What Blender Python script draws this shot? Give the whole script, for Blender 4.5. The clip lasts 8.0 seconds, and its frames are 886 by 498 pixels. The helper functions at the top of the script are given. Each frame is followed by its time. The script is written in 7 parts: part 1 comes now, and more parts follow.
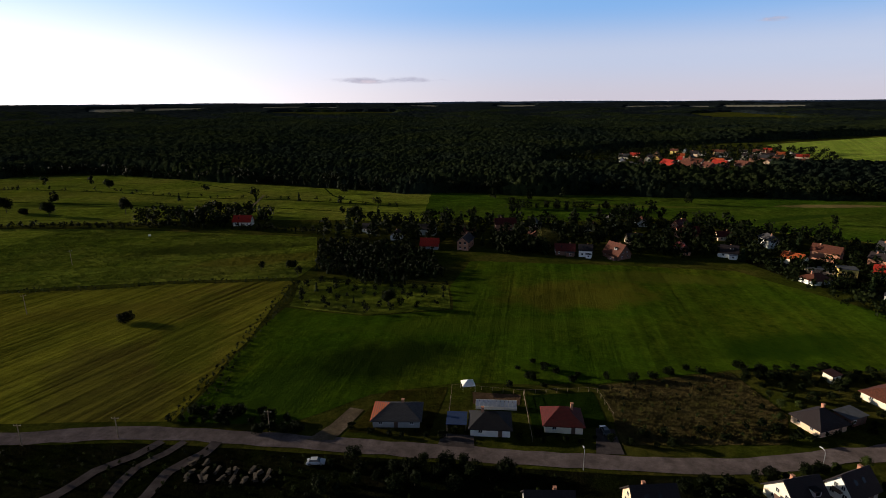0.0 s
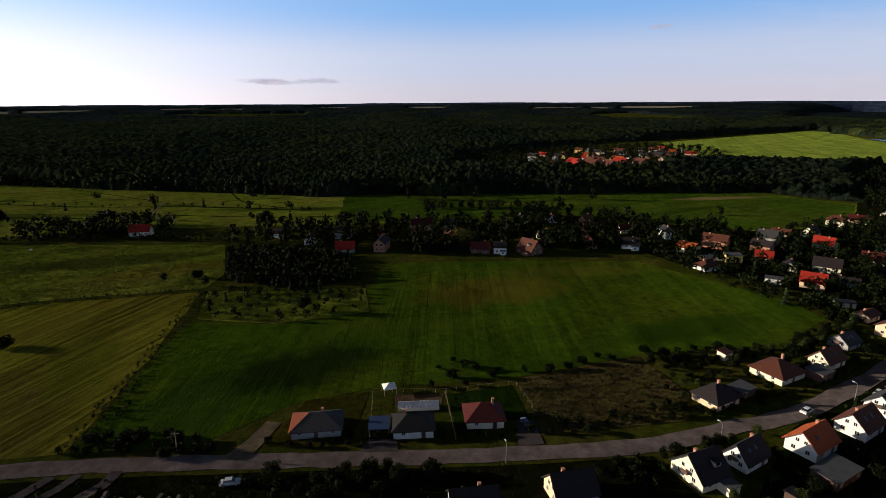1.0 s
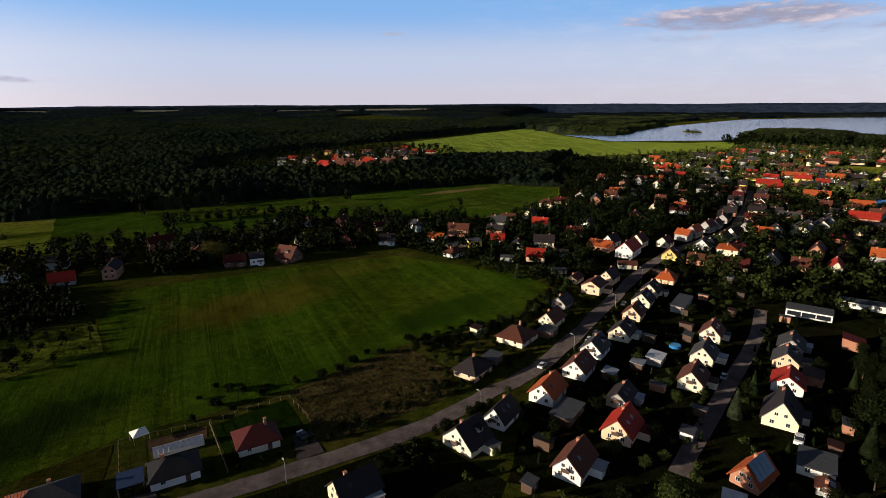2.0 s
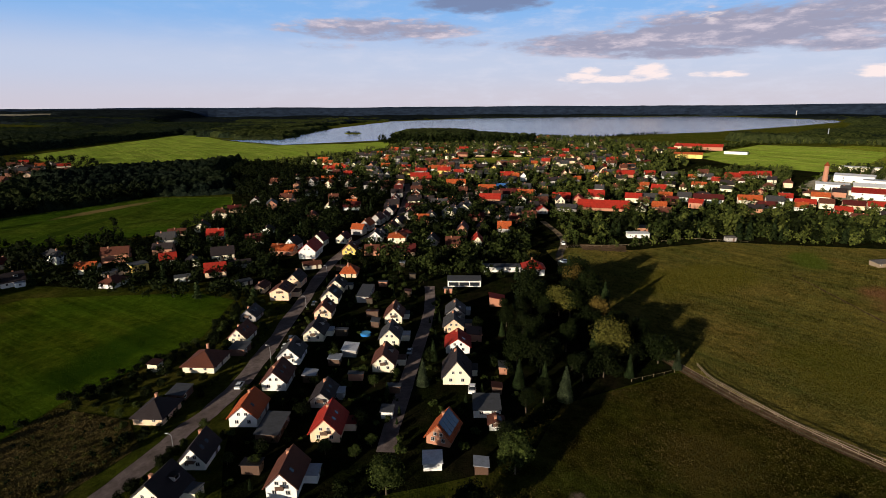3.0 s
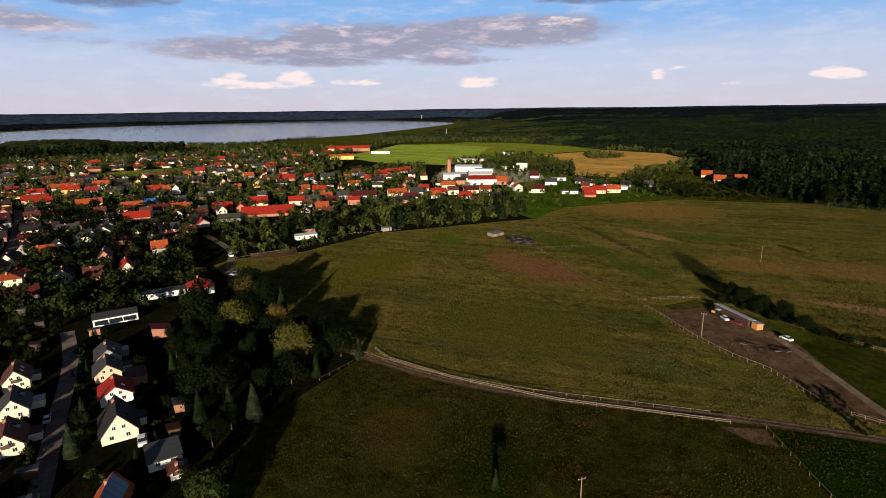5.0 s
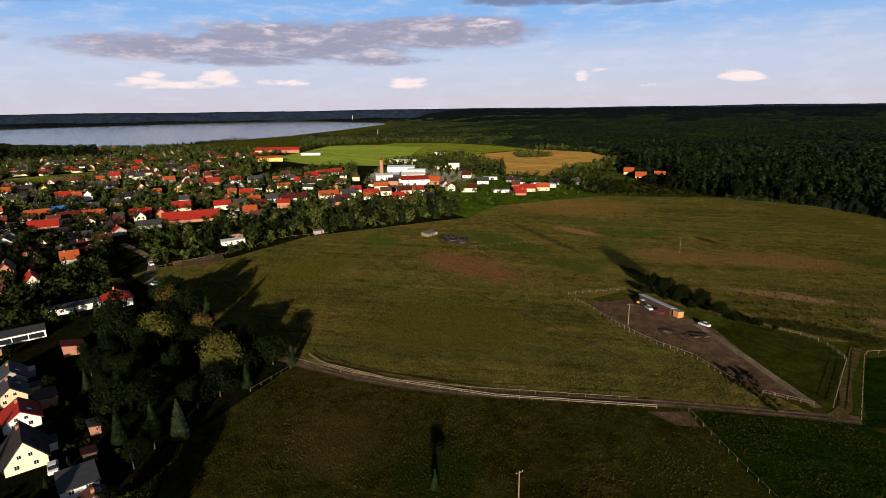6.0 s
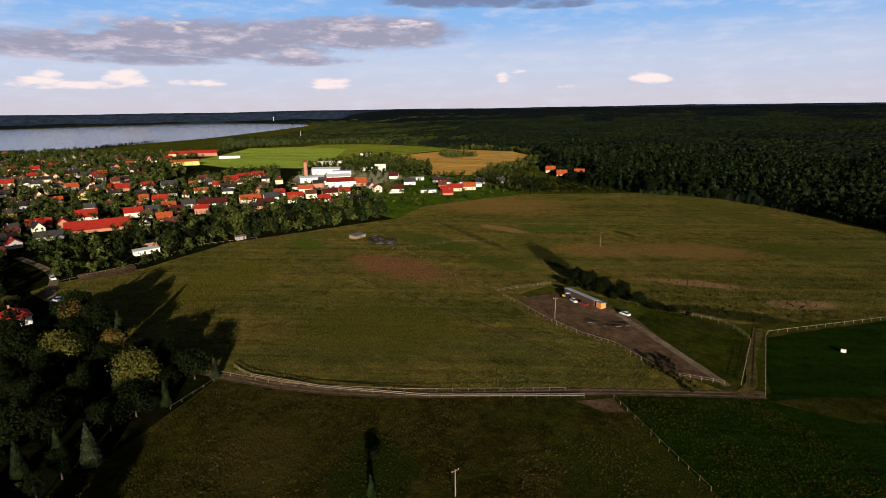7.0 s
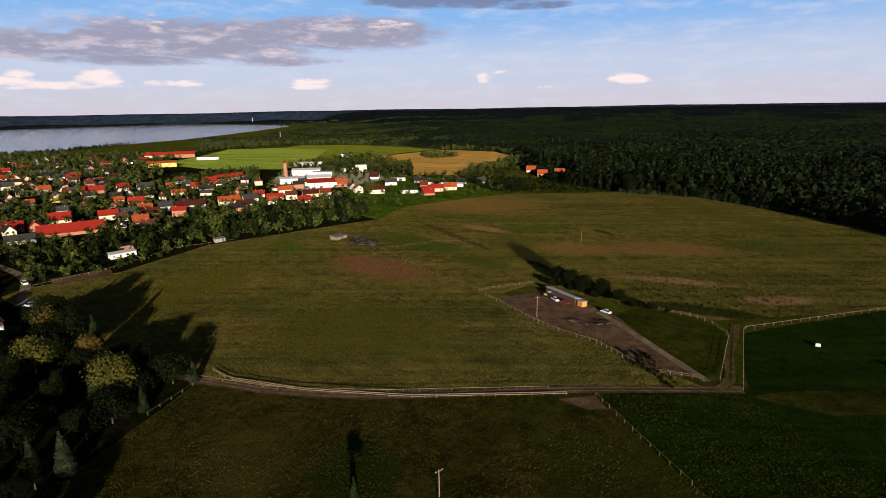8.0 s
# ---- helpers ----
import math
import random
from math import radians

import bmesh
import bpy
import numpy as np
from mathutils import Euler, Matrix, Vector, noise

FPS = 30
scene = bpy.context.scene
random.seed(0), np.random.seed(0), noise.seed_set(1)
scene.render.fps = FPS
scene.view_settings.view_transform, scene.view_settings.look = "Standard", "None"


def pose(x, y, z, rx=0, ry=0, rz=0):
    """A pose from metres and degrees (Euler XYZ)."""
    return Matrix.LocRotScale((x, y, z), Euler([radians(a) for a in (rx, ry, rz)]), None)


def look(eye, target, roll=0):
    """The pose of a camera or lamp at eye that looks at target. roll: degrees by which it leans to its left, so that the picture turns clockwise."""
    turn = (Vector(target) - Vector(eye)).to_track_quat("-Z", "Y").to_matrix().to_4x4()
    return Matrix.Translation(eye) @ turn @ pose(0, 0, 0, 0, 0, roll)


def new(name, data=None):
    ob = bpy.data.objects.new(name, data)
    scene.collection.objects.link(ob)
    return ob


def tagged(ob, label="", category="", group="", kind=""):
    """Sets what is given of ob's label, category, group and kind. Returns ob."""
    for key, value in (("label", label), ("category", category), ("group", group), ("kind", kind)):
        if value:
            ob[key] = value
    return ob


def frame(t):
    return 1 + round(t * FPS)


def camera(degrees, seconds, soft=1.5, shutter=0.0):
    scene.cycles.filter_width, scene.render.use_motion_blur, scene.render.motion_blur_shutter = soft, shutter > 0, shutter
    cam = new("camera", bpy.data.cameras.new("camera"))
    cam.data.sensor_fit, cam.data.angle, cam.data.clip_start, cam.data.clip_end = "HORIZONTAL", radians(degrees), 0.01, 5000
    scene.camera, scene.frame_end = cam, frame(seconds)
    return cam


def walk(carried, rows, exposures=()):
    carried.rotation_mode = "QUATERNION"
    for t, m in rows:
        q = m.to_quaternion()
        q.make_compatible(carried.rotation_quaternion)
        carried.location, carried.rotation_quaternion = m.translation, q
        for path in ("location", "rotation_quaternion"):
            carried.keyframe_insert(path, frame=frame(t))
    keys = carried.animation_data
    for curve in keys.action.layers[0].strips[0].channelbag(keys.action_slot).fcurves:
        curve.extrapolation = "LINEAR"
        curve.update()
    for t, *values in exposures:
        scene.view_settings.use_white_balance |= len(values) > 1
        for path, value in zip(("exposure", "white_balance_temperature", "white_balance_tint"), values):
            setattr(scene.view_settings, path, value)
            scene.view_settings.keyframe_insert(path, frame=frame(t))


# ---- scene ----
cam = camera(78.0, 8.0, soft=0.75)
U = 80.0 / 70.0        # plan units are 1.143 m
PATH = [
    (0.0, 0.00, 0.00, 70.00, 74.921, 0.303, 1.337),
    (0.5, 0.19, 0.53, 69.73, 74.963, 0.285, -1.319),
    (1.0, 0.46, 1.04, 69.51, 75.035, 0.307, -7.578),
    (1.2, 0.65, 1.21, 69.45, 75.055, 0.340, -10.778),
    (2.3, 2.35, 1.88, 69.31, 75.213, 0.310, -43.195),
    (2.5, 2.73, 1.99, 69.26, 75.237, 0.300, -49.959),
    (3.0, 3.84, 2.32, 69.11, 75.348, 0.360, -66.131),
    (3.5, 5.08, 2.29, 68.94, 75.422, 0.378, -80.587),
    (4.0, 6.04, 1.96, 68.66, 75.487, 0.454, -88.202),
    (4.5, 6.75, 1.44, 68.34, 75.570, 0.524, -94.824),
    (4.7, 6.93, 1.25, 68.23, 75.603, 0.576, -97.479),
    (6.0, 7.75, 0.17, 67.78, 75.612, 0.682, -107.345),
    (6.5, 8.05, -0.12, 67.64, 75.599, 0.733, -113.013),
    (7.0, 8.26, -0.31, 67.53, 75.603, 0.810, -114.977),
    (7.5, 8.38, -0.43, 67.42, 75.603, 0.857, -116.175),
    (8.0, 8.46, -0.50, 67.32, 75.621, 0.878, -116.932),
]
walk(cam, [(t, pose(x * U, y * U, z * U, rx, ry, rz)) for t, x, y, z, rx, ry, rz in PATH],
     [(0.0, 0.5), (8.0, 0.5)])

# ---- world and sun ----
SUN_EL, SUN_DIR = 11.0, math.atan2(-0.96, 0.27)     # compass angle from +y towards +x
world = bpy.data.worlds.new("sky")
scene.world = world
world.use_nodes = True
WN, WL = world.node_tree.nodes, world.node_tree.links
WN.clear()


def wmath(op, a, b=None, c=None):
    n = WN.new("ShaderNodeMath")
    n.operation = op
    for i, v in enumerate((a, b, c)):
        if v is None:
            continue
        if isinstance(v, (int, float)):
            n.inputs[i].default_value = v
        else:
            WL.new(v, n.inputs[i])
    return n.outputs[0]


sky = WN.new("ShaderNodeTexSky")
sky.sky_type = "NISHITA"
sky.sun_disc = False
sky.sun_elevation = radians(SUN_EL)
sky.sun_rotation = SUN_DIR
sky.altitude = 100
sky.air_density, sky.dust_density, sky.ozone_density = 1.0, 0.6, 1.6
coord = WN.new("ShaderNodeTexCoord")
sep = WN.new("ShaderNodeSeparateXYZ")
WL.new(coord.outputs["Generated"], sep.inputs[0])
az = wmath("ARCTAN2", sep.outputs[0], sep.outputs[1])
el = wmath("ARCSINE", sep.outputs[2])
flat = WN.new("ShaderNodeCombineXYZ")
WL.new(wmath("MULTIPLY", az, 9.0), flat.inputs[0])
WL.new(wmath("MULTIPLY", el, 34.0), flat.inputs[1])
cloud_noise = WN.new("ShaderNodeTexNoise")
cloud_noise.inputs["Scale"].default_value = 1.6
cloud_noise.inputs["Detail"].default_value = 7.0
cloud_noise.inputs["Roughness"].default_value = 0.62
WL.new(flat.outputs[0], cloud_noise.inputs["Vector"])


def cloud_bank(clouds):
    """The sum of soft ellipses (compass, height, half width, half height, weight), in degrees."""
    total = None
    for a, e, wa, we, k in clouds:
        da = wmath("DIVIDE", wmath("SUBTRACT", az, radians(a)), radians(wa))
        de = wmath("DIVIDE", wmath("SUBTRACT", el, radians(e)), radians(we))
        d = wmath("ADD", wmath("MULTIPLY", da, da), wmath("MULTIPLY", de, de))
        m = wmath("MULTIPLY", wmath("MAXIMUM", wmath("SUBTRACT", 1.0, d), 0.0), k)
        total = m if total is None else wmath("MAXIMUM", total, m)
    return total


def ramp(v, lo, hi):
    n = WN.new("ShaderNodeMapRange")
    n.interpolation_type = "SMOOTHSTEP"
    n.inputs["From Min"].default_value, n.inputs["From Max"].default_value = lo, hi
    WL.new(v, n.inputs["Value"])
    return n.outputs["Result"]


fine_noise = WN.new("ShaderNodeTexNoise")
fine_noise.inputs["Scale"].default_value = 3.0
fine_noise.inputs["Detail"].default_value = 3.0
fine_noise.inputs["Roughness"].default_value = 0.6
WL.new(flat.outputs[0], fine_noise.inputs["Vector"])
dark_bank = cloud_bank([(84, 5.6, 15, 1.5, 1.0), (94, 6.4, 15, 2.3, 1.1), (107, 7.2, 13, 2.0, 1.1), (88, 4.6, 9, 0.7, 0.9), (101, 4.7, 8, 0.7, 0.8),
                        (60, 7.2, 12, 1.3, 0.9), (67, 5.9, 7, 0.6, 0.5), (54, 5.6, 7, 0.5, 0.4), (-7, 2.1, 8, 0.45, 0.5), (28, 6.6, 2.0, 0.3, 0.35)])
slate_bank = cloud_bank([(70, 9.6, 8.5, 1.3, 1.0), (118, 10.2, 12, 1.1, 1.1), (126, 9.4, 5, 0.5, 0.8), (97, 11.0, 8, 0.7, 0.7)])
white_bank = cloud_bank([(80.0, 2.6, 3.6, 0.75, 1.0), (80.5, 3.1, 1.6, 0.8, 0.9), (86.0, 3.0, 2.6, 1.1, 1.1), (92, 2.6, 4.5, 0.45, 0.85), (104, 2.5, 3.0, 0.8, 1.1), (103, 2.3, 5.2, 0.35, 0.7),
                         (121, 2.9, 1.0, 0.9, 0.8), (122.5, 3.4, 1.4, 0.35, 0.6), (127, 2.0, 1.5, 0.35, 0.7), (135, 2.5, 2.7, 0.75, 1.2), (138.5, 2.4, 1.0, 0.4, 0.6), (90.3, 7.7, 2.4, 0.9, 0.7), (111, 8.0, 5.0, 0.7, 0.65), (83, 2.4, 6.5, 0.5, 1.0)])
cloud_sum = wmath("ADD", wmath("MULTIPLY", cloud_noise.outputs["Fac"], 0.9), wmath("MULTIPLY", fine_noise.outputs["Fac"], 0.4))
dark_mask = wmath("MULTIPLY", ramp(wmath("ADD", cloud_sum, wmath("MULTIPLY", dark_bank, 0.55)), 0.74, 1.10), ramp(dark_bank, 0.0, 0.40))
slate_mask = wmath("MULTIPLY", ramp(wmath("ADD", cloud_sum, wmath("MULTIPLY", slate_bank, 0.55)), 0.74, 1.10), ramp(slate_bank, 0.0, 0.40))
white_mask = wmath("MULTIPLY", ramp(wmath("ADD", wmath("ADD", wmath("MULTIPLY", cloud_noise.outputs["Fac"], 0.6), wmath("MULTIPLY", fine_noise.outputs["Fac"], 0.8)), wmath("MULTIPLY", white_bank, 0.55)), 0.92, 1.24), ramp(white_bank, 0.05, 0.6))
# the crests of the clouds, where a puff stands above its neighbour
raised = WN.new("ShaderNodeVectorMath")
raised.operation = "ADD"
raised.inputs[1].default_value = (-0.15, 0.75, 0.0)
WL.new(flat.outputs[0], raised.inputs[0])
upper_noise = WN.new("ShaderNodeTexNoise")
upper_noise.inputs["Scale"].default_value, upper_noise.inputs["Detail"].default_value, upper_noise.inputs["Roughness"].default_value = 1.6, 7.0, 0.62
WL.new(raised.outputs[0], upper_noise.inputs["Vector"])
crest = ramp(wmath("ADD", wmath("SUBTRACT", cloud_noise.outputs["Fac"], upper_noise.outputs["Fac"]), wmath("MULTIPLY", wmath("SUBTRACT", fine_noise.outputs["Fac"], 0.5), 0.4)), -0.05, 0.34)
veil_mask = wmath("MULTIPLY", ramp(cloud_noise.outputs["Fac"], 0.42, 0.75), ramp(az, 0.4, 1.4))

# evening sky: a pale rosy haze on the horizon under deepening blue
haze = WN.new("ShaderNodeValToRGB")
haze.color_ramp.interpolation = "EASE"
stops = haze.color_ramp.elements
for at, colour in ((0.0, (0.57, 0.54, 0.64)), (0.045, (0.49, 0.55, 0.73)), (0.10, (0.21, 0.42, 0.78)), (0.22, (0.022, 0.045, 0.10)), (0.60, (0.004, 0.009, 0.022))):
    e = stops[0] if at == 0 else (stops[1] if at == 0.045 else stops.new(at))
    e.position, e.color = at, (*colour, 1)
WL.new(wmath("DIVIDE", el, 1.5708), haze.inputs["Fac"])


def over(base, mask, colour):
    n = WN.new("ShaderNodeMix")
    n.data_type = "RGBA"
    WL.new(mask, n.inputs[0])
    WL.new(base, n.inputs[6])
    n.inputs[7].default_value = (*colour, 1)
    return n.outputs[2]


tint = WN.new("ShaderNodeMix")
tint.data_type, tint.blend_type = "RGBA", "MULTIPLY"
tint.inputs[0].default_value = 1.0
WL.new(sky.outputs[0], tint.inputs[6])
tint.inputs[7].default_value = (*(0.010, 0.0095, 0.0095), 1)
total = WN.new("ShaderNodeMix")
total.data_type, total.blend_type = "RGBA", "ADD"
total.inputs[0].default_value = 1.0
WL.new(tint.outputs[2], total.inputs[6])
WL.new(haze.outputs[0], total.inputs[7])
# the brightness round the low sun
toward = WN.new("ShaderNodeVectorMath")
toward.operation = "DOT_PRODUCT"
WL.new(coord.outputs["Generated"], toward.inputs[0])
toward.inputs[1].default_value = (math.sin(SUN_DIR), math.cos(SUN_DIR), 0.05)
aureole = wmath("MULTIPLY", wmath("POWER", wmath("MAXIMUM", toward.outputs["Value"], 0.0), 2.2), wmath("POWER", wmath("MAXIMUM", wmath("SUBTRACT", 1.0, sep.outputs[2]), 0.0), 5.0))
lit = WN.new("ShaderNodeMix")
lit.data_type, lit.blend_type = "RGBA", "ADD"
WL.new(aureole, lit.inputs[0])
WL.new(total.outputs[2], lit.inputs[6])
lit.inputs[7].default_value = (*(1.5, 1.38, 1.25), 1)
thin = wmath("MULTIPLY", veil_mask, 0.45)
puff_mask = wmath("MULTIPLY", wmath("MULTIPLY", dark_mask, crest), 0.8)
sky_colour = over(over(over(lit.outputs[2], thin, (0.69, 0.70, 0.82)), slate_mask, (0.19, 0.25, 0.42)), dark_mask, (0.34, 0.34, 0.46))
sky_colour = over(over(sky_colour, puff_mask, (0.80, 0.69, 0.76)), white_mask, (0.96, 0.82, 0.81))
backdrop = WN.new("ShaderNodeBackground")
backdrop.inputs["Strength"].default_value = 0.731
WL.new(sky_colour, backdrop.inputs["Color"])
WL.new(backdrop.outputs[0], WN.new("ShaderNodeOutputWorld").inputs["Surface"])

sun_lamp = bpy.data.lights.new("sun", "SUN")
sun_lamp.energy, sun_lamp.angle, sun_lamp.color = 5.0, radians(0.6), (1.0, 0.86, 0.68)
sun = new("sun", sun_lamp)
sun.matrix_world = look((0, 0, 0), (-math.sin(SUN_DIR) * math.cos(radians(SUN_EL)), -math.cos(SUN_DIR) * math.cos(radians(SUN_EL)), -math.sin(radians(SUN_EL))))

# ---- materials ----
def material(name):
    m = bpy.data.materials.new(name)
    m.use_nodes = True
    return m, m.node_tree.nodes, m.node_tree.links, m.node_tree.nodes["Principled BSDF"]


def rgb(c):
    return (*c, 1.0)


def mixed(N, L, fac, a, b):
    n = N.new("ShaderNodeMix")
    n.data_type = "RGBA"
    for i, v in ((0, fac), (6, a), (7, b)):
        if isinstance(v, (int, float)):
            n.inputs[i].default_value = v
        elif isinstance(v, tuple):
            n.inputs[i].default_value = rgb(v)
        else:
            L.new(v, n.inputs[i])
    return n.outputs[2]


def noise_fac(N, L, scale, detail=4.0, rough=0.6, lo=0.35, hi=0.65, turn=0.0, squash=(1, 1, 1), vector=None, shift=0.0):
    geo = N.new("ShaderNodeNewGeometry") if vector is None else None
    spun = N.new("ShaderNodeMapping")
    spun.inputs["Rotation"].default_value = (0, 0, radians(90 - turn) if turn else 0)
    L.new(geo.outputs["Position"] if geo else vector, spun.inputs["Vector"])
    mp = N.new("ShaderNodeMapping")
    mp.inputs["Scale"].default_value = squash
    mp.inputs["Location"].default_value = (shift, shift, shift)
    L.new(spun.outputs[0], mp.inputs["Vector"])
    n = N.new("ShaderNodeTexNoise")
    n.inputs["Scale"].default_value, n.inputs["Detail"].default_value, n.inputs["Roughness"].default_value = scale, detail, rough
    L.new(mp.outputs[0], n.inputs["Vector"])
    r = N.new("ShaderNodeMapRange")
    r.inputs["From Min"].default_value, r.inputs["From Max"].default_value = lo, hi
    L.new(n.outputs["Fac"], r.inputs["Value"])
    return r.outputs["Result"]


def bumped(N, L, bsdf, height, strength, distance):
    b = N.new("ShaderNodeBump")
    b.inputs["Strength"].default_value, b.inputs["Distance"].default_value = strength, distance
    L.new(height, b.inputs["Height"])
    L.new(b.outputs[0], bsdf.inputs["Normal"])


def ground_material(name, low, high, patch, turn=0.0, stripe=0.0, period=6.0, patch_scale=0.03, bump=0.5, fine=1.6, spots=(), relief=5.0, tussock=0.0, sward=None):
    """Grass or soil: two tones of sward, larger patches, and rows where it was mown."""
    m, N, L, B = material(name)
    big = noise_fac(N, L, patch_scale, 5.0, 0.6, 0.42, 0.66)
    mid = noise_fac(N, L, 0.42, 5.0, 0.72, 0.36, 0.64, shift=13.0)
    small = noise_fac(N, L, fine, 4.0, 0.7, 0.3, 0.72, shift=5.0)
    col = mixed(N, L, small, low, high)
    col = mixed(N, L, big, col, patch)
    half = N.new("ShaderNodeMath")
    half.operation = "MULTIPLY"
    half.inputs[1].default_value = 0.75
    L.new(mid, half.inputs[0])
    col = mixed(N, L, half.outputs[0], col, tuple(0.45 * v for v in low))
    height = small
    if sward:
        streaks = noise_fac(N, L, 0.045, 6.0, 0.66, 0.44, 0.60, 60.0, (1, 0.45, 1), shift=57.0)
        share = N.new("ShaderNodeMath")
        share.operation = "MULTIPLY"
        share.inputs[1].default_value = sward[1]
        L.new(streaks, share.inputs[0])
        col = mixed(N, L, share.outputs[0], col, mixed(N, L, small, sward[0], tuple(1.7 * v for v in sward[0])))
    if tussock:
        clumps = noise_fac(N, L, 0.16, 6.0, 0.78, 0.44, 0.62, shift=41.0)
        thick = N.new("ShaderNodeMath")
        thick.operation = "MULTIPLY"
        thick.inputs[1].default_value = tussock
        L.new(clumps, thick.inputs[0])
        col = mixed(N, L, thick.outputs[0], col, tuple(0.30 * v for v in low))
        raised = N.new("ShaderNodeMath")
        raised.operation = "MULTIPLY_ADD"
        raised.inputs[1].default_value = 1.6 * tussock
        L.new(mid, raised.inputs[0])
        L.new(small, raised.inputs[2])
        height = raised.outputs[0]
    if stripe:
        rows_ = noise_fac(N, L, 1.0 / period, 3.0, 0.6, 0.35, 0.65, turn, (1, 0.02, 1), shift=3.0)
        amount = N.new("ShaderNodeMath")
        amount.operation = "MULTIPLY"
        amount.inputs[1].default_value = stripe
        L.new(rows_, amount.inputs[0])
        col = mixed(N, L, amount.outputs[0], col, tuple(min(1.0, 1.75 * v) for v in high))
    for x, y, rx, ry, turned, colour, amount in spots:
        geo = N.new("ShaderNodeNewGeometry")
        mp = N.new("ShaderNodeMapping")
        mp.vector_type = "TEXTURE"
        mp.inputs["Location"].default_value = (x * U, y * U, 0)
        mp.inputs["Rotation"].default_value = (0, 0, radians(turned))
        mp.inputs["Scale"].default_value = (rx * U, ry * U, 1000)
        L.new(geo.outputs["Position"], mp.inputs["Vector"])
        size = N.new("ShaderNodeVectorMath")
        size.operation = "LENGTH"
        L.new(mp.outputs[0], size.inputs[0])
        ragged = N.new("ShaderNodeMath")
        ragged.operation = "MULTIPLY_ADD"
        ragged.inputs[1].default_value, ragged.inputs[2].default_value = -0.55, 0.28
        L.new(noise_fac(N, L, 0.09, 5.0, 0.65, 0.25, 0.75, shift=x), ragged.inputs[0])
        edge = N.new("ShaderNodeMath")
        edge.operation = "ADD"
        L.new(size.outputs["Value"], edge.inputs[0])
        L.new(ragged.outputs[0], edge.inputs[1])
        fade = N.new("ShaderNodeMapRange")
        fade.interpolation_type = "SMOOTHSTEP"
        fade.inputs["From Min"].default_value, fade.inputs["From Max"].default_value = 1.05, 0.55
        fade.inputs["To Max"].default_value = amount
        L.new(edge.outputs[0], fade.inputs["Value"])
        col = mixed(N, L, fade.outputs[0], col, mixed(N, L, small, colour, tuple(0.6 * v for v in colour)))
    L.new(col, B.inputs["Base Color"])
    B.inputs["Roughness"].default_value = 0.95
    B.inputs["Specular IOR Level"].default_value = 0.0
    B.inputs["Diffuse Roughness"].default_value = 0.5
    if stripe:
        ridges = N.new("ShaderNodeBump")
        ridges.inputs["Strength"].default_value, ridges.inputs["Distance"].default_value = 1.0, 1.1 * stripe
        L.new(rows_, ridges.inputs["Height"])
    if relief:
        swell = N.new("ShaderNodeBump")
        swell.inputs["Strength"].default_value, swell.inputs["Distance"].default_value = 1.0, relief
        L.new(noise_fac(N, L, 0.022, 3.0, 0.45, 0.25, 0.75, shift=31.0), swell.inputs["Height"])
    bumped(N, L, B, height, bump, 0.5)
    if relief:
        over_swell = B.inputs["Normal"].links[0].from_node
        L.new(swell.outputs[0], over_swell.inputs["Normal"])
        if stripe:
            L.new(ridges.outputs[0], over_swell.inputs["Normal"])
            L.new(swell.outputs[0], ridges.inputs["Normal"])
    return m


def leaf_material(name, dark, light, scale=0.6, through_light=0.14):
    """Foliage, varied clump by clump, from tree to tree and over larger patches."""
    m, N, L, B = material(name)
    geo = N.new("ShaderNodeNewGeometry")
    info = N.new("ShaderNodeObjectInfo")
    patch = noise_fac(N, L, scale, 3.0, 0.6, 0.3, 0.7)
    col = mixed(N, L, geo.outputs["Random Per Island"], dark, light)
    col = mixed(N, L, patch, col, tuple(0.55 * v for v in dark))
    hue = N.new("ShaderNodeHueSaturation")
    tone = N.new("ShaderNodeMapRange")
    tone.inputs["To Min"].default_value, tone.inputs["To Max"].default_value = 0.75, 1.3
    L.new(info.outputs["Random"], tone.inputs["Value"])
    L.new(tone.outputs[0], hue.inputs["Value"])
    L.new(col, hue.inputs["Color"])
    L.new(hue.outputs[0], B.inputs["Base Color"])
    B.inputs["Roughness"].default_value = 0.75
    B.inputs["Specular IOR Level"].default_value = 0.05
    tl = N.new("ShaderNodeBsdfTranslucent")
    L.new(hue.outputs[0], tl.inputs["Color"])
    mx = N.new("ShaderNodeMixShader")
    mx.inputs[0].default_value = through_light
    L.new(B.outputs[0], mx.inputs[1])
    L.new(tl.outputs[0], mx.inputs[2])
    L.new(mx.outputs[0], N["Material Output"].inputs["Surface"])
    return m


def paint_material(name, colour, rough=0.85, dirt=0.25, bump=0.15):
    """Painted render: faint stains and a fine grain."""
    m, N, L, B = material(name)
    stain = noise_fac(N, L, 0.9, 5.0, 0.65, 0.45, 0.8, squash=(1, 1, 0.4))
    dimmed = N.new("ShaderNodeMath")
    dimmed.operation = "MULTIPLY"
    dimmed.inputs[1].default_value = dirt
    L.new(stain, dimmed.inputs[0])
    L.new(mixed(N, L, dimmed.outputs[0], colour, tuple(0.45 * v for v in colour)), B.inputs["Base Color"])
    B.inputs["Roughness"].default_value = rough
    bumped(N, L, B, noise_fac(N, L, 14.0, 3.0), bump, 0.01)
    return m


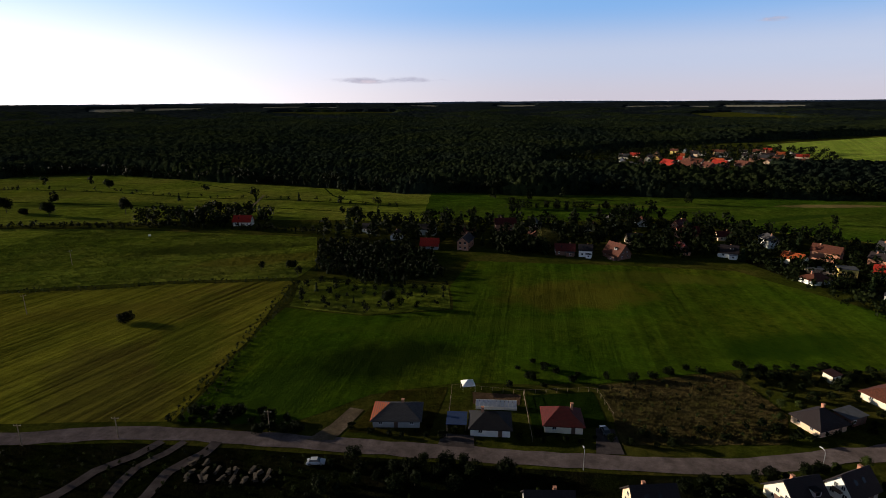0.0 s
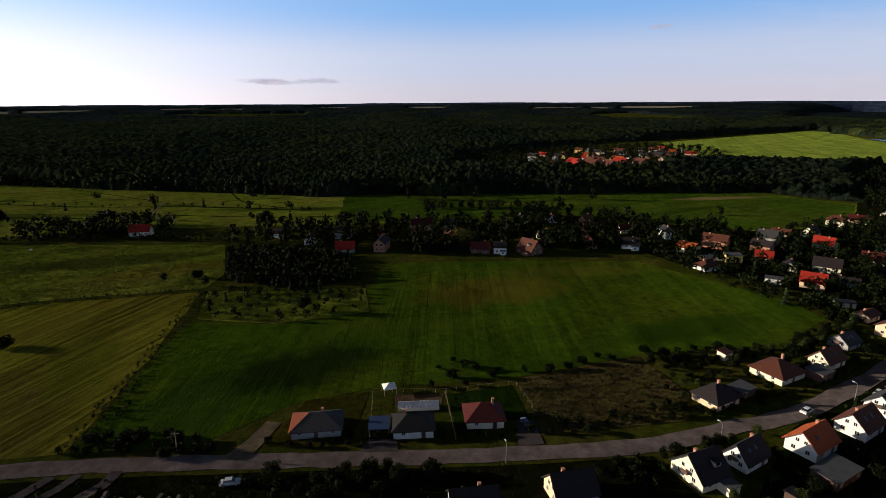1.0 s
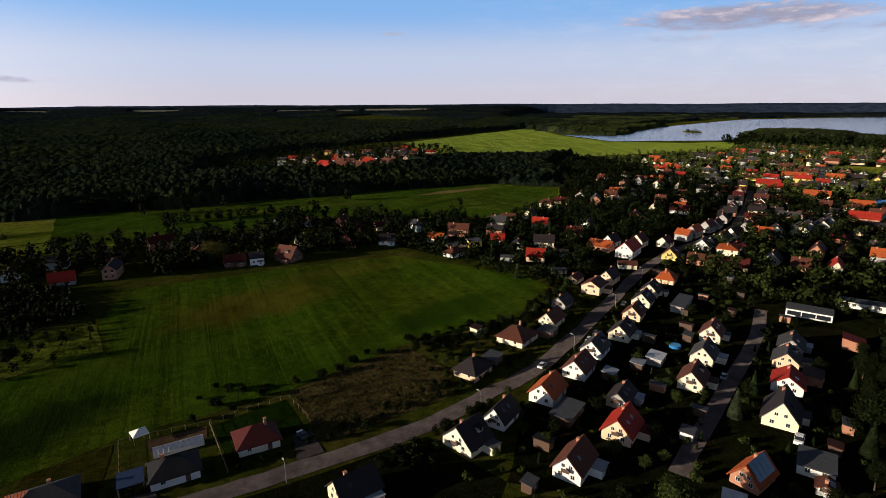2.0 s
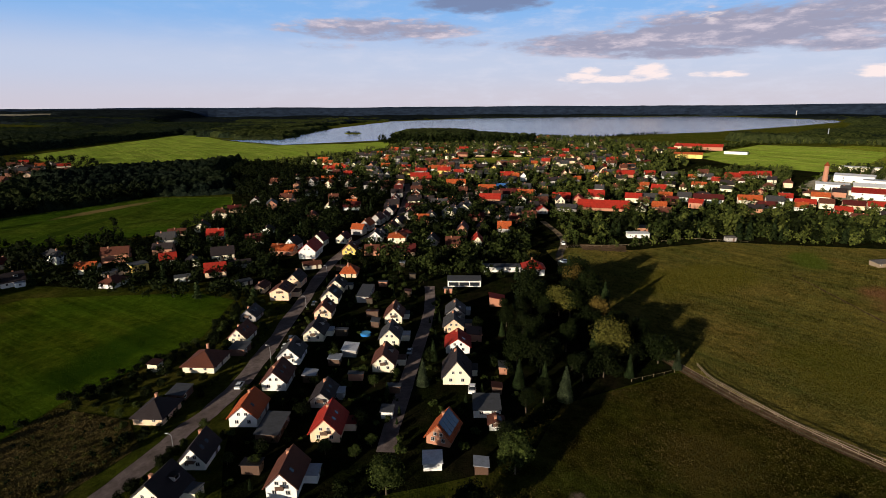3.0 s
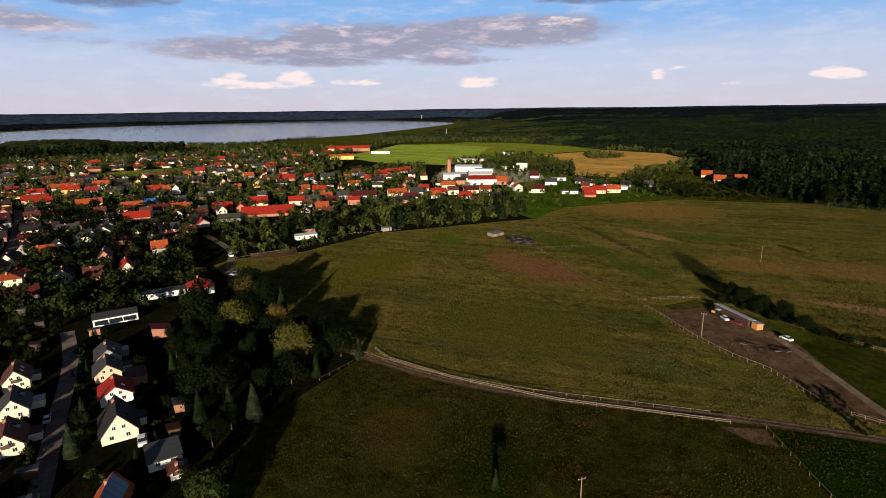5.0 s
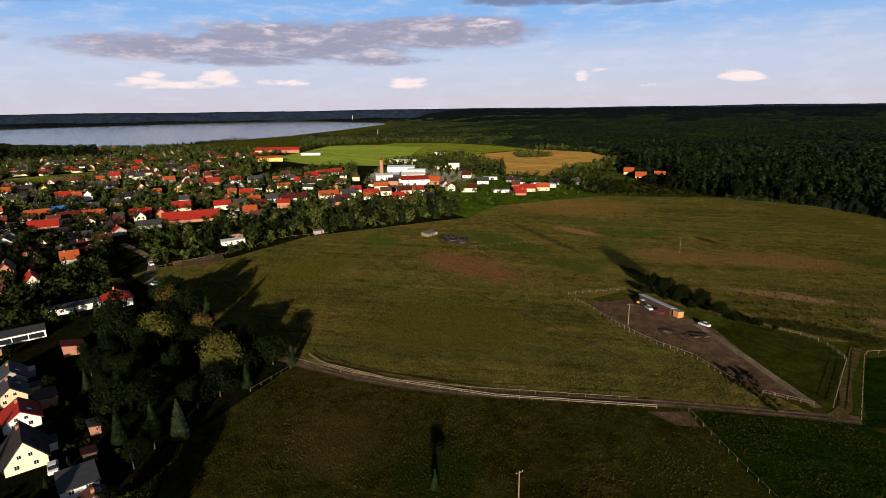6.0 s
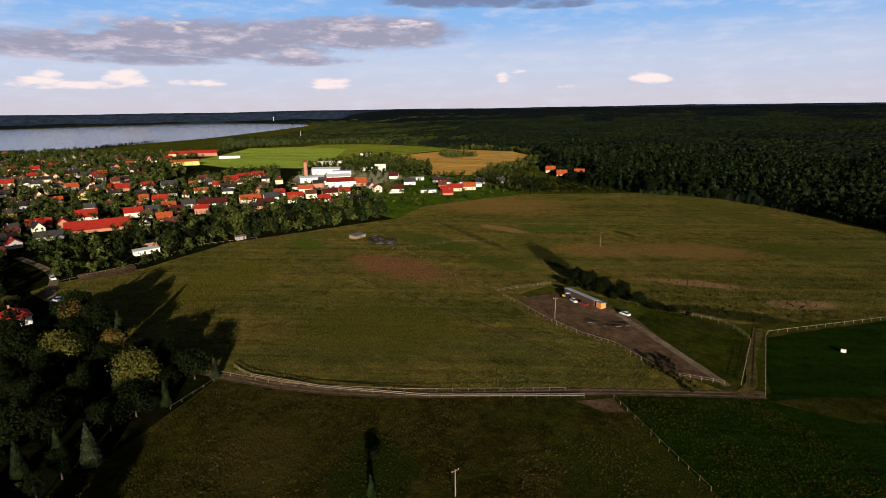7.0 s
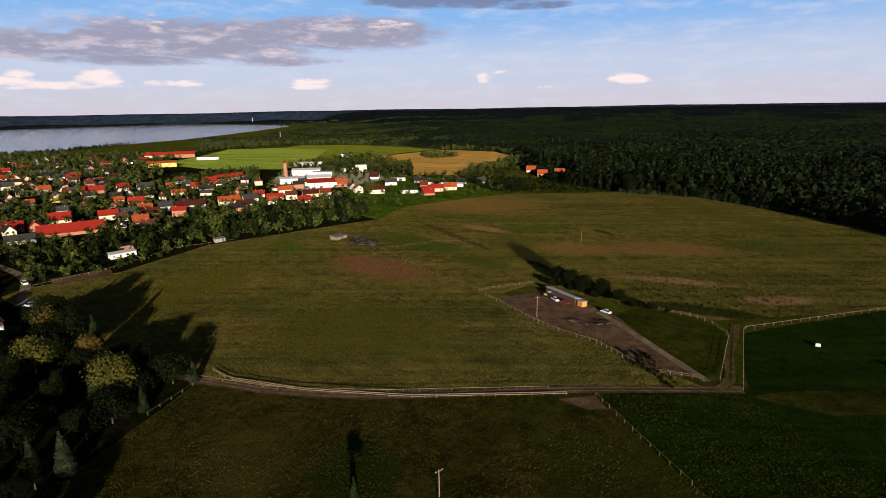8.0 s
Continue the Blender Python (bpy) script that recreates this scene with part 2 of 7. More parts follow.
def roof_material(name, colour, rough=0.7):
    """Clay or concrete tiles in courses, weathered in streaks, some darker."""
    m, N, L, B = material(name)
    tc = N.new("ShaderNodeTexCoord")
    brick = N.new("ShaderNodeTexBrick")
    brick.inputs["Scale"].default_value = 1.0
    brick.inputs["Brick Width"].default_value, brick.inputs["Row Height"].default_value = 0.30, 0.34
    brick.inputs["Mortar Size"].default_value = 0.025
    brick.inputs["Color1"].default_value = rgb(colour)
    brick.inputs["Color2"].default_value = rgb(tuple(0.72 * v for v in colour))
    brick.inputs["Mortar"].default_value = rgb(tuple(0.35 * v for v in colour))
    L.new(tc.outputs["UV"], brick.inputs["Vector"])
    wear = noise_fac(N, L, 0.7, 5.0, 0.65, 0.42, 0.75)
    part_wear = N.new("ShaderNodeMath")
    part_wear.operation = "MULTIPLY"
    part_wear.inputs[1].default_value = 0.5
    L.new(wear, part_wear.inputs[0])
    col = mixed(N, L, part_wear.outputs[0], brick.outputs["Color"], tuple(0.3 * v + 0.015 for v in colour))
    L.new(col, B.inputs["Base Color"])
    B.inputs["Roughness"].default_value = rough
    B.inputs["Specular IOR Level"].default_value = 0.12
    inv = N.new("ShaderNodeMath")
    inv.operation = "SUBTRACT"
    inv.inputs[0].default_value = 1.0
    L.new(brick.outputs["Fac"], inv.inputs[1])
    bumped(N, L, B, inv.outputs[0], 0.5, 0.03)
    return m


def plain_material(name, colour, rough=0.6, metal=0.0, grain=3.0, vary=0.35):
    m, N, L, B = material(name)
    L.new(mixed(N, L, noise_fac(N, L, grain, 4.0, 0.65, 0.3, 0.75), colour, tuple((1 - vary) * v for v in colour)), B.inputs["Base Color"])
    B.inputs["Roughness"].default_value, B.inputs["Metallic"].default_value = rough, metal
    B.inputs["Specular IOR Level"].default_value = 0.15 if rough > 0.8 else 0.5
    return m


def glass_material(name):
    m, N, L, B = material(name)
    B.inputs["Base Color"].default_value = (0.015, 0.018, 0.022, 1)
    B.inputs["Roughness"].default_value = 0.06
    return m


M_GROUND = ground_material("rough_grass", (0.0218, 0.0302, 0.0034), (0.0554, 0.0622, 0.0084), (0.0630, 0.0554, 0.0118))
M_FIELD = ground_material("green_crop", (0.0222, 0.0504, 0.0031), (0.0473, 0.0848, 0.0050), (0.0680, 0.0722, 0.0066), 82.0, 0.20, 4.2, 0.012,
                          spots=((46, 195, 34, 20, 10, (0.0865, 0.0748, 0.0097), 0.75), (-20, 140, 28, 14, 20, (0.0103, 0.0193, 0.0031), 0.85), (80, 215, 40, 9, -8, (0.0732, 0.0773, 0.0097), 0.7), (-45, 122, 14, 16, 0, (0.0370, 0.0689, 0.0066), 0.7), (100, 150, 30, 10, 10, (0.0170, 0.0420, 0.0031), 0.7), (10, 165, 50, 8, 5, (0.0547, 0.0815, 0.0066), 0.6)), tussock=0.3)
M_MOWN = ground_material("mown_field", (0.0800, 0.0840, 0.0070), (0.1400, 0.1370, 0.0140), (0.0846, 0.0584, 0.0129), 66.0, 0.42, 2.4, 0.016,
                         spots=((-90, 125, 20, 40, 30, (0.0680, 0.0468, 0.0153), 0.45), (-120, 175, 40, 10, 10, (0.1197, 0.1035, 0.0129), 0.7), (-80, 150, 12, 26, 20, (0.0908, 0.1017, 0.0101), 0.7)), tussock=0.45)
M_PASTURE = ground_material("pasture", (0.0780, 0.1120, 0.0090), (0.1800, 0.2050, 0.0230), (0.1800, 0.1650, 0.0290), 14.0, 0.16, 5.0, 0.014,
                            spots=((-120, 260, 50, 14, 10, (0.0383, 0.0494, 0.0074), 0.8), (-90, 240, 40, 10, 20, (0.1300, 0.1107, 0.0151), 0.7), (-250, 380, 90, 12, 0, (0.0357, 0.0572, 0.0074), 0.7), (250, 372, 50, 7, 0, (0.1934, 0.1373, 0.0570), 0.8), (105, 382, 40, 9, 0, (0.1434, 0.1145, 0.0343), 0.8),
                                   (-60, 380, 70, 8, -5, (0.0338, 0.0553, 0.0056), 0.7), (60, 350, 60, 6, 0, (0.0383, 0.0622, 0.0056), 0.7), (-320, 430, 60, 10, 0, (0.1230, 0.1305, 0.0151), 0.7)), tussock=0.6)
MEADOW_GREENS = [(228, -79, 33, 16, 24, (0.2147, 0.1020, 0.0520), 0.8), (290, -52, 18, 10, 0, (0.0768, 0.1204, 0.0140), 0.85), (264, -112, 36, 13, 20, (0.0678, 0.1000, 0.0160), 0.85),
                  (259, -186, 26, 9, 60, (0.0723, 0.1204, 0.0160), 0.85), (213, -122, 22, 8, 20, (0.0701, 0.1020, 0.0160), 0.8), (162, -262, 36, 16, 45, (0.0791, 0.1000, 0.0160), 0.8),
                  (345, -200, 56, 40, 60, (0.2203, 0.1408, 0.0440), 0.75), (274, -160, 22, 6, 20, (0.2938, 0.1836, 0.0800), 0.8), (210, -175, 25, 14, 50, (0.2260, 0.1428, 0.0460), 0.8),
                  (188, -213, 36, 17, 50, (0.2316, 0.1408, 0.0500), 0.75)]
MEADOW_BROWNS_AND_SHADOW = [(152, -174, 24, 5, 42, (0.3277, 0.2040, 0.1050), 0.85), (118, -187, 14, 6, 60, (0.3164, 0.2040, 0.1100), 0.85), (124, -157, 23, 6, 35, (0.0294, 0.0367, 0.0100), 0.9),
                  # the (212, -148) streak is the stable trees' shadow, painted in
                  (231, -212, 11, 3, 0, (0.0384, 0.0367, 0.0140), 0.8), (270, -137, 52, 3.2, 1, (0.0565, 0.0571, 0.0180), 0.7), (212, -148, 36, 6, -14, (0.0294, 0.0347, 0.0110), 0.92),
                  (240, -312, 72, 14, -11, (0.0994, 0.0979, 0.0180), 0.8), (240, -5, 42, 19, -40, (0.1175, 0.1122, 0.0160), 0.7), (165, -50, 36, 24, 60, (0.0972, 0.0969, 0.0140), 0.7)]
MEADOW_PATCHES = [(*p[:5], tuple(k * v for k, v in zip((1.08, 0.98, 1.0) if p[5][1] > p[5][0] else (1.15, 1.08, 1.0), p[5])), p[6]) for p in MEADOW_GREENS + MEADOW_BROWNS_AND_SHADOW]
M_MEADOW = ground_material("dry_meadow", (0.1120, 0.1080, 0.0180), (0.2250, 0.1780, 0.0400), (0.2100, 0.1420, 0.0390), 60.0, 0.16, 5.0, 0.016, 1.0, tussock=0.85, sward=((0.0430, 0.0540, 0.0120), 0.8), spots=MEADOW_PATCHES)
M_TUSSOCK = ground_material("coarse_grass", (0.0420, 0.0440, 0.0085), (0.0880, 0.0760, 0.0180), (0.0760, 0.0580, 0.0160), relief=0.0, spots=[(*p[:5], tuple(0.45 * v for v in p[5]), p[6]) for p in MEADOW_PATCHES])
M_WEEDS = ground_material("weedy_meadow", (0.0326, 0.0301, 0.0047), (0.0842, 0.0623, 0.0167), (0.0400, 0.0408, 0.0055), patch_scale=0.05, bump=0.8, fine=2.4, sward=((0.0317, 0.0410, 0.0066), 0.6),
                          spots=((97, -25, 14, 10, -20, (0.0157, 0.0301, 0.0037), 0.85), (90, 14, 3, 2, 30, (0.1833, 0.1334, 0.1113), 0.85), (70, -70, 22, 18, 0, (0.0284, 0.0398, 0.0037), 0.7), (55, 124, 14, 8, 0, (0.0842, 0.0548, 0.0167), 0.8), (112, -8, 16, 12, 0, (0.0842, 0.0602, 0.0147), 0.7), (75, 0, 20, 14, 0, (0.0705, 0.0516, 0.0147), 0.7)), tussock=0.8)
M_WEEDTUFT = ground_material("seeding_weeds", (0.0200, 0.0180, 0.0040), (0.1000, 0.0720, 0.0230), (0.0260, 0.0290, 0.0056), patch_scale=0.05, relief=0.0)
M_LUSH = ground_material("lush_grass", (0.0066, 0.0170, 0.0022), (0.0139, 0.0269, 0.0032), (0.0110, 0.0205, 0.0022), 60.0, 0.15, 4.0, tussock=0.5)
M_PADDOCK = ground_material("grazed_grass", (0.0227, 0.0302, 0.0033), (0.0454, 0.0499, 0.0076), (0.0529, 0.0416, 0.0153),  0.0, 0.0, 4.0, tussock=0.6)
M_HILL = ground_material("bright_grass", (0.1350, 0.2100, 0.0200), (0.2400, 0.3100, 0.0420), (0.2200, 0.2350, 0.0500), 60.0, 0.15, 9.0, tussock=0.4)
M_WHEAT = ground_material("ripe_grain", (0.2898, 0.1599, 0.0370), (0.4057, 0.2258, 0.0554), (0.2125, 0.1599, 0.0462), 30.0, 0.2, 8.0)
M_STUBBLE = ground_material("pale_stubble", (0.17, 0.15, 0.11), (0.26, 0.24, 0.19), (0.12, 0.12, 0.07), 40.0, 0.2, 9.0, relief=0.0)
M_VALLEY = ground_material("valley_grass", (0.0230, 0.0520, 0.0038), (0.0520, 0.0900, 0.0075), (0.0620, 0.0760, 0.0100), 20.0, 0.14, 6.0, 0.012, spots=((120, 372, 60, 6, -6, (0.075, 0.085, 0.012), 0.7), (255, 372, 45, 7, 0, (0.17, 0.12, 0.05), 0.8), (200, 330, 60, 6, 20, (0.016, 0.034, 0.004), 0.7)), tussock=0.6)
M_SOIL = ground_material("bare_soil", (0.0891, 0.0541, 0.0322), (0.1606, 0.1029, 0.0643), (0.0654, 0.0433, 0.0279), patch_scale=0.1)
M_ROUGH = ground_material("brown_rough_grass", (0.0928, 0.0706, 0.0242), (0.1638, 0.1224, 0.0463), (0.0601, 0.0588, 0.0142), patch_scale=0.08, bump=0.8, tussock=0.5)
# near-black base colour: the deep shade of gardens is put into it
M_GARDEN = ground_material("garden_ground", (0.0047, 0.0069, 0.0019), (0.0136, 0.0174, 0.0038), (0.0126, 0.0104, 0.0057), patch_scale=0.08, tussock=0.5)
M_ROAD = ground_material("worn_asphalt", (0.1429, 0.1137, 0.1081), (0.2024, 0.1616, 0.1529), (0.1054, 0.0844, 0.0796), patch_scale=0.12, bump=0.15, fine=5.0, relief=0.0)
M_TRACK = ground_material("sandy_track", (0.1470, 0.1088, 0.0725), (0.2363, 0.1814, 0.1256), (0.0893, 0.0706, 0.0386), patch_scale=0.15, bump=0.3, fine=3.0, relief=0.0)
M_PAVING = ground_material("paving", (0.0714, 0.0588, 0.0571), (0.1050, 0.0882, 0.0840), (0.0630, 0.0521, 0.0504), patch_scale=0.3, bump=0.1, fine=6.0, relief=0.0)
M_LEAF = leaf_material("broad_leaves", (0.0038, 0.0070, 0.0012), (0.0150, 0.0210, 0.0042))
# same foliage as M_LEAF in two lighter tones, sunlight put into the colour
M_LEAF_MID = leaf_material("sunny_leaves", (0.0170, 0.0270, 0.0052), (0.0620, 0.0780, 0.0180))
M_LEAF_SUN = leaf_material("sunlit_leaves", (0.0420, 0.0560, 0.0110), (0.1400, 0.1550, 0.0340))
M_LEAF_PALE = leaf_material("pale_leaves", (0.0630, 0.0630, 0.0118), (0.1428, 0.1260, 0.0269))
M_LEAF_GOLD = leaf_material("gold_leaves", (0.0756, 0.0521, 0.0118), (0.1260, 0.0882, 0.0202))
M_NEEDLE = leaf_material("needles", (0.0094, 0.0179, 0.0050), (0.0323, 0.0469, 0.0151))
M_SPRUCE = leaf_material("blue_needles", (0.0170, 0.0250, 0.0120), (0.055, 0.068, 0.034))
m, N, L, B = material("forest_canopy")
cells = N.new("ShaderNodeTexVoronoi")
cells.inputs["Scale"].default_value = 0.19
geo = N.new("ShaderNodeNewGeometry")
L.new(geo.outputs["Position"], cells.inputs["Vector"])
tone = N.new("ShaderNodeSeparateColor")
L.new(cells.outputs["Color"], tone.inputs[0])
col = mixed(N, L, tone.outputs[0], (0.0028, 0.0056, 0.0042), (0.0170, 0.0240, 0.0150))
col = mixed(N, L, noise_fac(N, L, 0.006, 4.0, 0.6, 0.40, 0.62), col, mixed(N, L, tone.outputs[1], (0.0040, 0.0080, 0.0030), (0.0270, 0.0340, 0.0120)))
L.new(col, B.inputs["Base Color"])
B.inputs["Roughness"].default_value, B.inputs["Specular IOR Level"].default_value, B.inputs["Diffuse Roughness"].default_value = 0.9, 0.0, 0.3
bumped(N, L, B, noise_fac(N, L, 0.6, 4.0, 0.7, 0.2, 0.8), 0.9, 1.2)
M_CANOPY = m
# lighter copy of forest_canopy: woods in sun, the sunlight put in the colour
m, N, L, B = material("sunlit_woods_canopy")
cells = N.new("ShaderNodeTexVoronoi")
cells.inputs["Scale"].default_value = 0.14
geo = N.new("ShaderNodeNewGeometry")
L.new(geo.outputs["Position"], cells.inputs["Vector"])
tone = N.new("ShaderNodeSeparateColor")
L.new(cells.outputs["Color"], tone.inputs[0])
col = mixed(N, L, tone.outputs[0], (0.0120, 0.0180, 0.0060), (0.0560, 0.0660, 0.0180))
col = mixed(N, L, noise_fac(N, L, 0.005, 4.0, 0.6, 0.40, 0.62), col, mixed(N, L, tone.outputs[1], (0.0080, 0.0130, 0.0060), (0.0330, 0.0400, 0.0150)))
L.new(col, B.inputs["Base Color"])
B.inputs["Roughness"].default_value, B.inputs["Specular IOR Level"].default_value, B.inputs["Diffuse Roughness"].default_value = 0.9, 0.0, 0.3
bumped(N, L, B, noise_fac(N, L, 0.6, 4.0, 0.7, 0.2, 0.8), 0.9, 1.2)
M_CANOPY_SUNLIT = m
# distant woods: aerial haze is put into this bluer canopy colour
M_CANOPY_HAZE = plain_material("haze_blue_woods", (0.0130, 0.0180, 0.0190), 1.0, 0, 0.05, 0.7)
M_CANOPY_HAZE.node_tree.nodes["Principled BSDF"].inputs["Specular IOR Level"].default_value = 0.0
# haze over the horizon hills is painted as a blue base colour
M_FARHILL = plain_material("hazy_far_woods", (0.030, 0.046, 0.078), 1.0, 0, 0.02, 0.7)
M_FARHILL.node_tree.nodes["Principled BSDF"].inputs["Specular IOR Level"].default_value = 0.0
M_BARK = plain_material("bark", (0.075, 0.058, 0.042), 0.95, 0, 4.0)
M_WHITE = paint_material("white_render", (0.74, 0.72, 0.67))
M_CREAM = paint_material("cream_render", (0.74, 0.66, 0.49))
M_PEACH = paint_material("peach_render", (0.74, 0.52, 0.34))
M_YELLOW = paint_material("yellow_render", (0.72, 0.52, 0.14))
M_GREY = paint_material("grey_render", (0.34, 0.32, 0.30))
M_BRICK = paint_material("brick_wall", (0.38, 0.17, 0.10))
# brick_wall darkened: shade on the hamlet walls is put into the colour
M_SHADED_BRICK = paint_material("shaded_brick_wall", (0.15, 0.072, 0.048))
M_R_RED = roof_material("red_tiles", (0.4032, 0.0286, 0.0151))
M_R_ORANGE = roof_material("orange_tiles", (0.4704, 0.0966, 0.0252))
M_R_BROWN = roof_material("brown_tiles", (0.1260, 0.0420, 0.0252))
M_R_DARK = roof_material("dark_tiles", (0.0336, 0.0252, 0.0265))
M_R_MAROON = roof_material("maroon_tiles", (0.0924, 0.0134, 0.0118))
M_R_BLACK = roof_material("black_tiles", (0.0151, 0.0143, 0.0168))
M_R_BLUE = roof_material("blue_tiles", (0.05, 0.16, 0.42))
M_R_GREY = roof_material("grey_tiles", (0.0605, 0.0580, 0.0599))
M_FRAME = plain_material("window_frame_paint", (0.70, 0.68, 0.64), 0.5)
M_GLASS = glass_material("window_glass")
M_WOOD = plain_material("weathered_wood", (0.26, 0.20, 0.135), 0.85, 0, 5.0)
M_DOOR = plain_material("dark_door", (0.10, 0.055, 0.035), 0.5)
M_METAL = plain_material("galvanised_metal", (0.42, 0.43, 0.45), 0.45, 0.7)
M_SHEET = plain_material("corrugated_sheet", (0.62, 0.63, 0.65), 0.6, 0.0, 1.2)
M_PANEL = plain_material("solar_panel", (0.030, 0.045, 0.095), 0.12, 0, 2.0)
M_TIN = plain_material("dull_sheet_metal", (0.27, 0.29, 0.33), 0.6, 0.0, 1.2)
M_BLUETIN = plain_material("pale_blue_sheet", (0.48, 0.53, 0.60), 0.6, 0.0, 1.2)
M_SLAB = plain_material("weathered_slabs", (0.17, 0.155, 0.14), 0.9, 0.0, 1.5, 0.5)
M_TYRE = plain_material("black_rubber", (0.02, 0.02, 0.02), 0.9)
M_FLATROOF = plain_material("roofing_felt", (0.075, 0.078, 0.085), 0.9, 0, 1.0)

m, N, L, B = material("lake_water")
B.inputs["Base Color"].default_value = (0.018, 0.030, 0.042, 1)
B.inputs["Roughness"].default_value = 0.10
bumped(N, L, B, noise_fac(N, L, 0.35, 4.0, 0.6, squash=(1, 2.5, 1)), 0.12, 0.4)
M_WATER = m


# ---- mesh helpers ----
def mesh_data(name, verts, faces, mats, uvs=None, indices=None, smooth=False):
    me = bpy.data.meshes.new(name)
    me.from_pydata([tuple(v) for v in verts], [], [tuple(f) for f in faces])
    for mt in (mats if isinstance(mats, (list, tuple)) else [mats]):
        me.materials.append(mt)
    if uvs is not None:
        layer = me.uv_layers.new(name="UVMap")
        layer.data.foreach_set("uv", np.asarray(uvs, dtype=np.float32).ravel())
    if indices is not None:
        me.polygons.foreach_set("material_index", indices)
    if smooth:
        me.polygons.foreach_set("use_smooth", [True] * len(me.polygons))
    me.update()
    return me


def part(name, me, parent, label="", m=None):
    ob = new(name, me)
    ob.parent = parent
    if m is not None:
        ob.matrix_basis = m
    if label:
        tagged(ob, label)
    return ob


def thing(name, label, category, m, group="", kind=""):
    ob = new(name)
    ob.empty_display_size = 0.5
    ob.matrix_basis = m
    return tagged(ob, label, category, group, kind)


def box_geo(x0, x1, y0, y1, z0, z1):
    v = [(x0, y0, z0), (x1, y0, z0), (x1, y1, z0), (x0, y1, z0), (x0, y0, z1), (x1, y0, z1), (x1, y1, z1), (x0, y1, z1)]
    return v, [(0, 3, 2, 1), (4, 5, 6, 7), (0, 1, 5, 4), (1, 2, 6, 5), (2, 3, 7, 6), (3, 0, 4, 7)]


def boxes_mesh(name, boxes, mats, indices=None):
    V, F, I = [], [], []
    for k, b in enumerate(boxes):
        v, f = box_geo(*b)
        F += [tuple(i + len(V) for i in q) for q in f]
        V += v
        I += [indices[k] if indices else 0] * 6
    return mesh_data(name, V, F, mats, indices=I)


def tube_geo(p, q, r0, r1, n=6):
    p, q = Vector(p), Vector(q)
    d = (q - p).normalized()
    a = d.orthogonal().normalized()
    b = d.cross(a)
    V = [c + (a * math.cos(6.2832 * i / n) + b * math.sin(6.2832 * i / n)) * r for c, r in ((p, r0), (q, r1)) for i in range(n)]
    F = [(i, (i + 1) % n, n + (i + 1) % n, n + i) for i in range(n)] + [tuple(range(n - 1, -1, -1)), tuple(range(n, 2 * n))]
    return V, F


def tubes_mesh(name, tubes, mat, n=6):
    V, F = [], []
    for t in tubes:
        v, f = tube_geo(*t, n)
        F += [tuple(i + len(V) for i in q) for q in f]
        V += v
    return mesh_data(name, V, F, mat)


def plan(*pts):
    return [(x * U, y * U) for x, y in pts]


def inside(poly, x, y):
    """Which of the points lie inside the polygon."""
    x, y = np.asarray(x, float), np.asarray(y, float)
    hit = np.zeros(x.shape, bool)
    for (x0, y0), (x1, y1) in zip(poly, poly[1:] + poly[:1]):
        if y0 == y1:
            continue
        hit ^= ((y0 > y) != (y1 > y)) & (x < (x1 - x0) * (y - y0) / (y1 - y0) + x0)
    return hit


def softened(poly, step=6.0, wobble=1.2, seed=1):
    """The polygon with its sides cut into short pieces that wander a little."""
    out = []
    for (x0, y0), (x1, y1) in zip(poly, poly[1:] + poly[:1]):
        n = max(1, min(60, int(math.hypot(x1 - x0, y1 - y0) / step)))
        for i in range(n):
            x, y = x0 + (x1 - x0) * i / n, y0 + (y1 - y0) * i / n
            o = noise.noise_vector(Vector((x * 0.07, y * 0.07, seed)))
            out.append((x + wobble * o.x, y + wobble * o.y))
    return out


def sheet(name, poly, z, mat, label, category="field", wobble=1.2, step=6.0, seed=1):
    pts = softened(poly, step, wobble, seed)
    bm = bmesh.new()
    f = bm.faces.new([bm.verts.new((x, y, z)) for x, y in pts])
    f.normal_update()
    if f.normal.z < 0:
        f.normal_flip()
    bmesh.ops.triangulate(bm, faces=[f])
    me = bpy.data.meshes.new(name)
    bm.to_mesh(me)
    bm.free()
    me.materials.append(mat)
    return tagged(new(name, me), label, category, kind="structure")


def smooth_line(pts, step=4.0):
    """A rounded line through the points."""
    out = []
    P = [pts[0]] + list(pts) + [pts[-1]]
    for a, b, c, d in zip(P, P[1:], P[2:], P[3:]):
        n = max(2, int(math.dist(b, c) / step))
        for i in range(n):
            t = i / n
            out.append(tuple(0.5 * (2 * q + (r - p) * t + (2 * p - 5 * q + 4 * r - s) * t * t + (3 * q - p - 3 * r + s) * t ** 3)
                             for p, q, r, s in zip(a, b, c, d)))
    return out + [pts[-1]]


def strip(name, pts, width, z, mat, label, category, offset=0.0, rough=0.25, kind="structure"):
    line = smooth_line(pts)
    V, F = [], []
    for i, (x, y) in enumerate(line):
        x0, y0 = line[max(0, i - 1)]
        x1, y1 = line[min(len(line) - 1, i + 1)]
        d = math.hypot(x1 - x0, y1 - y0) or 1.0
        nx, ny = -(y1 - y0) / d, (x1 - x0) / d
        for s in (1, -1):
            w = offset + s * (width / 2 + rough * noise.noise(Vector((x * 0.15, y * 0.15, s * 7.0))))
            V.append((x + nx * w, y + ny * w, z))
        if i:
            F.append((2 * i - 2, 2 * i - 1, 2 * i + 1, 2 * i))
    return tagged(new(name, mesh_data(name, V, F, mat)), label, category, kind=kind)


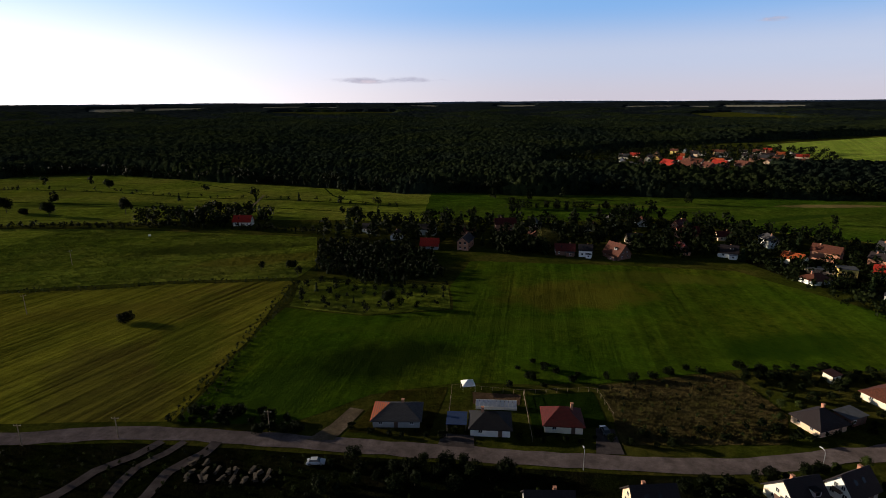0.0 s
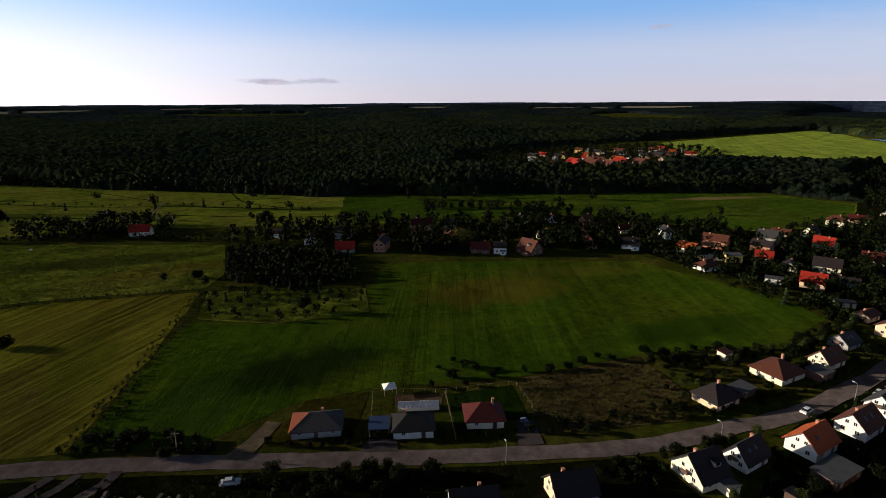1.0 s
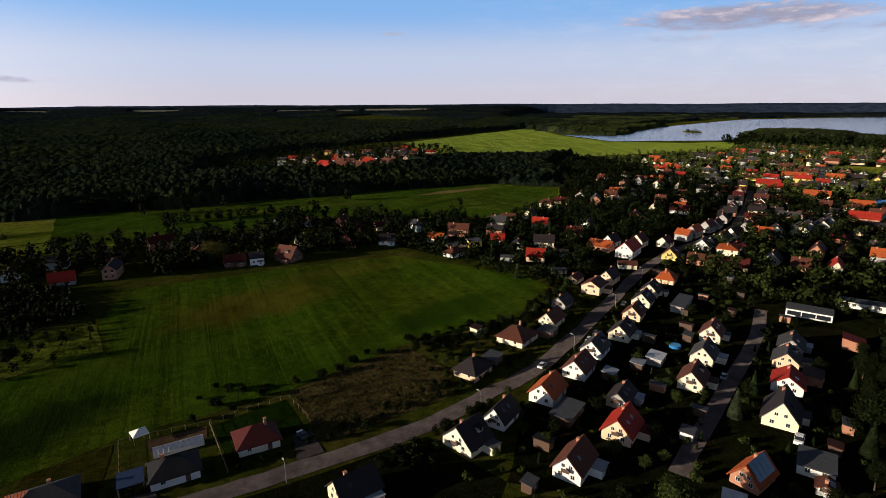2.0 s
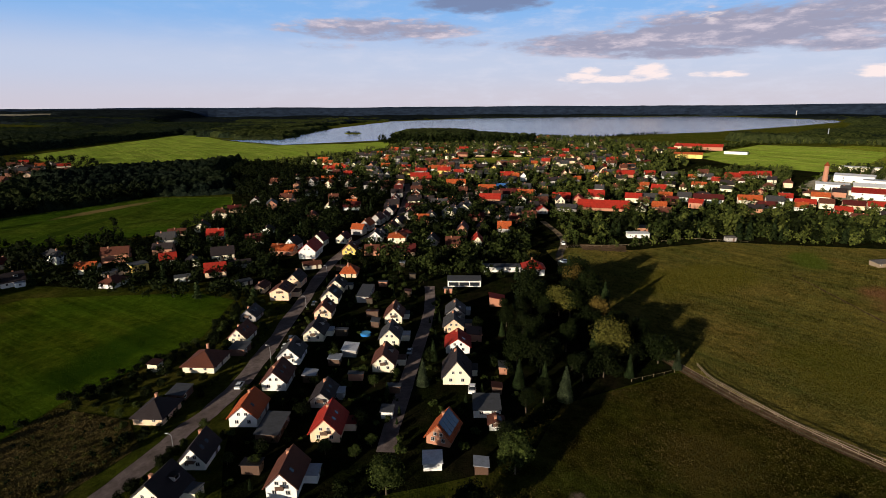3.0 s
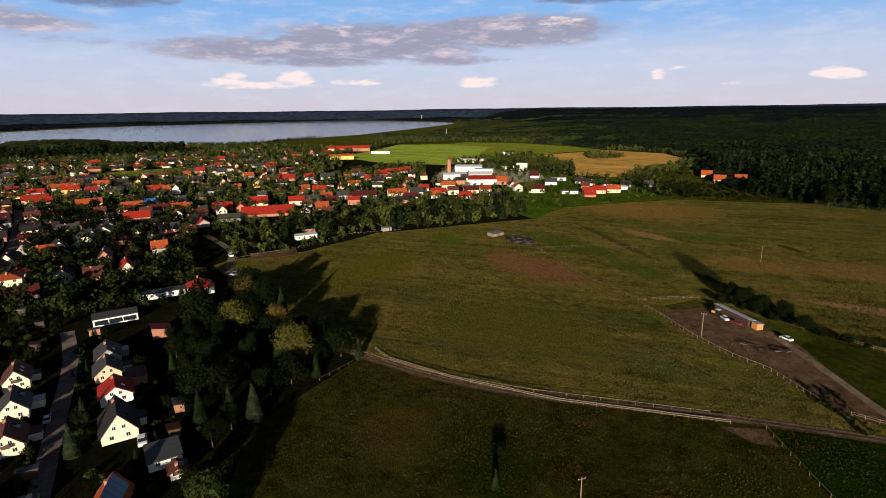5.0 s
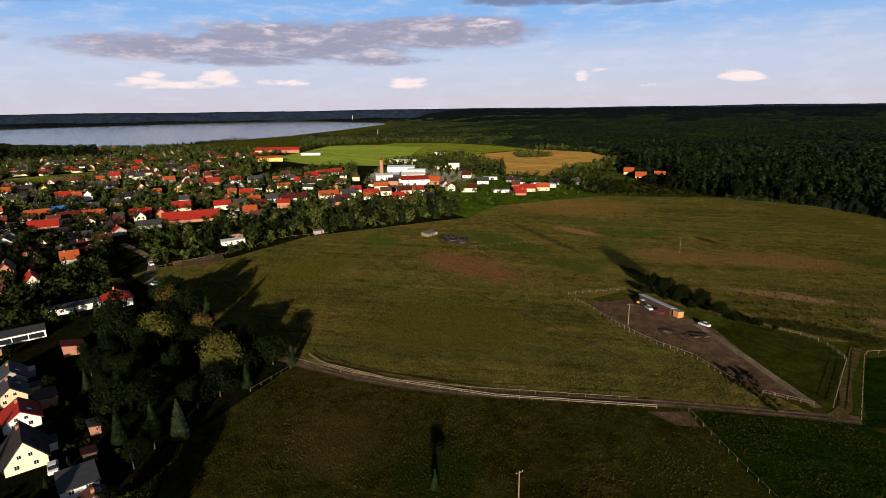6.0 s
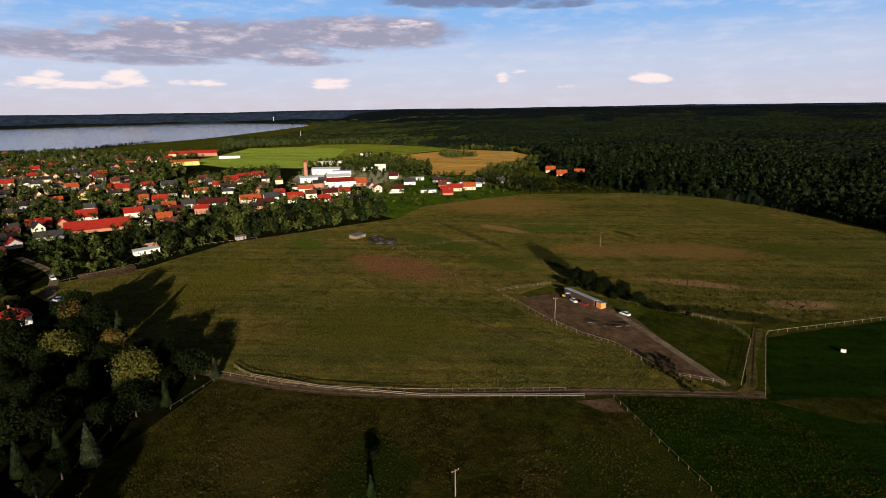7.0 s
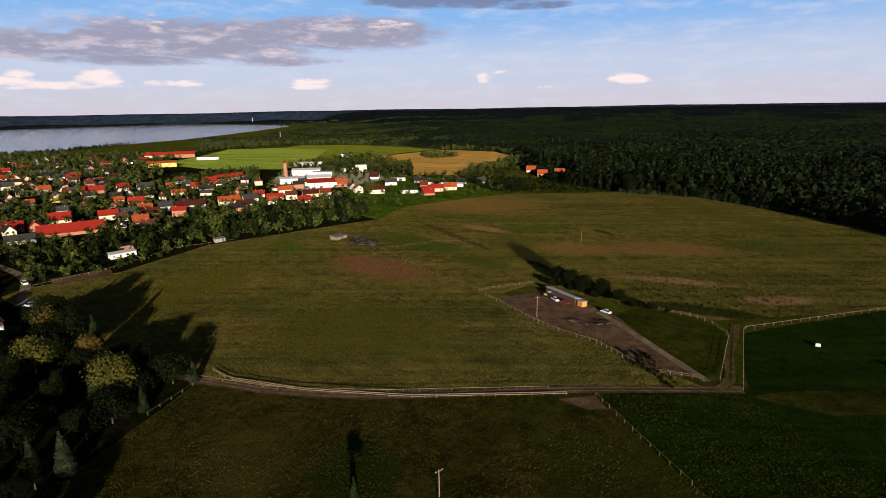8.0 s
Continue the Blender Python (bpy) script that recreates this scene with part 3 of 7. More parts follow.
# ---- ground ----
def hill(x, y):
    """The plain is bent up towards the rim to fit the horizon in the camera's view; beyond the lake only the last ridge
    is.
    """
    r = np.hypot(x, y)
    a = np.arctan2(x, y)
    t = np.clip(np.minimum((a - 0.66) / 0.11, (1.97 - a) / 0.17), 0, 1)
    foot = 2300 + 2200 * t * t * (3 - 2 * t)
    rise = np.clip((r - foot) / (4840 - foot), 0, 1)
    last = np.clip((r - 4480) / 340, 0, 1)
    crest = 15 + 3 * np.sin(3.1 * a + 0.6) + 2 * np.sin(11 * a) + 1.5 * np.sin(29 * a + 1)
    return 60 * rise * rise * (3 - 2 * rise) + last * last * (3 - 2 * last) * crest


def wedge(a0, a1, r0, r1):
    """A piece of ground between two compass angles and two distances in plan units."""
    arc = [a0 + (a1 - a0) * k / 8 for k in range(9)]
    return plan(*[(r0 * math.sin(radians(a)), r0 * math.cos(radians(a))) for a in arc], *[(r1 * math.sin(radians(a)), r1 * math.cos(radians(a))) for a in reversed(arc)])


def ring_sheet(name, radii, mat):
    n = 240
    V = [(0, 0, 0)]
    for r in radii:
        for i in range(n):
            a = 2 * math.pi * i / n
            x, y = r * math.sin(a), r * math.cos(a)
            V.append((x, y, float(hill(x, y))))
    F = [(0, 1 + (i + 1) % n, 1 + i) for i in range(n)]
    for k in range(len(radii) - 1):
        a, b = 1 + k * n, 1 + (k + 1) * n
        F += [(a + i, a + (i + 1) % n, b + (i + 1) % n, b + i) for i in range(n)]
    return new(name, mesh_data(name, V, F, mat))


tagged(ring_sheet("ground", [60, 150, 300, 600, 1000, 1600, 2200, 2500, 2800, 3100, 3400, 3700, 4000, 4250, 4430], M_GROUND), "wide plain of rough olive grass between fields and woods", "ground", kind="structure")



def rim(name, mat):
    n, radii = 480, [4420, 4500, 4560, 4620, 4680, 4740, 4800, 4850, 4930]
    V = []
    for r in radii:
        for i in range(n):
            a = 2 * math.pi * i / n
            x, y = r * math.sin(a), r * math.cos(a)
            V.append((x, y, float(hill(x, y)) + (3.0 * noise.noise(Vector((x * 0.012, y * 0.012, 0))) if r > 4500 else -0.5)))
    F = [(k * n + i, k * n + (i + 1) % n, (k + 1) * n + (i + 1) % n, (k + 1) * n + i) for k in range(len(radii) - 1) for i in range(n)]
    return new(name, mesh_data(name, V, F, mat))


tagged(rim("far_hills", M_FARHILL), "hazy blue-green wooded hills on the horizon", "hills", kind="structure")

FAR_FIELDS = [(-33.5, -30.0, 3120, 3480), (-29.2, -24.5, 3180, 3520), (-19, -15.5, 3300, 3620), (-14.5, -12, 3250, 3560), (16.5, 21.0, 3150, 3500), (22.0, 24.0, 3120, 3480), (25.0, 31.5, 3250, 3600), (-6, -2, 3450, 3700), (4, 8, 3400, 3680)]


def far_field(a0, a1, r0, r1, mat, label):
    """A field draped over the rising land."""
    na, nr = 24, 6
    V = []
    for k in range(nr + 1):
        for i in range(na + 1):
            a, r = radians(a0 + (a1 - a0) * i / na), (r0 + (r1 - r0) * k / nr) * U + 25 * noise.noise(Vector((i * 0.5, k * 0.7, a0)))
            x, y = r * math.sin(a), r * math.cos(a)
            V.append((x, y, float(hill(x, y)) + 1.5))
    F = [(k * (na + 1) + i, (k + 1) * (na + 1) + i, (k + 1) * (na + 1) + i + 1, k * (na + 1) + i + 1) for k in range(nr) for i in range(na)]
    return tagged(new("far_field", mesh_data("far_field", V, F, mat)), label, "field", kind="structure")


for wd in FAR_FIELDS:
    far_field(*wd, M_STUBBLE, "distant pale stubble field between the woods")

CROP = plan((-63, 109), (-39, 107), (-21, 121), (-1, 127), (37, 127), (74, 135), (118, 135), (147, 151), (148, 169), (131, 201),
            (118, 224), (74, 232), (6, 239), (-2, 205), (-1, 178), (-32, 172), (-60, 180), (-63, 158))
MOWN = plan((-64, 109), (-64, 158), (-65, 210), (-115, 205), (-136, 199), (-174, 193), (-330, 190), (-330, 102), (-100, 107))
UPPER = plan((-66, 214), (-62, 232), (-75, 284), (-207, 304), (-265, 302), (-560, 300), (-560, 196), (-174, 197), (-115, 209))
BAND = plan((-650, 318), (-265, 312), (-130, 330), (60, 320), (115, 335), (217, 267), (282, 283), (332, 332), (300, 392), (207, 405), (84, 418), (-49, 433),
            (-181, 480), (-330, 550), (-449, 522), (-700, 600))
FARMEADOW = plan((420, 640), (387, 603), (534, 533), (808, 465), (1000, 560), (900, 600), (826, 705), (900, 900), (1010, 1080), (1090, 1230), (640, 990), (500, 910))
LAKE = plan((928, 940), (836, 705), (1032, 589), (1359, 726), (1632, 739), (1245, 332), (1249, 240), (1470, 62), (1600, -54), (1793, -150), (2090, -300), (2594, -527),
            (2900, -560), (3700, -60), (3400, 507), (3030, 1098), (2329, 1294), (1500, 1060), (1260, 960), (1010, 830), (960, 870))
MEADOW = plan((154, -1), (165, 5), (200, 30), (262, 62), (271, 56), (278, 23), (313, -16), (322, -64), (332, -116), (367, -152), (378, -241), (347, -301), (336, -328),
              (262, -365), (153, -334), (60, -300), (60, -215), (95, -209), (116, -152), (139, -141), (175, -122), (172, -107), (131, -112), (102, -109), (88, -112), (104, -81), (121, -44), (136, -20))
WEEDS = plan((152, -3), (134, -22), (119, -46), (102, -83), (84, -116), (40, -110), (20, -60), (20, 10), (70, 40), (92, 33), (118, 30), (122, 24))
LUSH = plan((105, -151), (95, -209), (40, -260), (10, -150), (30, -122), (83, -121))
GREENHILL = plan((850, 3), (737, -49), (683, -126), (790, -190), (984, -264), (1088, -205), (1110, -110), (985, -62))
HILLPASTURE = plan((800, -232), (850, -420), (960, -400), (1080, -345), (1140, -250), (1095, -215), (988, -275))
WHEAT = plan((792, -293), (666, -284), (540, -236), (510, -273), (585, -371), (638, -445), (758, -470), (846, -425))
VILLAGE = plan((92, 30), (60, 70), (90, 96), (150, 122), (158, 150), (160, 175), (135, 215), (128, 240), (215, 262), (330, 330), (420, 420), (540, 520), (800, 455), (1000, 540), (1240, 330), (1240, 235), (1000, -50), (850, 6), (706, -58),
               (715, -135), (660, -280), (531, -228), (500, -270), (380, -241), (367, -152), (332, -116), (322, -64), (313, -16), (278, 23), (271, 56), (215, 40), (160, 10))

sheet("crop_field", CROP, 0.06, M_FIELD, "green field of short even grass with faint rows")
sheet("mown_field", MOWN, 0.05, M_MOWN, "olive mown hay field with slanting rows")
sheet("upper_field", UPPER, 0.04, M_PASTURE, "yellow-green pasture with uneven sward")
sheet("valley_meadow", BAND, 0.05, M_PASTURE, "long flat valley meadow before the dark forest")
sheet("valley_grassland", plan((-20, 332), (60, 321), (115, 336), (217, 268), (282, 284), (331, 332), (299, 391), (207, 404), (84, 417), (-20, 429)), 0.08, M_VALLEY, "darker green grassland in the valley bottom")
sheet("lake_meadow", FARMEADOW, 0.05, M_HILL, "flat bright meadow on the shore of the lake", wobble=4, step=20)
sheet("lake", LAKE, 0.09, M_WATER, "wide calm grey-blue lake reflecting the sky", "lake", wobble=5, step=25)
sheet("dry_meadow", MEADOW, 0.05, M_MEADOW, "dry olive-brown meadow with patchy sward and a painted tree shadow")
sheet("weedy_meadow", WEEDS, 0.06, M_WEEDS, "rough weedy meadow with brown seed heads")
sheet("lush_field", LUSH, 0.07, M_LUSH, "dark green field of lush grass behind a fence")
sheet("green_hill_field", GREENHILL, 0.06, M_HILL, "bright green field beyond the village", wobble=3, step=15)
sheet("hill_grass", plan((684, -128), (800, -188), (990, -262), (1092, -206), (1096, -214), (990, -278), (870, -400), (792, -292), (666, -283), (640, -222), (716, -162)), 0.05, M_PASTURE, "rough pasture slope between the green fields", wobble=3, step=15)
sheet("hill_pasture", HILLPASTURE, 0.07, M_PASTURE, "olive pasture between hedges beyond the village", wobble=3, step=15)
sheet("grain_field", WHEAT, 0.06, M_WHEAT, "ripe golden grain field beside the wood", wobble=3, step=12)
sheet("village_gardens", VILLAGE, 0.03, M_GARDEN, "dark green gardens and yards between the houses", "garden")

for pts, w in ((((-420, 455), (-300, 440), (-200, 410), (-120, 398), (-40, 372)), 2.6), (((-256, 505), (-190, 452), (-160, 425), (-140, 372), (-133, 335)), 1.6), (((-380, 395), (-260, 382), (-180, 366)), 3.0), (((-140, 372), (-60, 352), (-10, 350)), 2.2), (((-110, 455), (-90, 410), (-60, 385)), 1.8)):
    strip("ditch", plan(*pts), w, 0.11, M_LUSH, "dark overgrown ditch across the pasture", "ditch", 0.0, 1.0)
strip("meadow_path", plan((-150, 420), (-142, 372), (-135, 330)), 1.8, 0.13, M_TRACK, "pale trodden path over the pasture", "path", 0.0, 0.4)
sheet("meadow_gardens", plan((331, -115), (366, -151), (377, -240), (430, -262), (510, -272), (531, -228), (640, -210), (716, -160), (640, -110), (500, -150), (440, -128), (380, -108)), 0.06, M_VALLEY, "light green gardens and lawns beside the meadow", "garden", 3, 10)
sheet("factory_yard", plan((492, -150), (482, -104), (556, -86), (640, -118), (716, -165), (700, -196), (604, -214), (522, -196)), 0.10, M_STUBBLE, "pale tan yard between the factory halls", "yard", 3, 10)
strip("factory_road", plan((440, -140), (500, -172), (560, -196), (640, -225), (700, -245)), 6.0, 0.13, M_ROAD, "grey road climbing past the factory", "road")
ROAD = plan((-330, 92), (-160, 97), (-97, 101.5), (-71, 104), (-45, 102.5), (-25, 100.5), (0, 98), (22, 96), (55, 94.5), (77, 98), (101, 103), (155, 126), (191, 142), (220, 152), (240, 156.5), (271, 161), (302, 167), (335, 180), (400, 210), (450, 236))
strip("main_road", ROAD, 5.6, 0.10, M_ROAD, "worn grey asphalt road through the village", "road", 0.0, 0.8)
strip("side_road", plan((89, 53.5), (97, 56.5), (106, 59.5), (130, 67.5), (164, 79), (190, 91)), 4.4, 0.09, M_ROAD, "narrow grey paved side road between the gardens", "road")
strip("field_lane", plan((206, 38), (229, 45), (252, 53), (289, 59), (330, 80)), 4.0, 0.09, M_TRACK, "pale gravel lane at the meadow's edge", "road")
TRACKWAY = plan((166, 9), (154, -1), (136, -20), (121, -44), (104, -81), (86, -114), (83, -119))
strip("meadow_track", TRACKWAY, 4.2, 0.08, M_SOIL, "brown earth track with two wheel ruts", "track")
for side in (-0.9, 0.9):
    strip("wheel_rut", TRACKWAY, 0.75, 0.10, M_TRACK, "pale sandy wheel rut worn into the track", "track", side, 0.1)

# ---- woods ----
def hash2(ix, iy, k):
    h = np.sin(ix * 127.1 + iy * 311.7 + k * 74.7) * 43758.5453
    return h - np.floor(h)


def crowns(x, y, s):
    """Height of a canopy of round crowns, each s metres apart."""
    cx, cy = np.floor(x / s), np.floor(y / s)
    best = np.zeros_like(x)
    for i in (-1, 0, 1):
        for j in (-1, 0, 1):
            gx, gy = cx + i, cy + j
            px, py = (gx + 0.15 + 0.7 * hash2(gx, gy, 1)) * s, (gy + 0.15 + 0.7 * hash2(gx, gy, 2)) * s
            d = np.hypot(x - px, y - py) / s
            top = 0.55 + 0.45 * hash2(gx, gy, 3)
            best = np.maximum(best, top * np.clip(1 - 1.15 * d * d, 0, 1))
    return best


FOREST_N = plan((-3500, 1200), (-900, 720), (-449, 527), (-383, 557), (-181, 485), (-49, 436), (84, 425), (207, 410), (240, 500), (90, 560), (120, 720), (330, 880), (560, 1010), (1104, 1262), (1500, 1180),
                (2300, 1400), (3000, 1250), (3500, 600), (3900, -60), (4400, 100), (4400, 4400), (-4400, 4400))
BELT_N = plan((207, 408), (308, 395), (345, 335), (400, 400), (420, 440), (540, 530), (400, 600), (330, 560), (240, 500))
FOREST_E = plan((1228, 325), (1226, 245), (1320, 150), (1420, 40), (1160, -100), (1200, -250), (1120, -360), (1000, -400), (860, -440), (770, -480), (640, -455), (585, -390), (470, -340), (400, -320), (336, -328), (262, -365), (153, -334), (40, -300),
                (-200, -900), (500, -4400), (4400, -4400), (4400, -300), (3800, -250), (2900, -620), (2600, -560), (2000, -20), (1498, 55), (1230, 235), (1225, 330))
SHOREWOOD = plan((1005, 560), (1040, 580), (1250, 665), (1330, 560), (1245, 350), (1200, 330), (1060, 470))
HEADLAND = plan((960, 880), (1010, 840), (1260, 970), (1500, 1075), (1104, 1262), (1010, 1090))
CLEARINGS = [plan((1235, 240), (1180, 70), (1240, -60), (1420, -200), (1720, -330), (2400, -545), (2594, -527), (2090, -300), (1793, -150), (1600, -54), (1470, 62)), plan((1480, -420), (1560, -520), (1750, -640), (1700, -480)), plan((1100, 1900), (900, 2500), (1250, 2600), (1350, 2000)), plan((-900, 2600), (-950, 2900), (-300, 2950), (-300, 2650)),
             plan((2700, -640), (2560, -720), (2900, -1100), (3200, -800)), *[wedge(*wd) for wd in FAR_FIELDS], plan((1200, -800), (1150, -1000), (1330, -1050), (1380, -850)), plan((150, 530), (205, 508), (262, 515), (330, 562), (300, 640), (170, 640))]


def wooded(x, y):
    hit = inside(FOREST_N, x, y) | inside(FOREST_E, x, y) | inside(BELT_N, x, y) | inside(HEADLAND, x, y) | inside(SHOREWOOD, x, y)
    for c in CLEARINGS:
        hit &= ~inside(c, x, y)
    return hit & ~inside(LAKE, x, y)


def forest(name, label, az0, az1, r0, r1, share=0.0030, step=0.0058):
    """A canopy over all wooded ground in a sector; its grid coarsens outwards."""
    nr, na = int(math.log(r1 / r0) / step), int(radians(az1 - az0) / share)
    r = r0 * np.exp(step * np.arange(nr + 1))
    a = radians(az0) + share * np.arange(na + 1)
    rr, aa = np.meshgrid(r, a, indexing="ij")
    jx, jy = hash2(np.round(aa * 900), np.round(np.log(rr) * 900), 5) - 0.5, hash2(np.round(aa * 900), np.round(np.log(rr) * 900), 6) - 0.5
    x, y = rr * np.sin(aa) + jx * share * rr, rr * np.cos(aa) + jy * share * rr
    wob = 7 * np.sin(x * 0.05 + 2 * np.sin(y * 0.031)) + 6 * np.sin(y * 0.06 + 1.3)
    inw = wooded(x + wob, y - wob)
    h = np.where(rr < 900, crowns(x, y, 5.4), np.where(rr < 1800, crowns(x, y, 7.5), crowns(x, y, 12.0)))
    edge = sum(wooded(x + wob + i * 9.0, y - wob + j * 9.0).astype(float) for i, j in ((1, 0), (-1, 0), (0, 1), (0, -1))) / 4
    stand = 13 + 3.5 * np.sin(x * 0.011 + np.sin(y * 0.017)) + 3 * np.sin(y * 0.009 + 2)
    z = np.where(inw, (stand - np.where(rr < 900, 9.5, 7.0) + np.where(rr < 900, 10.5, np.where(rr < 1800, 10.0, 7.0)) * h) * (0.30 + 0.70 * edge * edge) + hill(x, y), hill(x, y) - 1.0)
    keep = inw[:-1, :-1] | inw[1:, :-1] | inw[1:, 1:] | inw[:-1, 1:]
    idx = np.arange((nr + 1) * (na + 1)).reshape(nr + 1, na + 1)
    quads = np.stack([idx[:-1, :-1], idx[:-1, 1:], idx[1:, 1:], idx[1:, :-1]], -1)[keep]
    used = np.unique(quads)
    back = np.zeros(idx.size, int)
    back[used] = np.arange(used.size)
    V = np.stack([x.ravel(), y.ravel(), z.ravel()], 1)[used]
    me = bpy.data.meshes.new(name)
    me.vertices.add(len(V))
    me.vertices.foreach_set("co", V.astype(np.float32).ravel())
    q = back[quads]
    me.loops.add(q.size)
    me.loops.foreach_set("vertex_index", q.ravel().astype(np.int32))
    me.polygons.add(len(q))
    me.polygons.foreach_set("loop_start", np.arange(0, q.size, 4, dtype=np.int32))
    # sun and cloud shade painted in: dark north and east, sunlit by the lake, mingling between
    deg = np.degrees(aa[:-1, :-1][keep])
    dark_share = np.where(deg < 43, 1.0, np.where(deg < 50, (50 - deg) / 7, np.clip((deg - 101) / 17, 0, 1)))
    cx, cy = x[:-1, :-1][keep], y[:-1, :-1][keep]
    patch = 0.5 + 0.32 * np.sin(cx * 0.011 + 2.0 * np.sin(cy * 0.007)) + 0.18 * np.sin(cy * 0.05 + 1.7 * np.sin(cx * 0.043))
    me.materials.append(M_CANOPY_SUNLIT)
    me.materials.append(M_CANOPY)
    me.materials.append(M_CANOPY_HAZE)
    # spruce marks far faces whose bluer colour stands in for haze
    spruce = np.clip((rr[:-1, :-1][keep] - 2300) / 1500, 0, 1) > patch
    me.polygons.foreach_set("material_index", np.where(spruce, 2, (dark_share > patch).astype(int)).astype(np.int32))
    me.polygons.foreach_set("use_smooth", [True] * len(q))
    me.update(calc_edges=True)
    me.validate()
    return tagged(new(name, me), label, "forest", kind="stuff")


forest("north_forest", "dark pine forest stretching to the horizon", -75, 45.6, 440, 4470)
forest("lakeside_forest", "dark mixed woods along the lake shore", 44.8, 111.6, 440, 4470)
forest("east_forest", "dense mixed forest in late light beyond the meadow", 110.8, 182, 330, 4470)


# ---- trees ----
def leaf_quads(centres, normals, size, rng):
    """A bent little clump of leaves at each centre."""
    n = len(centres)
    up = rng.normal(size=(n, 3))
    t = np.cross(normals, up)
    t /= np.linalg.norm(t, axis=1)[:, None] + 1e-9
    b = np.cross(normals, t)
    s = size * rng.uniform(0.55, 1.3, size=(n, 1))
    c = centres
    V = np.stack([c - t * s, c - b * s * 0.7 + normals * s * 0.25, c + t * s, c + b * s * 0.7 + normals * s * 0.2], 1).reshape(-1, 3)
    F = np.arange(4 * n).reshape(n, 4)
    return V, F


def broad_crown(rng, height, width, n, size, low=0.25, lobes=9):
    """Leaf clumps on the skins of several overlapping lobes."""
    C, Nn = [], []
    k = max(4, n // lobes)
    for i in range(lobes):
        a = rng.uniform(0, 6.283)
        zz = rng.uniform(low + 0.12, 0.86)
        spread = 0.30 * width * math.sqrt(max(0.05, 1 - ((zz - 0.5) / 0.52) ** 2)) * rng.uniform(0.5, 1.15)
        c = np.array([spread * math.cos(a), spread * math.sin(a), zz * height])
        rad = np.array([0.31 * width, 0.31 * width, 0.20 * height]) * rng.uniform(0.65, 1.2)
        d = rng.normal(size=(k, 3))
        d /= np.linalg.norm(d, axis=1)[:, None]
        C.append(c + d * rad * rng.uniform(0.55, 1.08, size=(k, 1)))
        Nn.append(d + 0.33 * rng.normal(size=(k, 3)))
    C, Nn = np.concatenate(C), np.concatenate(Nn)
    Nn /= np.linalg.norm(Nn, axis=1)[:, None]
    return leaf_quads(C, Nn, size, rng)


def conifer_crown(rng, height, width, n, size, low=0.06):
    """Drooping sprays in tiers round a tapering stem."""
    z = low + (1 - low) * (1 - np.sqrt(rng.uniform(0, 1, n)))
    tier = np.floor(z * 11) / 11
    a = rng.uniform(0, 6.283, n)
    r = 0.5 * width * (1 - z) ** 0.85 * rng.uniform(0.55, 1.05, n) * (1.12 - 2.6 * (z - tier))
    C = np.stack([r * np.cos(a), r * np.sin(a), z * height - 0.12 * r], 1)
    Nn = np.stack([np.cos(a), np.sin(a), np.full(n, 0.9)], 1) + 0.35 * rng.normal(size=(n, 3))
    Nn /= np.linalg.norm(Nn, axis=1)[:, None]
    return leaf_quads(C, Nn, size, rng)


def crown_mesh(name, VF, mat):
    return mesh_data(name, VF[0].tolist(), VF[1].tolist(), mat)


def trunk_mesh(name, rng, height, radius, limbs, spread, start=0.25):
    tubes = [((0, 0, -0.3), (0.02 * height, 0.01 * height, 0.45 * height), radius, 0.62 * radius), ((0.02 * height, 0.01 * height, 0.45 * height), (0, 0, 0.9 * height), 0.62 * radius, 0.12 * radius)]
    for i in range(limbs):
        a, z = 6.283 * (i + rng.uniform(0, 0.6)) / max(1, limbs), height * rng.uniform(start, 0.6)
        tubes.append(((0.02 * height * z / height, 0, z), (spread * math.cos(a), spread * math.sin(a), z + 0.22 * height), 0.4 * radius, 0.1 * radius))
    return tubes_mesh(name, tubes, M_BARK, 6)


RNG = np.random.default_rng(11)
TREE_KINDS = {}
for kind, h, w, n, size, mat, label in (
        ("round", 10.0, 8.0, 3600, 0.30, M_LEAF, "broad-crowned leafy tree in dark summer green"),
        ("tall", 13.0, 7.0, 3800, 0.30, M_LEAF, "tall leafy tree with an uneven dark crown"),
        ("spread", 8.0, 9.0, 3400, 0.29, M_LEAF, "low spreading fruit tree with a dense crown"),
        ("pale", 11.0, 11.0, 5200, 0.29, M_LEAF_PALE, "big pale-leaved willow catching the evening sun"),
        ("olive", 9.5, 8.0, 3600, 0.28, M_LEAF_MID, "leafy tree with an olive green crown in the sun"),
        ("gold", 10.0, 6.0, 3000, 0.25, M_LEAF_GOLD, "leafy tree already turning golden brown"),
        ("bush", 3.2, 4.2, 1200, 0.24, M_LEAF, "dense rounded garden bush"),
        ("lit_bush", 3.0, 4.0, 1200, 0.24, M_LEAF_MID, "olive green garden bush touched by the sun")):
    trunk_me = trunk_mesh("trunk_" + kind, RNG, h, 0.024 * h + 0.02, 5 if h > 4 else 3, 0.28 * w)
    low_ = 0.10 if h < 4 else 0.22
    TREE_KINDS[kind] = (trunk_me, crown_mesh("crown_" + kind, broad_crown(RNG, h, w, n, size, low_, 18), mat), h, label)
    TREE_KINDS[kind + "_small"] = (trunk_me, crown_mesh("crown_" + kind, broad_crown(RNG, h, w, max(260, n // 5), 1.75 * size, low_, 11), mat), h, label)
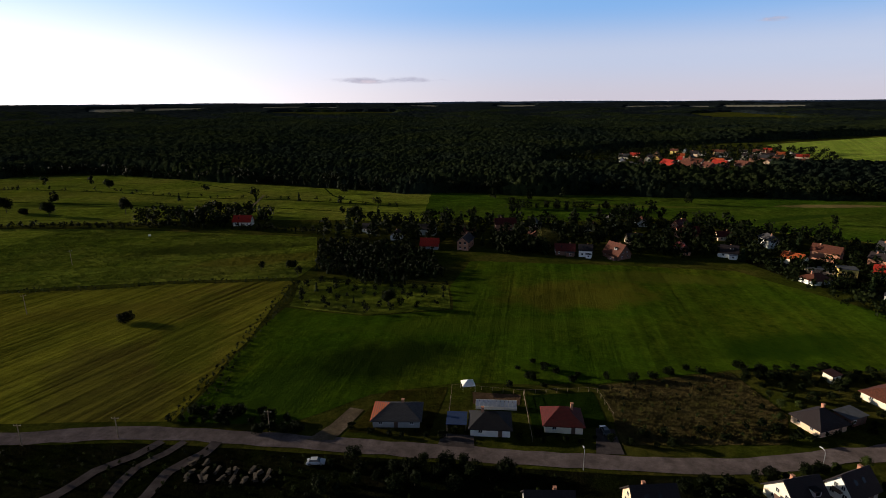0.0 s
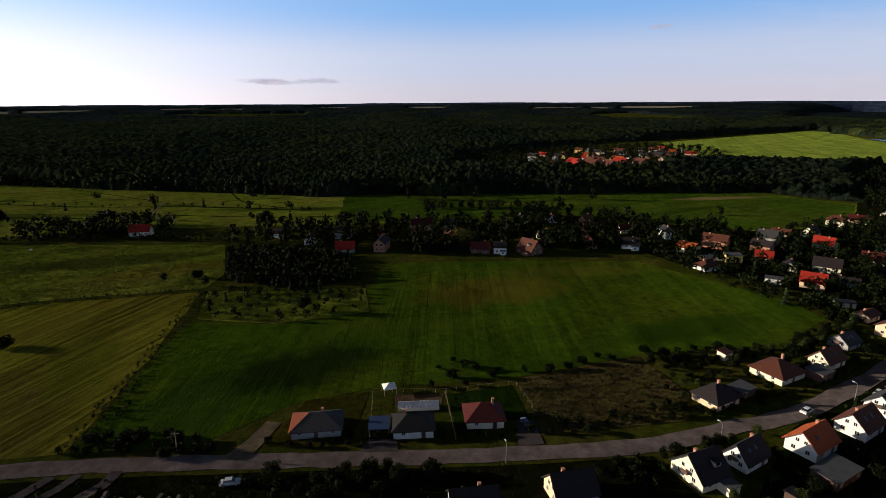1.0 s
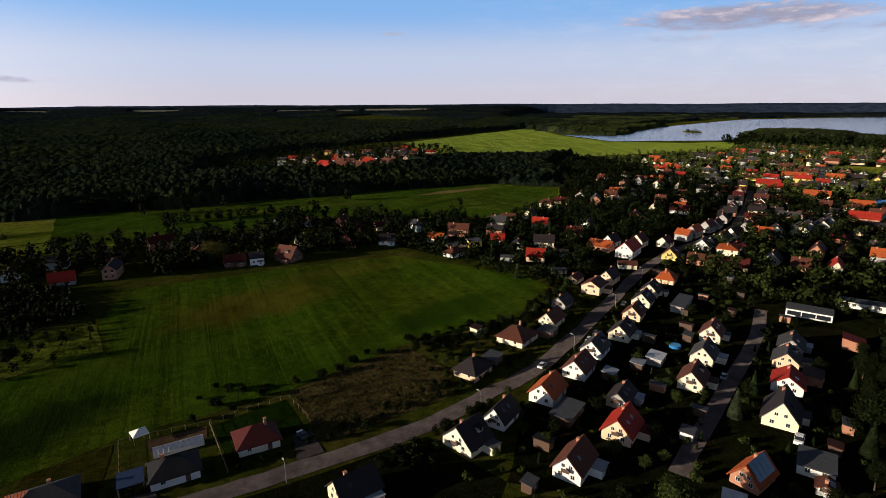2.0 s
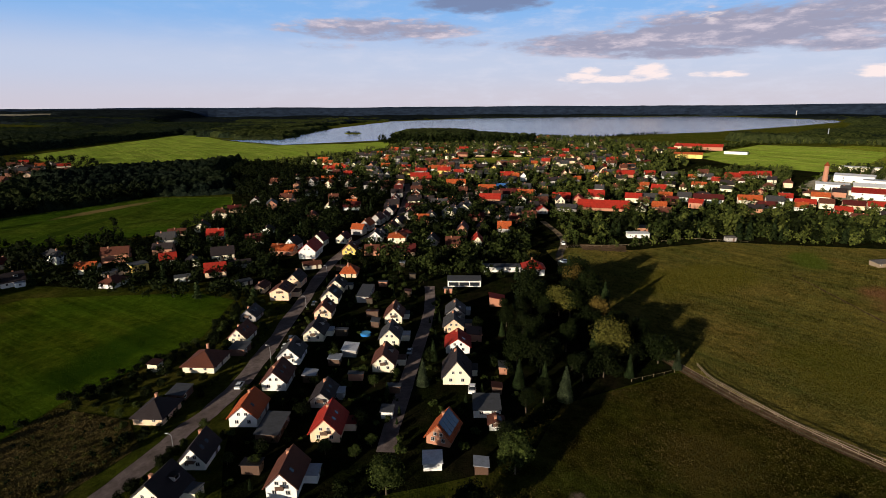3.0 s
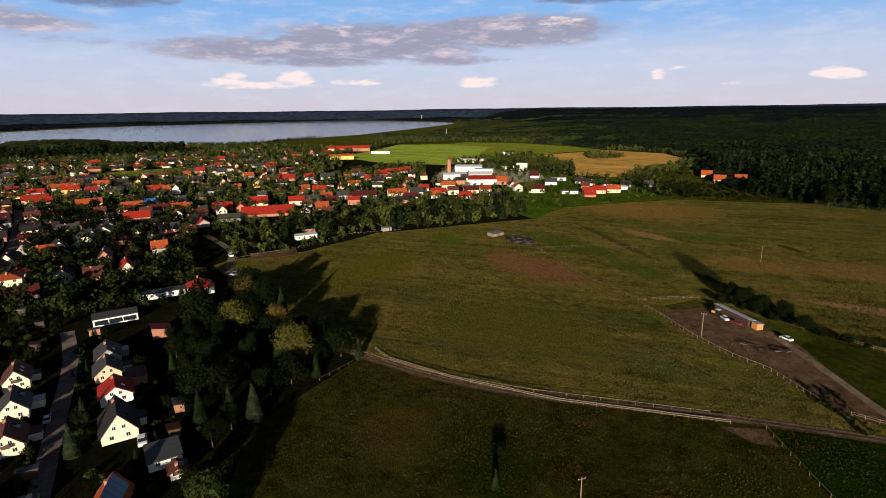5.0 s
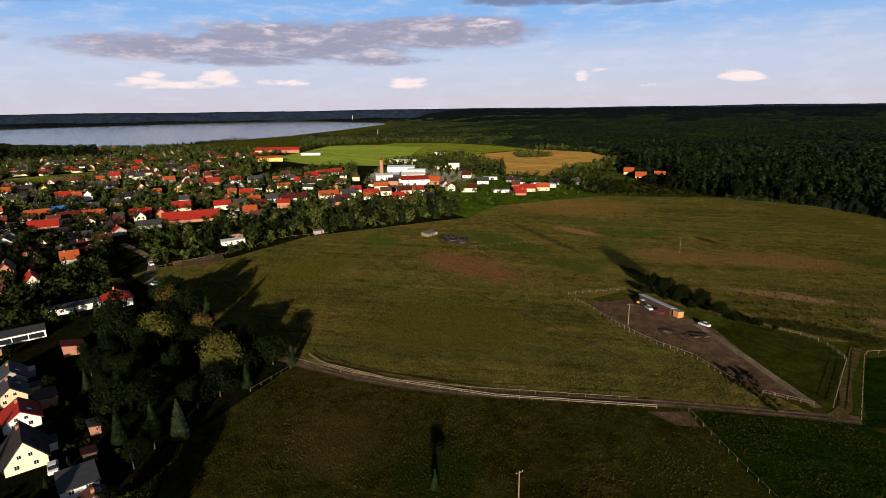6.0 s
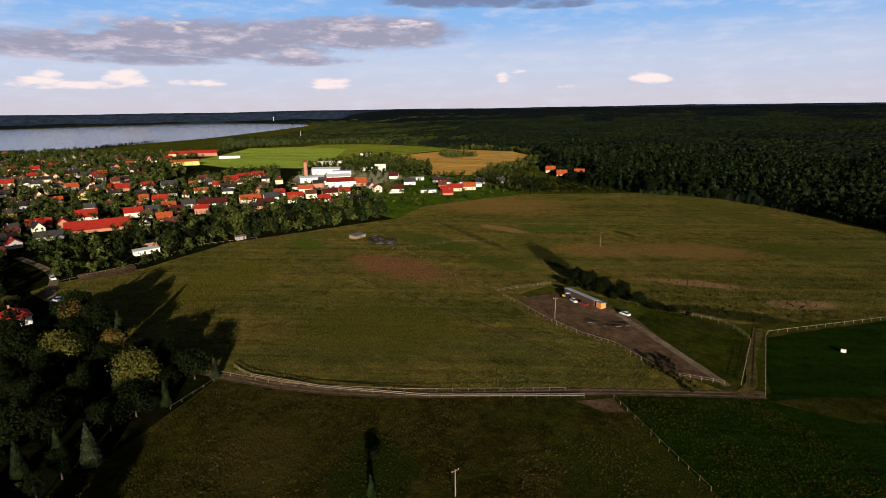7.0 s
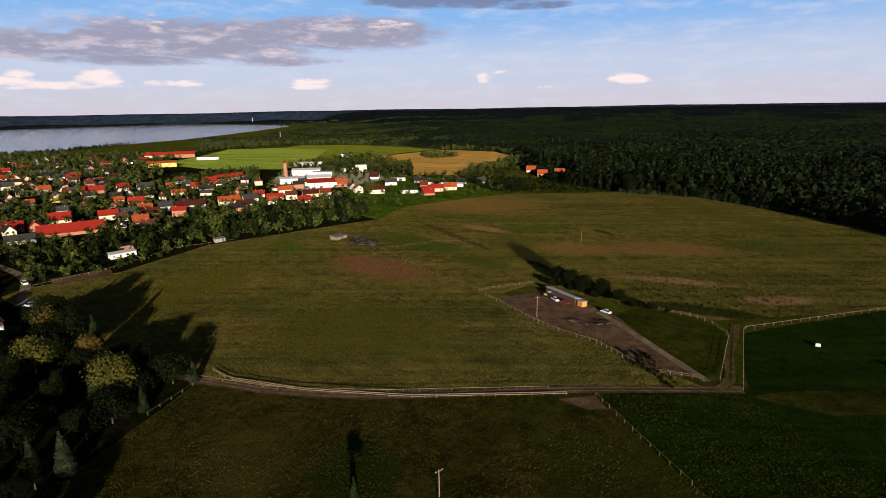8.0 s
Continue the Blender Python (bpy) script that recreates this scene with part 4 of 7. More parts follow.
for kind, h, w, n, size, mat, label in (
        ("spruce", 12.0, 5.2, 3000, 0.26, M_SPRUCE, "blue-green spruce with tiered drooping branches"),
        ("fir", 11.0, 4.4, 2600, 0.26, M_NEEDLE, "slim dark green fir tree")):
    TREE_KINDS[kind] = (trunk_mesh("trunk_" + kind, RNG, h, 0.16, 0, 0), crown_mesh("crown_" + kind, conifer_crown(RNG, h, w, n, size), mat), h, label)
    TREE_KINDS[kind + "_small"] = (TREE_KINDS[kind][0], crown_mesh("crown_" + kind, conifer_crown(RNG, h, w, n // 3, 1.5 * size), mat), h, label)


def tree(kind, x, y, height, turn=0.0, group="garden trees", name="tree"):
    trunk, crown, h, label = TREE_KINDS[kind + "_small" if height < (2.4 if kind.endswith("bush") else 5.5) else kind]
    s = height / h
    name = "bush" if kind.endswith("bush") else name
    ob = thing(name, label, name if name == "bush" else "tree", pose(x * U, y * U, 0, 0, 0, turn) @ Matrix.Diagonal((s, s, s, 1)), group)
    part("trunk", trunk, ob)
    part("crown", crown, ob)
    return ob


def tree_stuff(name, label, places, mats, n, size, conifers=0.1, seed=3, low=0.15):
    """Many small trees as one mesh: (x, y, height) in metres."""
    rng = np.random.default_rng(seed)
    kinds = []
    for i in range(10):
        con = i < 10 * conifers
        w = 0.42 if con else rng.uniform(0.6, 0.95)
        kinds.append(conifer_crown(rng, 1.0, w, n, size * 0.85) if con else broad_crown(rng, 1.0, w, n, size, low, 7))
    Vs, Fs, Is, o = [], [], [], 0
    for x, y, h in places:
        k = int(rng.integers(10))
        V, F = kinds[k]
        a = rng.uniform(0, 6.283)
        R = np.array([[math.cos(a), -math.sin(a), 0], [math.sin(a), math.cos(a), 0], [0, 0, 1]]) * h
        Vs.append(V @ R.T + (x, y, -0.06 * h))
        Fs.append(F + o)
        Is.append(np.full(len(F), 0 if k < 10 * conifers else 1 + int(rng.integers(len(mats) - 1))))
        o += len(V)
    V, F = np.concatenate(Vs), np.concatenate(Fs)
    me = bpy.data.meshes.new(name)
    me.vertices.add(len(V))
    me.vertices.foreach_set("co", V.astype(np.float32).ravel())
    me.loops.add(F.size)
    me.loops.foreach_set("vertex_index", F.ravel().astype(np.int32))
    me.polygons.add(len(F))
    me.polygons.foreach_set("loop_start", np.arange(0, F.size, 4, dtype=np.int32))
    for mt in mats:
        me.materials.append(mt)
    me.polygons.foreach_set("material_index", np.concatenate(Is).astype(np.int32))
    me.update(calc_edges=True)
    return tagged(new(name, me), label, "trees", kind="stuff")


# ---- houses ----
def window_meshes():
    frame_me = boxes_mesh("window_frame", [(-0.6, -0.5, -0.06, 0.03, -0.65, 0.65), (0.5, 0.6, -0.06, 0.03, -0.65, 0.65), (-0.5, 0.5, -0.06, 0.03, 0.55, 0.65),
                                           (-0.5, 0.5, -0.10, 0.03, -0.65, -0.55), (-0.04, 0.04, -0.05, 0.03, -0.55, 0.55)], M_FRAME)
    pane_me = boxes_mesh("pane", [(-0.5, 0.5, -0.02, 0.02, -0.55, 0.55)], M_GLASS)
    return frame_me, pane_me


WIN_FRAME, WIN_PANE = window_meshes()
WIN_FAR = boxes_mesh("window", [(-0.55, 0.55, -0.04, 0.02, -0.6, 0.6), (-0.65, 0.65, -0.08, 0.02, -0.72, -0.6)], [M_GLASS, M_FRAME], [0, 1])
DOOR_ME = boxes_mesh("door", [(-0.5, 0.5, -0.06, 0.03, 0, 2.05)], M_DOOR)
CHIMNEY_ME = boxes_mesh("chimney", [(-0.32, 0.32, -0.32, 0.32, -1.2, 0.9), (-0.38, 0.38, -0.38, 0.38, 0.9, 1.02)], M_BRICK)
SKYLIGHT_ME = boxes_mesh("skylight", [(-0.4, 0.4, -0.55, 0.55, 0.0, 0.09)], M_GLASS)
DORMER_ME = boxes_mesh("dormer", [(-0.8, 0.8, -0.7, 1.2, 0.0, 1.1), (-0.95, 0.95, -0.85, 1.3, 1.1, 1.24), (-0.55, 0.55, -0.73, -0.7, 0.25, 0.95)], [M_GREY, M_R_DARK, M_GLASS], [0, 1, 2])
CACHE = {}


def gable_wall(Lx, W, eave, rise, mat):
    """A closed body with two gables; the ridge runs along x."""
    key = ("gw", round(Lx, 1), round(W, 1), round(eave, 1), round(rise, 1), mat.name)
    if key not in CACHE:
        a, b = Lx / 2, W / 2
        V = [(-a, -b, -0.3), (a, -b, -0.3), (a, b, -0.3), (-a, b, -0.3), (-a, -b, eave), (a, -b, eave), (a, b, eave), (-a, b, eave), (-a, 0, eave + rise), (a, 0, eave + rise)]
        F = [(0, 3, 2, 1), (0, 1, 5, 4), (2, 3, 7, 6), (3, 0, 4, 8, 7), (1, 2, 6, 9, 5), (4, 5, 9, 8), (6, 7, 8, 9)]
        CACHE[key] = mesh_data("wall", V, F, mat)
    return CACHE[key]


def gable_roof(Lx, W, eave, rise, mat, over=0.45, thick=0.22):
    key = ("gr", round(Lx, 1), round(W, 1), round(eave, 1), round(rise, 1), mat.name)
    if key not in CACHE:
        a, b = Lx / 2 + over, W / 2
        slope = rise / b
        bo, zo = b + over, eave - slope * over
        V, F, UV = [], [], []
        n = math.hypot(1, slope)
        for s in (-1, 1):
            o = len(V)
            base = [(-a, s * bo, zo), (a, s * bo, zo), (a, 0, eave + rise), (-a, 0, eave + rise)]
            lift = (0, s * slope / n * thick, thick / n)
            V += [(x, y, z + 0.03) for x, y, z in base] + [(x, y + (lift[1] if y else 0), z + 0.03 + (lift[2] if y else thick * n)) for x, y, z in base]
            side = bo * n
            uv = {0: (0, 0), 1: (2 * a, 0), 2: (2 * a, side), 3: (0, side)}
            for q in ((4, 5, 6, 7), (0, 3, 2, 1), (0, 1, 5, 4), (1, 2, 6, 5), (3, 0, 4, 7)):
                F.append(tuple(o + i for i in (q if s < 0 else q[::-1])))
                UV += [uv[i % 4] for i in (q if s < 0 else q[::-1])]
        CACHE[key] = mesh_data("roof", V, F, mat, UV)
    return CACHE[key]


def hip_roof(Lx, W, eave, rise, mat, over=0.6):
    key = ("hr", round(Lx, 1), round(W, 1), round(eave, 1), round(rise, 1), mat.name)
    if key not in CACHE:
        a, b = Lx / 2 + over, W / 2 + over
        r = max(0.05, a - b)
        V = [(-a, -b, eave), (a, -b, eave), (a, b, eave), (-a, b, eave), (-r, 0, eave + rise), (r, 0, eave + rise), (-a, -b, eave - 0.2), (a, -b, eave - 0.2), (a, b, eave - 0.2), (-a, b, eave - 0.2)]
        F = [(0, 1, 5, 4), (1, 2, 5), (2, 3, 4, 5), (3, 0, 4), (6, 7, 1, 0), (7, 8, 2, 1), (8, 9, 3, 2), (9, 6, 0, 3), (9, 8, 7, 6)]
        n = math.hypot(b, rise)
        UV = [(0, 0), (2 * a, 0), (a + r, n), (a - r, n), (0, 0), (2 * b, 0), (b, n), (0, 0), (2 * a, 0), (a + r, n), (a - r, n), (0, 0), (2 * b, 0), (b, n)] + [(0, 0), (1, 0), (1, 0.2), (0, 0.2)] * 4 + [(0, 0), (1, 0), (1, 1), (0, 1)]
        CACHE[key] = mesh_data("roof", V, F, mat, UV)
    return CACHE[key]


def flat_wall(Lx, W, h, mat):
    key = ("fw", round(Lx, 1), round(W, 1), round(h, 1), mat.name)
    if key not in CACHE:
        CACHE[key] = boxes_mesh("wall", [(-Lx / 2, Lx / 2, -W / 2, W / 2, -0.3, h)], mat)
    return CACHE[key]


def flat_roof(Lx, W, h, mat):
    key = ("fr", round(Lx, 1), round(W, 1), round(h, 1), mat.name)
    if key not in CACHE:
        a, b = Lx / 2 + 0.25, W / 2 + 0.25
        CACHE[key] = boxes_mesh("roof", [(-a, a, -b, b, h + 0.002, h + 0.22)], mat)
    return CACHE[key]


def window(house, x, y, z, turn, s=1.0, full=True):
    m_ = pose(x, y, z, 0, 0, turn) @ Matrix.Diagonal((s, 1, s, 1))
    if not full:
        part("window", WIN_FAR, house, "", m_)
        return
    w = part("window", WIN_FRAME, house, "", m_)
    part("pane", WIN_PANE, w)


def house(x, y, turn, Lx, W, eave, rise, wall, roof, label, style="gable", detail=2, group="village houses", name="house", windows=True, chimney=True, category="house"):
    """A house: ridge along its own x axis, turned by degrees about z. detail 0: far off."""
    ob = thing(name, label, category, pose(x, y, 0, 0, 0, turn), group)
    rng = random.Random(int(x * 7 + y * 13))
    if style == "gable":
        part("wall", gable_wall(Lx, W, eave, rise, wall), ob)
        part("roof", gable_roof(Lx, W, eave, rise, roof), ob)
    elif style == "hip":
        part("wall", flat_wall(Lx, W, eave - 0.21, wall), ob)
        part("roof", hip_roof(Lx, W, eave, rise, roof), ob)
    else:
        part("wall", flat_wall(Lx, W, eave, wall), ob)
        part("roof", flat_roof(Lx, W, eave, roof), ob)
    if chimney and style != "flat":
        part("chimney", CHIMNEY_ME, ob, "", pose(Lx * rng.choice((-0.2, 0.12, 0.25)), W * 0.06, eave + rise * 0.9))
    if not windows:
        return ob
    a, b = Lx / 2, W / 2
    floor = 1.55 if eave < 3.4 else 1.6
    n_side = max(2, int(Lx / 3.4)) if detail else 2
    for s in (-1, 1):
        if detail == 0 and s > 0:
            continue
        for i in range(n_side):
            px = -a + Lx * (i + 0.5) / n_side
            if detail and s < 0 and i == n_side // 2:
                part("door", DOOR_ME, ob, "", pose(px, -b, 0))
                continue
            window(ob, px, s * b, floor, 0 if s < 0 else 180, 0.85, detail > 0)
            if eave > 4.6:
                window(ob, px, s * b, 4.2, 0 if s < 0 else 180, 1.0, detail > 0)
    for s in (-1, 1):
        if detail == 0 and s > 0:
            continue
        turn_ = -90 if s < 0 else 90
        for py in ((-W * 0.22, W * 0.22)):
            window(ob, s * a, py, floor, turn_, 0.85, detail > 0)
            if eave > 4.6:
                window(ob, s * a, py, 4.2, turn_, 1.0, detail > 0)
        if style == "gable" and rise > 2.6 and detail:
            for py in (-W * 0.13, W * 0.13):
                window(ob, s * a, py, eave + rise * 0.28, turn_, 0.72)
    return ob


HS = 0.83       # small house widths scaled to fit their size in the camera's view
TAKEN = []     # footprints already used: x, y, radius


def near_house(x, y, turn, Lx, W, eave, rise, wall, roof, label, style="gable", **k):
    """Placed in plan units at the middle of the end that faces the evening sun."""
    if Lx < 16:
        Lx, W, eave, rise = Lx * 0.85, W * HS, eave * 0.78, rise * 0.80
    c, s = math.cos(radians(turn)), math.sin(radians(turn))
    px, py = x * U + c * Lx / 2, y * U + s * Lx / 2
    TAKEN.append((px, py, 0.6 * max(Lx, W)))
    ob = house(px, py, turn, Lx, W, eave, rise, wall, roof, label, style, **k)
    if style == "gable" and Lx < 14:
        rng = random.Random(int(px * 3 + py))
        tilt = math.degrees(math.atan2(rise, W / 2))
        for i in range(rng.choice((1, 2, 2))):
            if i == 0 and rng.random() < 0.45:
                part("dormer", DORMER_ME, ob, "", pose(0.16 * Lx, -W * 0.27, eave + rise * 0.46))
                continue
            part("skylight", SKYLIGHT_ME, ob, "", pose(-0.2 * Lx + 0.3 * Lx * i, -W * 0.24, eave + rise * 0.52 + 0.3, tilt, 0, 0))
        if rng.random() < 0.65:
            w_ = rng.choice((2.2, 3.0))
            annex = part("annex", boxes_mesh("annex", [(0.02 * Lx, 0.42 * Lx, -W / 2 - w_, -W / 2 - 0.004, -0.2, 2.1)], wall), ob)
            part("annex_roof", boxes_mesh("annex_roof", [(0.02 * Lx - 0.2, 0.42 * Lx + 0.2, -W / 2 - w_ - 0.25, -W / 2 - 0.006, 2.102, 2.24)], rng.choice((M_FLATROOF, M_TIN, roof))), annex, "low lean-to roof")
            window(ob, 0.22 * Lx, -W / 2 - w_, 1.2, 0, 0.8)
        if rng.random() < 0.5:
            part("balcony", boxes_mesh("balcony", [(-Lx / 2 - 1.0, -Lx / 2 - 0.004, -0.9, 0.9, eave - 0.12, eave), (-Lx / 2 - 1.0, -Lx / 2 - 0.94, -0.9, 0.9, eave, eave + 0.8)], M_DOOR), ob, "small dark wooden balcony")
    return ob


T1 = 23
near_house(57.5, 83.2, 14, 9.2, 10.8, 2.9, 5.2, M_CREAM, M_R_DARK, "cream house with a steep dark tiled roof by the road")
near_house(69.0, 85.5, T1, 9.5, 7.0, 3.0, 4.2, M_WHITE, M_R_DARK, "white house with a dark tiled roof")
near_house(84.5, 87.2, T1, 11.0, 8.6, 3.6, 4.0, M_WHITE, M_R_ORANGE, "white house with a bright orange tiled roof")
near_house(100.0, 91.8, T1, 11.0, 8.4, 3.5, 4.0, M_WHITE, M_R_BROWN, "white house with a red-brown tiled roof")
near_house(113.0, 97.8, T1, 10.5, 8.4, 3.4, 4.0, M_WHITE, M_R_GREY, "white house with a blue-grey tiled roof")
near_house(128.5, 101.0, T1, 10.5, 8.4, 3.4, 3.9, M_CREAM, M_R_DARK, "cream house with a dark purple-brown roof")
near_house(145.0, 109.5, T1, 10.0, 7.8, 3.2, 3.8, M_PEACH, M_R_BROWN, "small house with a brown tiled roof")
near_house(158.0, 116.0, T1, 9.5, 8.6, 3.2, 4.0, M_CREAM, M_R_DARK, "cream gabled house with a dark roof")
near_house(169.0, 121.0, T1, 9.5, 8.6, 3.2, 4.0, M_CREAM, M_R_DARK, "cream gabled house with a small round gable window")
near_house(187.0, 127.0, T1, 10.0, 9.0, 2.8, 4.8, M_PEACH, M_R_ORANGE, "house with a steep orange hipped roof", "hip")
near_house(218.0, 147.0, T1, 10.0, 9.0, 3.4, 4.4, M_YELLOW, M_R_BROWN, "yellow gabled house at the road bend")
near_house(244.0, 148.0, T1, 11.0, 10.0, 3.8, 4.8, M_WHITE, M_R_GREY, "white gabled house with a grey roof")
near_house(242.0, 134.0, T1, 13.0, 12.0, 6.4, 2.8, M_CREAM, M_R_ORANGE, "two-storey cream villa with an orange hipped roof", "hip")
near_house(204.0, 161.0, 22, 16.0, 9.0, 4.2, 4.2, M_WHITE, M_R_RED, "long house with a bright red roof beside the road")
near_house(209.0, 172.0, 107, 15.0, 9.0, 3.6, 3.4, M_BRICK, M_R_ORANGE, "long low brick barn with an orange roof")
near_house(76.5, 107.5, 20, 11.0, 9.4, 2.8, 3.8, M_PEACH, M_R_DARK, "bungalow with a dark hipped roof", "hip")
near_house(99.5, 117.0, 20, 13.0, 12.0, 2.9, 3.8, M_CREAM, M_R_BROWN, "wide bungalow with a brown hipped roof", "hip")
near_house(118.0, 121.0, 20, 10.5, 7.6, 3.0, 3.9, M_CREAM, M_R_BROWN, "cream house with an orange and brown roof")
near_house(133.0, 131.0, 20, 9.0, 7.5, 2.6, 3.2, M_GREY, M_R_GREY, "grey cottage among garden trees")
near_house(153.5, 135.0, 22, 11.0, 9.6, 4.6, 2.8, M_PEACH, M_R_BROWN, "peach house with a low brown roof")
near_house(119.5, 71.5, 22, 10.5, 8.0, 3.6, 4.0, M_CREAM, M_R_BROWN, "cream gabled house with a red-brown roof")
near_house(134.5, 78.0, 22, 10.5, 8.0, 3.6, 4.2, M_CREAM, M_R_GREY, "cream gabled house with a grey roof")
near_house(150.5, 85.5, 22, 10.0, 7.8, 3.6, 4.2, M_CREAM, M_R_BROWN, "cream gabled house with a brown roof")
near_house(87.0, 67.0, 22, 11.0, 8.6, 3.4, 4.6, M_PEACH, M_R_RED, "peach house with a bright red roof")
near_house(69.5, 64.0, 22, 11.0, 7.8, 3.6, 4.2, M_WHITE, M_R_BROWN, "white house with a grey-brown tiled roof and small balcony")
near_house(98.0, 76.0, 22, 10.0, 7.0, 2.8, 3.0, M_GREY, M_R_DARK, "low grey house with a dark roof")
near_house(121.0, 50.8, 22, 12.0, 9.6, 3.2, 6.2, M_CREAM, M_R_DARK, "cream house with a very steep dark gable roof")
near_house(138.0, 57.5, 22, 10.0, 9.5, 3.2, 3.4, M_WHITE, M_R_RED, "white house with a scarlet tiled roof")
near_house(151.0, 64.2, 22, 10.0, 8.5, 3.2, 3.6, M_PEACH, M_R_GREY, "peach gabled house with a grey roof")
near_house(161.5, 68.0, 22, 10.5, 8.5, 3.2, 3.4, M_GREY, M_R_GREY, "grey gabled house with a slate roof")
modern = near_house(194.5, 78.0, 22, 9.0, 18.0, 3.6, 0, M_WHITE, M_FLATROOF, "modern white flat-roofed house with a wide window band", "flat", windows=False)
for k in (-1, 0, 1):
    part("window_band", boxes_mesh("window_band", [(-9.0 * 0.425 - 0.05, -9.0 * 0.425 + 0.02, 4.7 * k - 2.2, 4.7 * k + 2.2, 0.55, 2.2)], M_GLASS), modern, "wide dark window band")
near_house(219.0, 70.5, 22, 7.0, 22.0, 3.2, 0, M_WHITE, M_FLATROOF, "long white flat-roofed outbuilding", "flat")
near_house(219.5, 56.5, 22, 11.0, 12.0, 4.4, 4.2, M_WHITE, M_R_RED, "white house with a red-orange hipped roof", "hip")
near_house(95.5, 44.5, 4, 9.5, 7.2, 2.7, 4.2, M_BRICK, M_R_ORANGE, "brick house with an orange roof and blue solar panels")
near_house(87.5, 42.0, 26, 5.5, 5.0, 2.4, 0, M_WHITE, M_SHEET, "white garage with a pale sheet roof", "flat", windows=False, category="garage", name="garage")
near_house(109.5, 38.5, 22, 10.0, 8.5, 2.8, 0.0, M_WHITE, M_FLATROOF, "white outbuilding with a dark felt roof", "flat", category="shed", name="outbuilding")
near_house(105.5, 35.0, 22, 4.0, 4.2, 2.4, 1.0, M_WHITE, M_R_BROWN, "small white garden house with a brown roof", category="shed", name="garden_house")
unfinished = near_house(-18.5, 110.5, 0, 14.0, 10.0, 2.8, 3.2, M_GREY, M_R_GREY, "unfinished bungalow with a half-tiled hipped roof", "hip")
a_, b_ = 14.0 * 0.85 / 2 + 0.6, 10.0 * HS / 2 + 0.6
e_, r_ = 2.8 * 0.78, 3.2 * 0.80
for k in range(7):
    lo, hi = k / 7 + 0.01, k / 7 + 0.105
    ring = [(-a_ + b_ * lo - 0.05, -b_ * (1 - lo), e_ + r_ * lo + 0.06), (-a_ + b_ * hi - 0.05, -b_ * (1 - hi), e_ + r_ * hi + 0.06), (-a_ + b_ * hi - 0.05, b_ * (1 - hi), e_ + r_ * hi + 0.06), (-a_ + b_ * lo - 0.05, b_ * (1 - lo), e_ + r_ * lo + 0.06)]
    part("tile_course", mesh_data("tile_course", ring, [(0, 3, 2, 1)], M_R_ORANGE), unfinished, "course of new orange tiles")
near_house(3.3, 107.3, -3, 11.5, 9.0, 2.9, 3.4, M_WHITE, M_R_BLACK, "white bungalow with a black hipped roof", "hip")
near_house(19.6, 109.0, -4, 11.0, 9.6, 2.9, 3.8, M_CREAM, M_R_MAROON, "pale yellow bungalow with a dark red hipped roof", "hip")
near_house(12.0, 80.5, 0, 11.0, 9.0, 3.2, 4.2, M_GREY, M_R_DARK, "dark roofed house below the road in shade")
near_house(30.5, 82.0, 5, 10.5, 8.5, 3.2, 4.2, M_PEACH, M_R_DARK, "house with a dark roof and a lit peach gable")
near_house(57.5, 248.5, -12, 8.0, 7.0, 4.8, 3.0, M_WHITE, M_R_DARK, "white two-storey house with a dark roof at the field's edge")
near_house(47.0, 251.5, -4, 12.0, 8.0, 3.4, 3.6, M_SHADED_BRICK, M_R_MAROON, "brick cottage with a red roof")
near_house(72.0, 250.0, -60, 13.0, 11.0, 3.0, 6.5, M_SHADED_BRICK, M_R_BROWN, "old barn with a tall brown roof")
near_house(-131.0, 314.0, 0, 14.0, 9.0, 3.8, 4.4, M_CREAM, M_R_RED, "farmhouse with a red roof and cream gable")


ROAD_LINES = [smooth_line(ROAD, 6.0), smooth_line(plan((80, 40), (130, 67.5), (190, 91)), 6.0), smooth_line(plan((206, 38), (252, 53), (330, 80)), 6.0)]
ROAD_PTS = np.array([p for l in ROAD_LINES for p in l])


def scatter(poly, n, apart, seed, keep=None, road=None):
    """Random places in a polygon (metres) that keep their distance from one another, from houses and from roads."""
    rng = np.random.default_rng(seed)
    xs, ys = [p[0] for p in poly], [p[1] for p in poly]
    taken = np.array(TAKEN)
    if keep is not None:
        near_by = (taken[:, 0] > min(xs) - 30) & (taken[:, 0] < max(xs) + 30) & (taken[:, 1] > min(ys) - 30) & (taken[:, 1] < max(ys) + 30)
        taken = taken[near_by]
    out, cells = [], {}
    for _ in range(60):
        px, py = rng.uniform(min(xs), max(xs), 1500), rng.uniform(min(ys), max(ys), 1500)
        good = inside(poly, px, py)
        px, py = px[good], py[good]
        if keep is not None and len(taken) and len(px):
            far = np.all((px[:, None] - taken[None, :, 0]) ** 2 + (py[:, None] - taken[None, :, 1]) ** 2 > (keep + taken[None, :, 2]) ** 2, axis=1)
            px, py = px[far], py[far]
        if road is not None and len(px):
            far = np.min((px[:, None] - ROAD_PTS[None, :, 0]) ** 2 + (py[:, None] - ROAD_PTS[None, :, 1]) ** 2, axis=1) > road * road
            px, py = px[far], py[far]
        for x, y in zip(px.tolist(), py.tolist()):
            k = (int(x // apart), int(y // apart))
            if any((x - p) ** 2 + (y - q) ** 2 < apart * apart for i in (-1, 0, 1) for j in (-1, 0, 1) for p, q in cells.get((k[0] + i, k[1] + j), ())):
                continue
            cells.setdefault(k, []).append((x, y))
            out.append((x, y))
            if len(out) >= n:
                return out
    return out


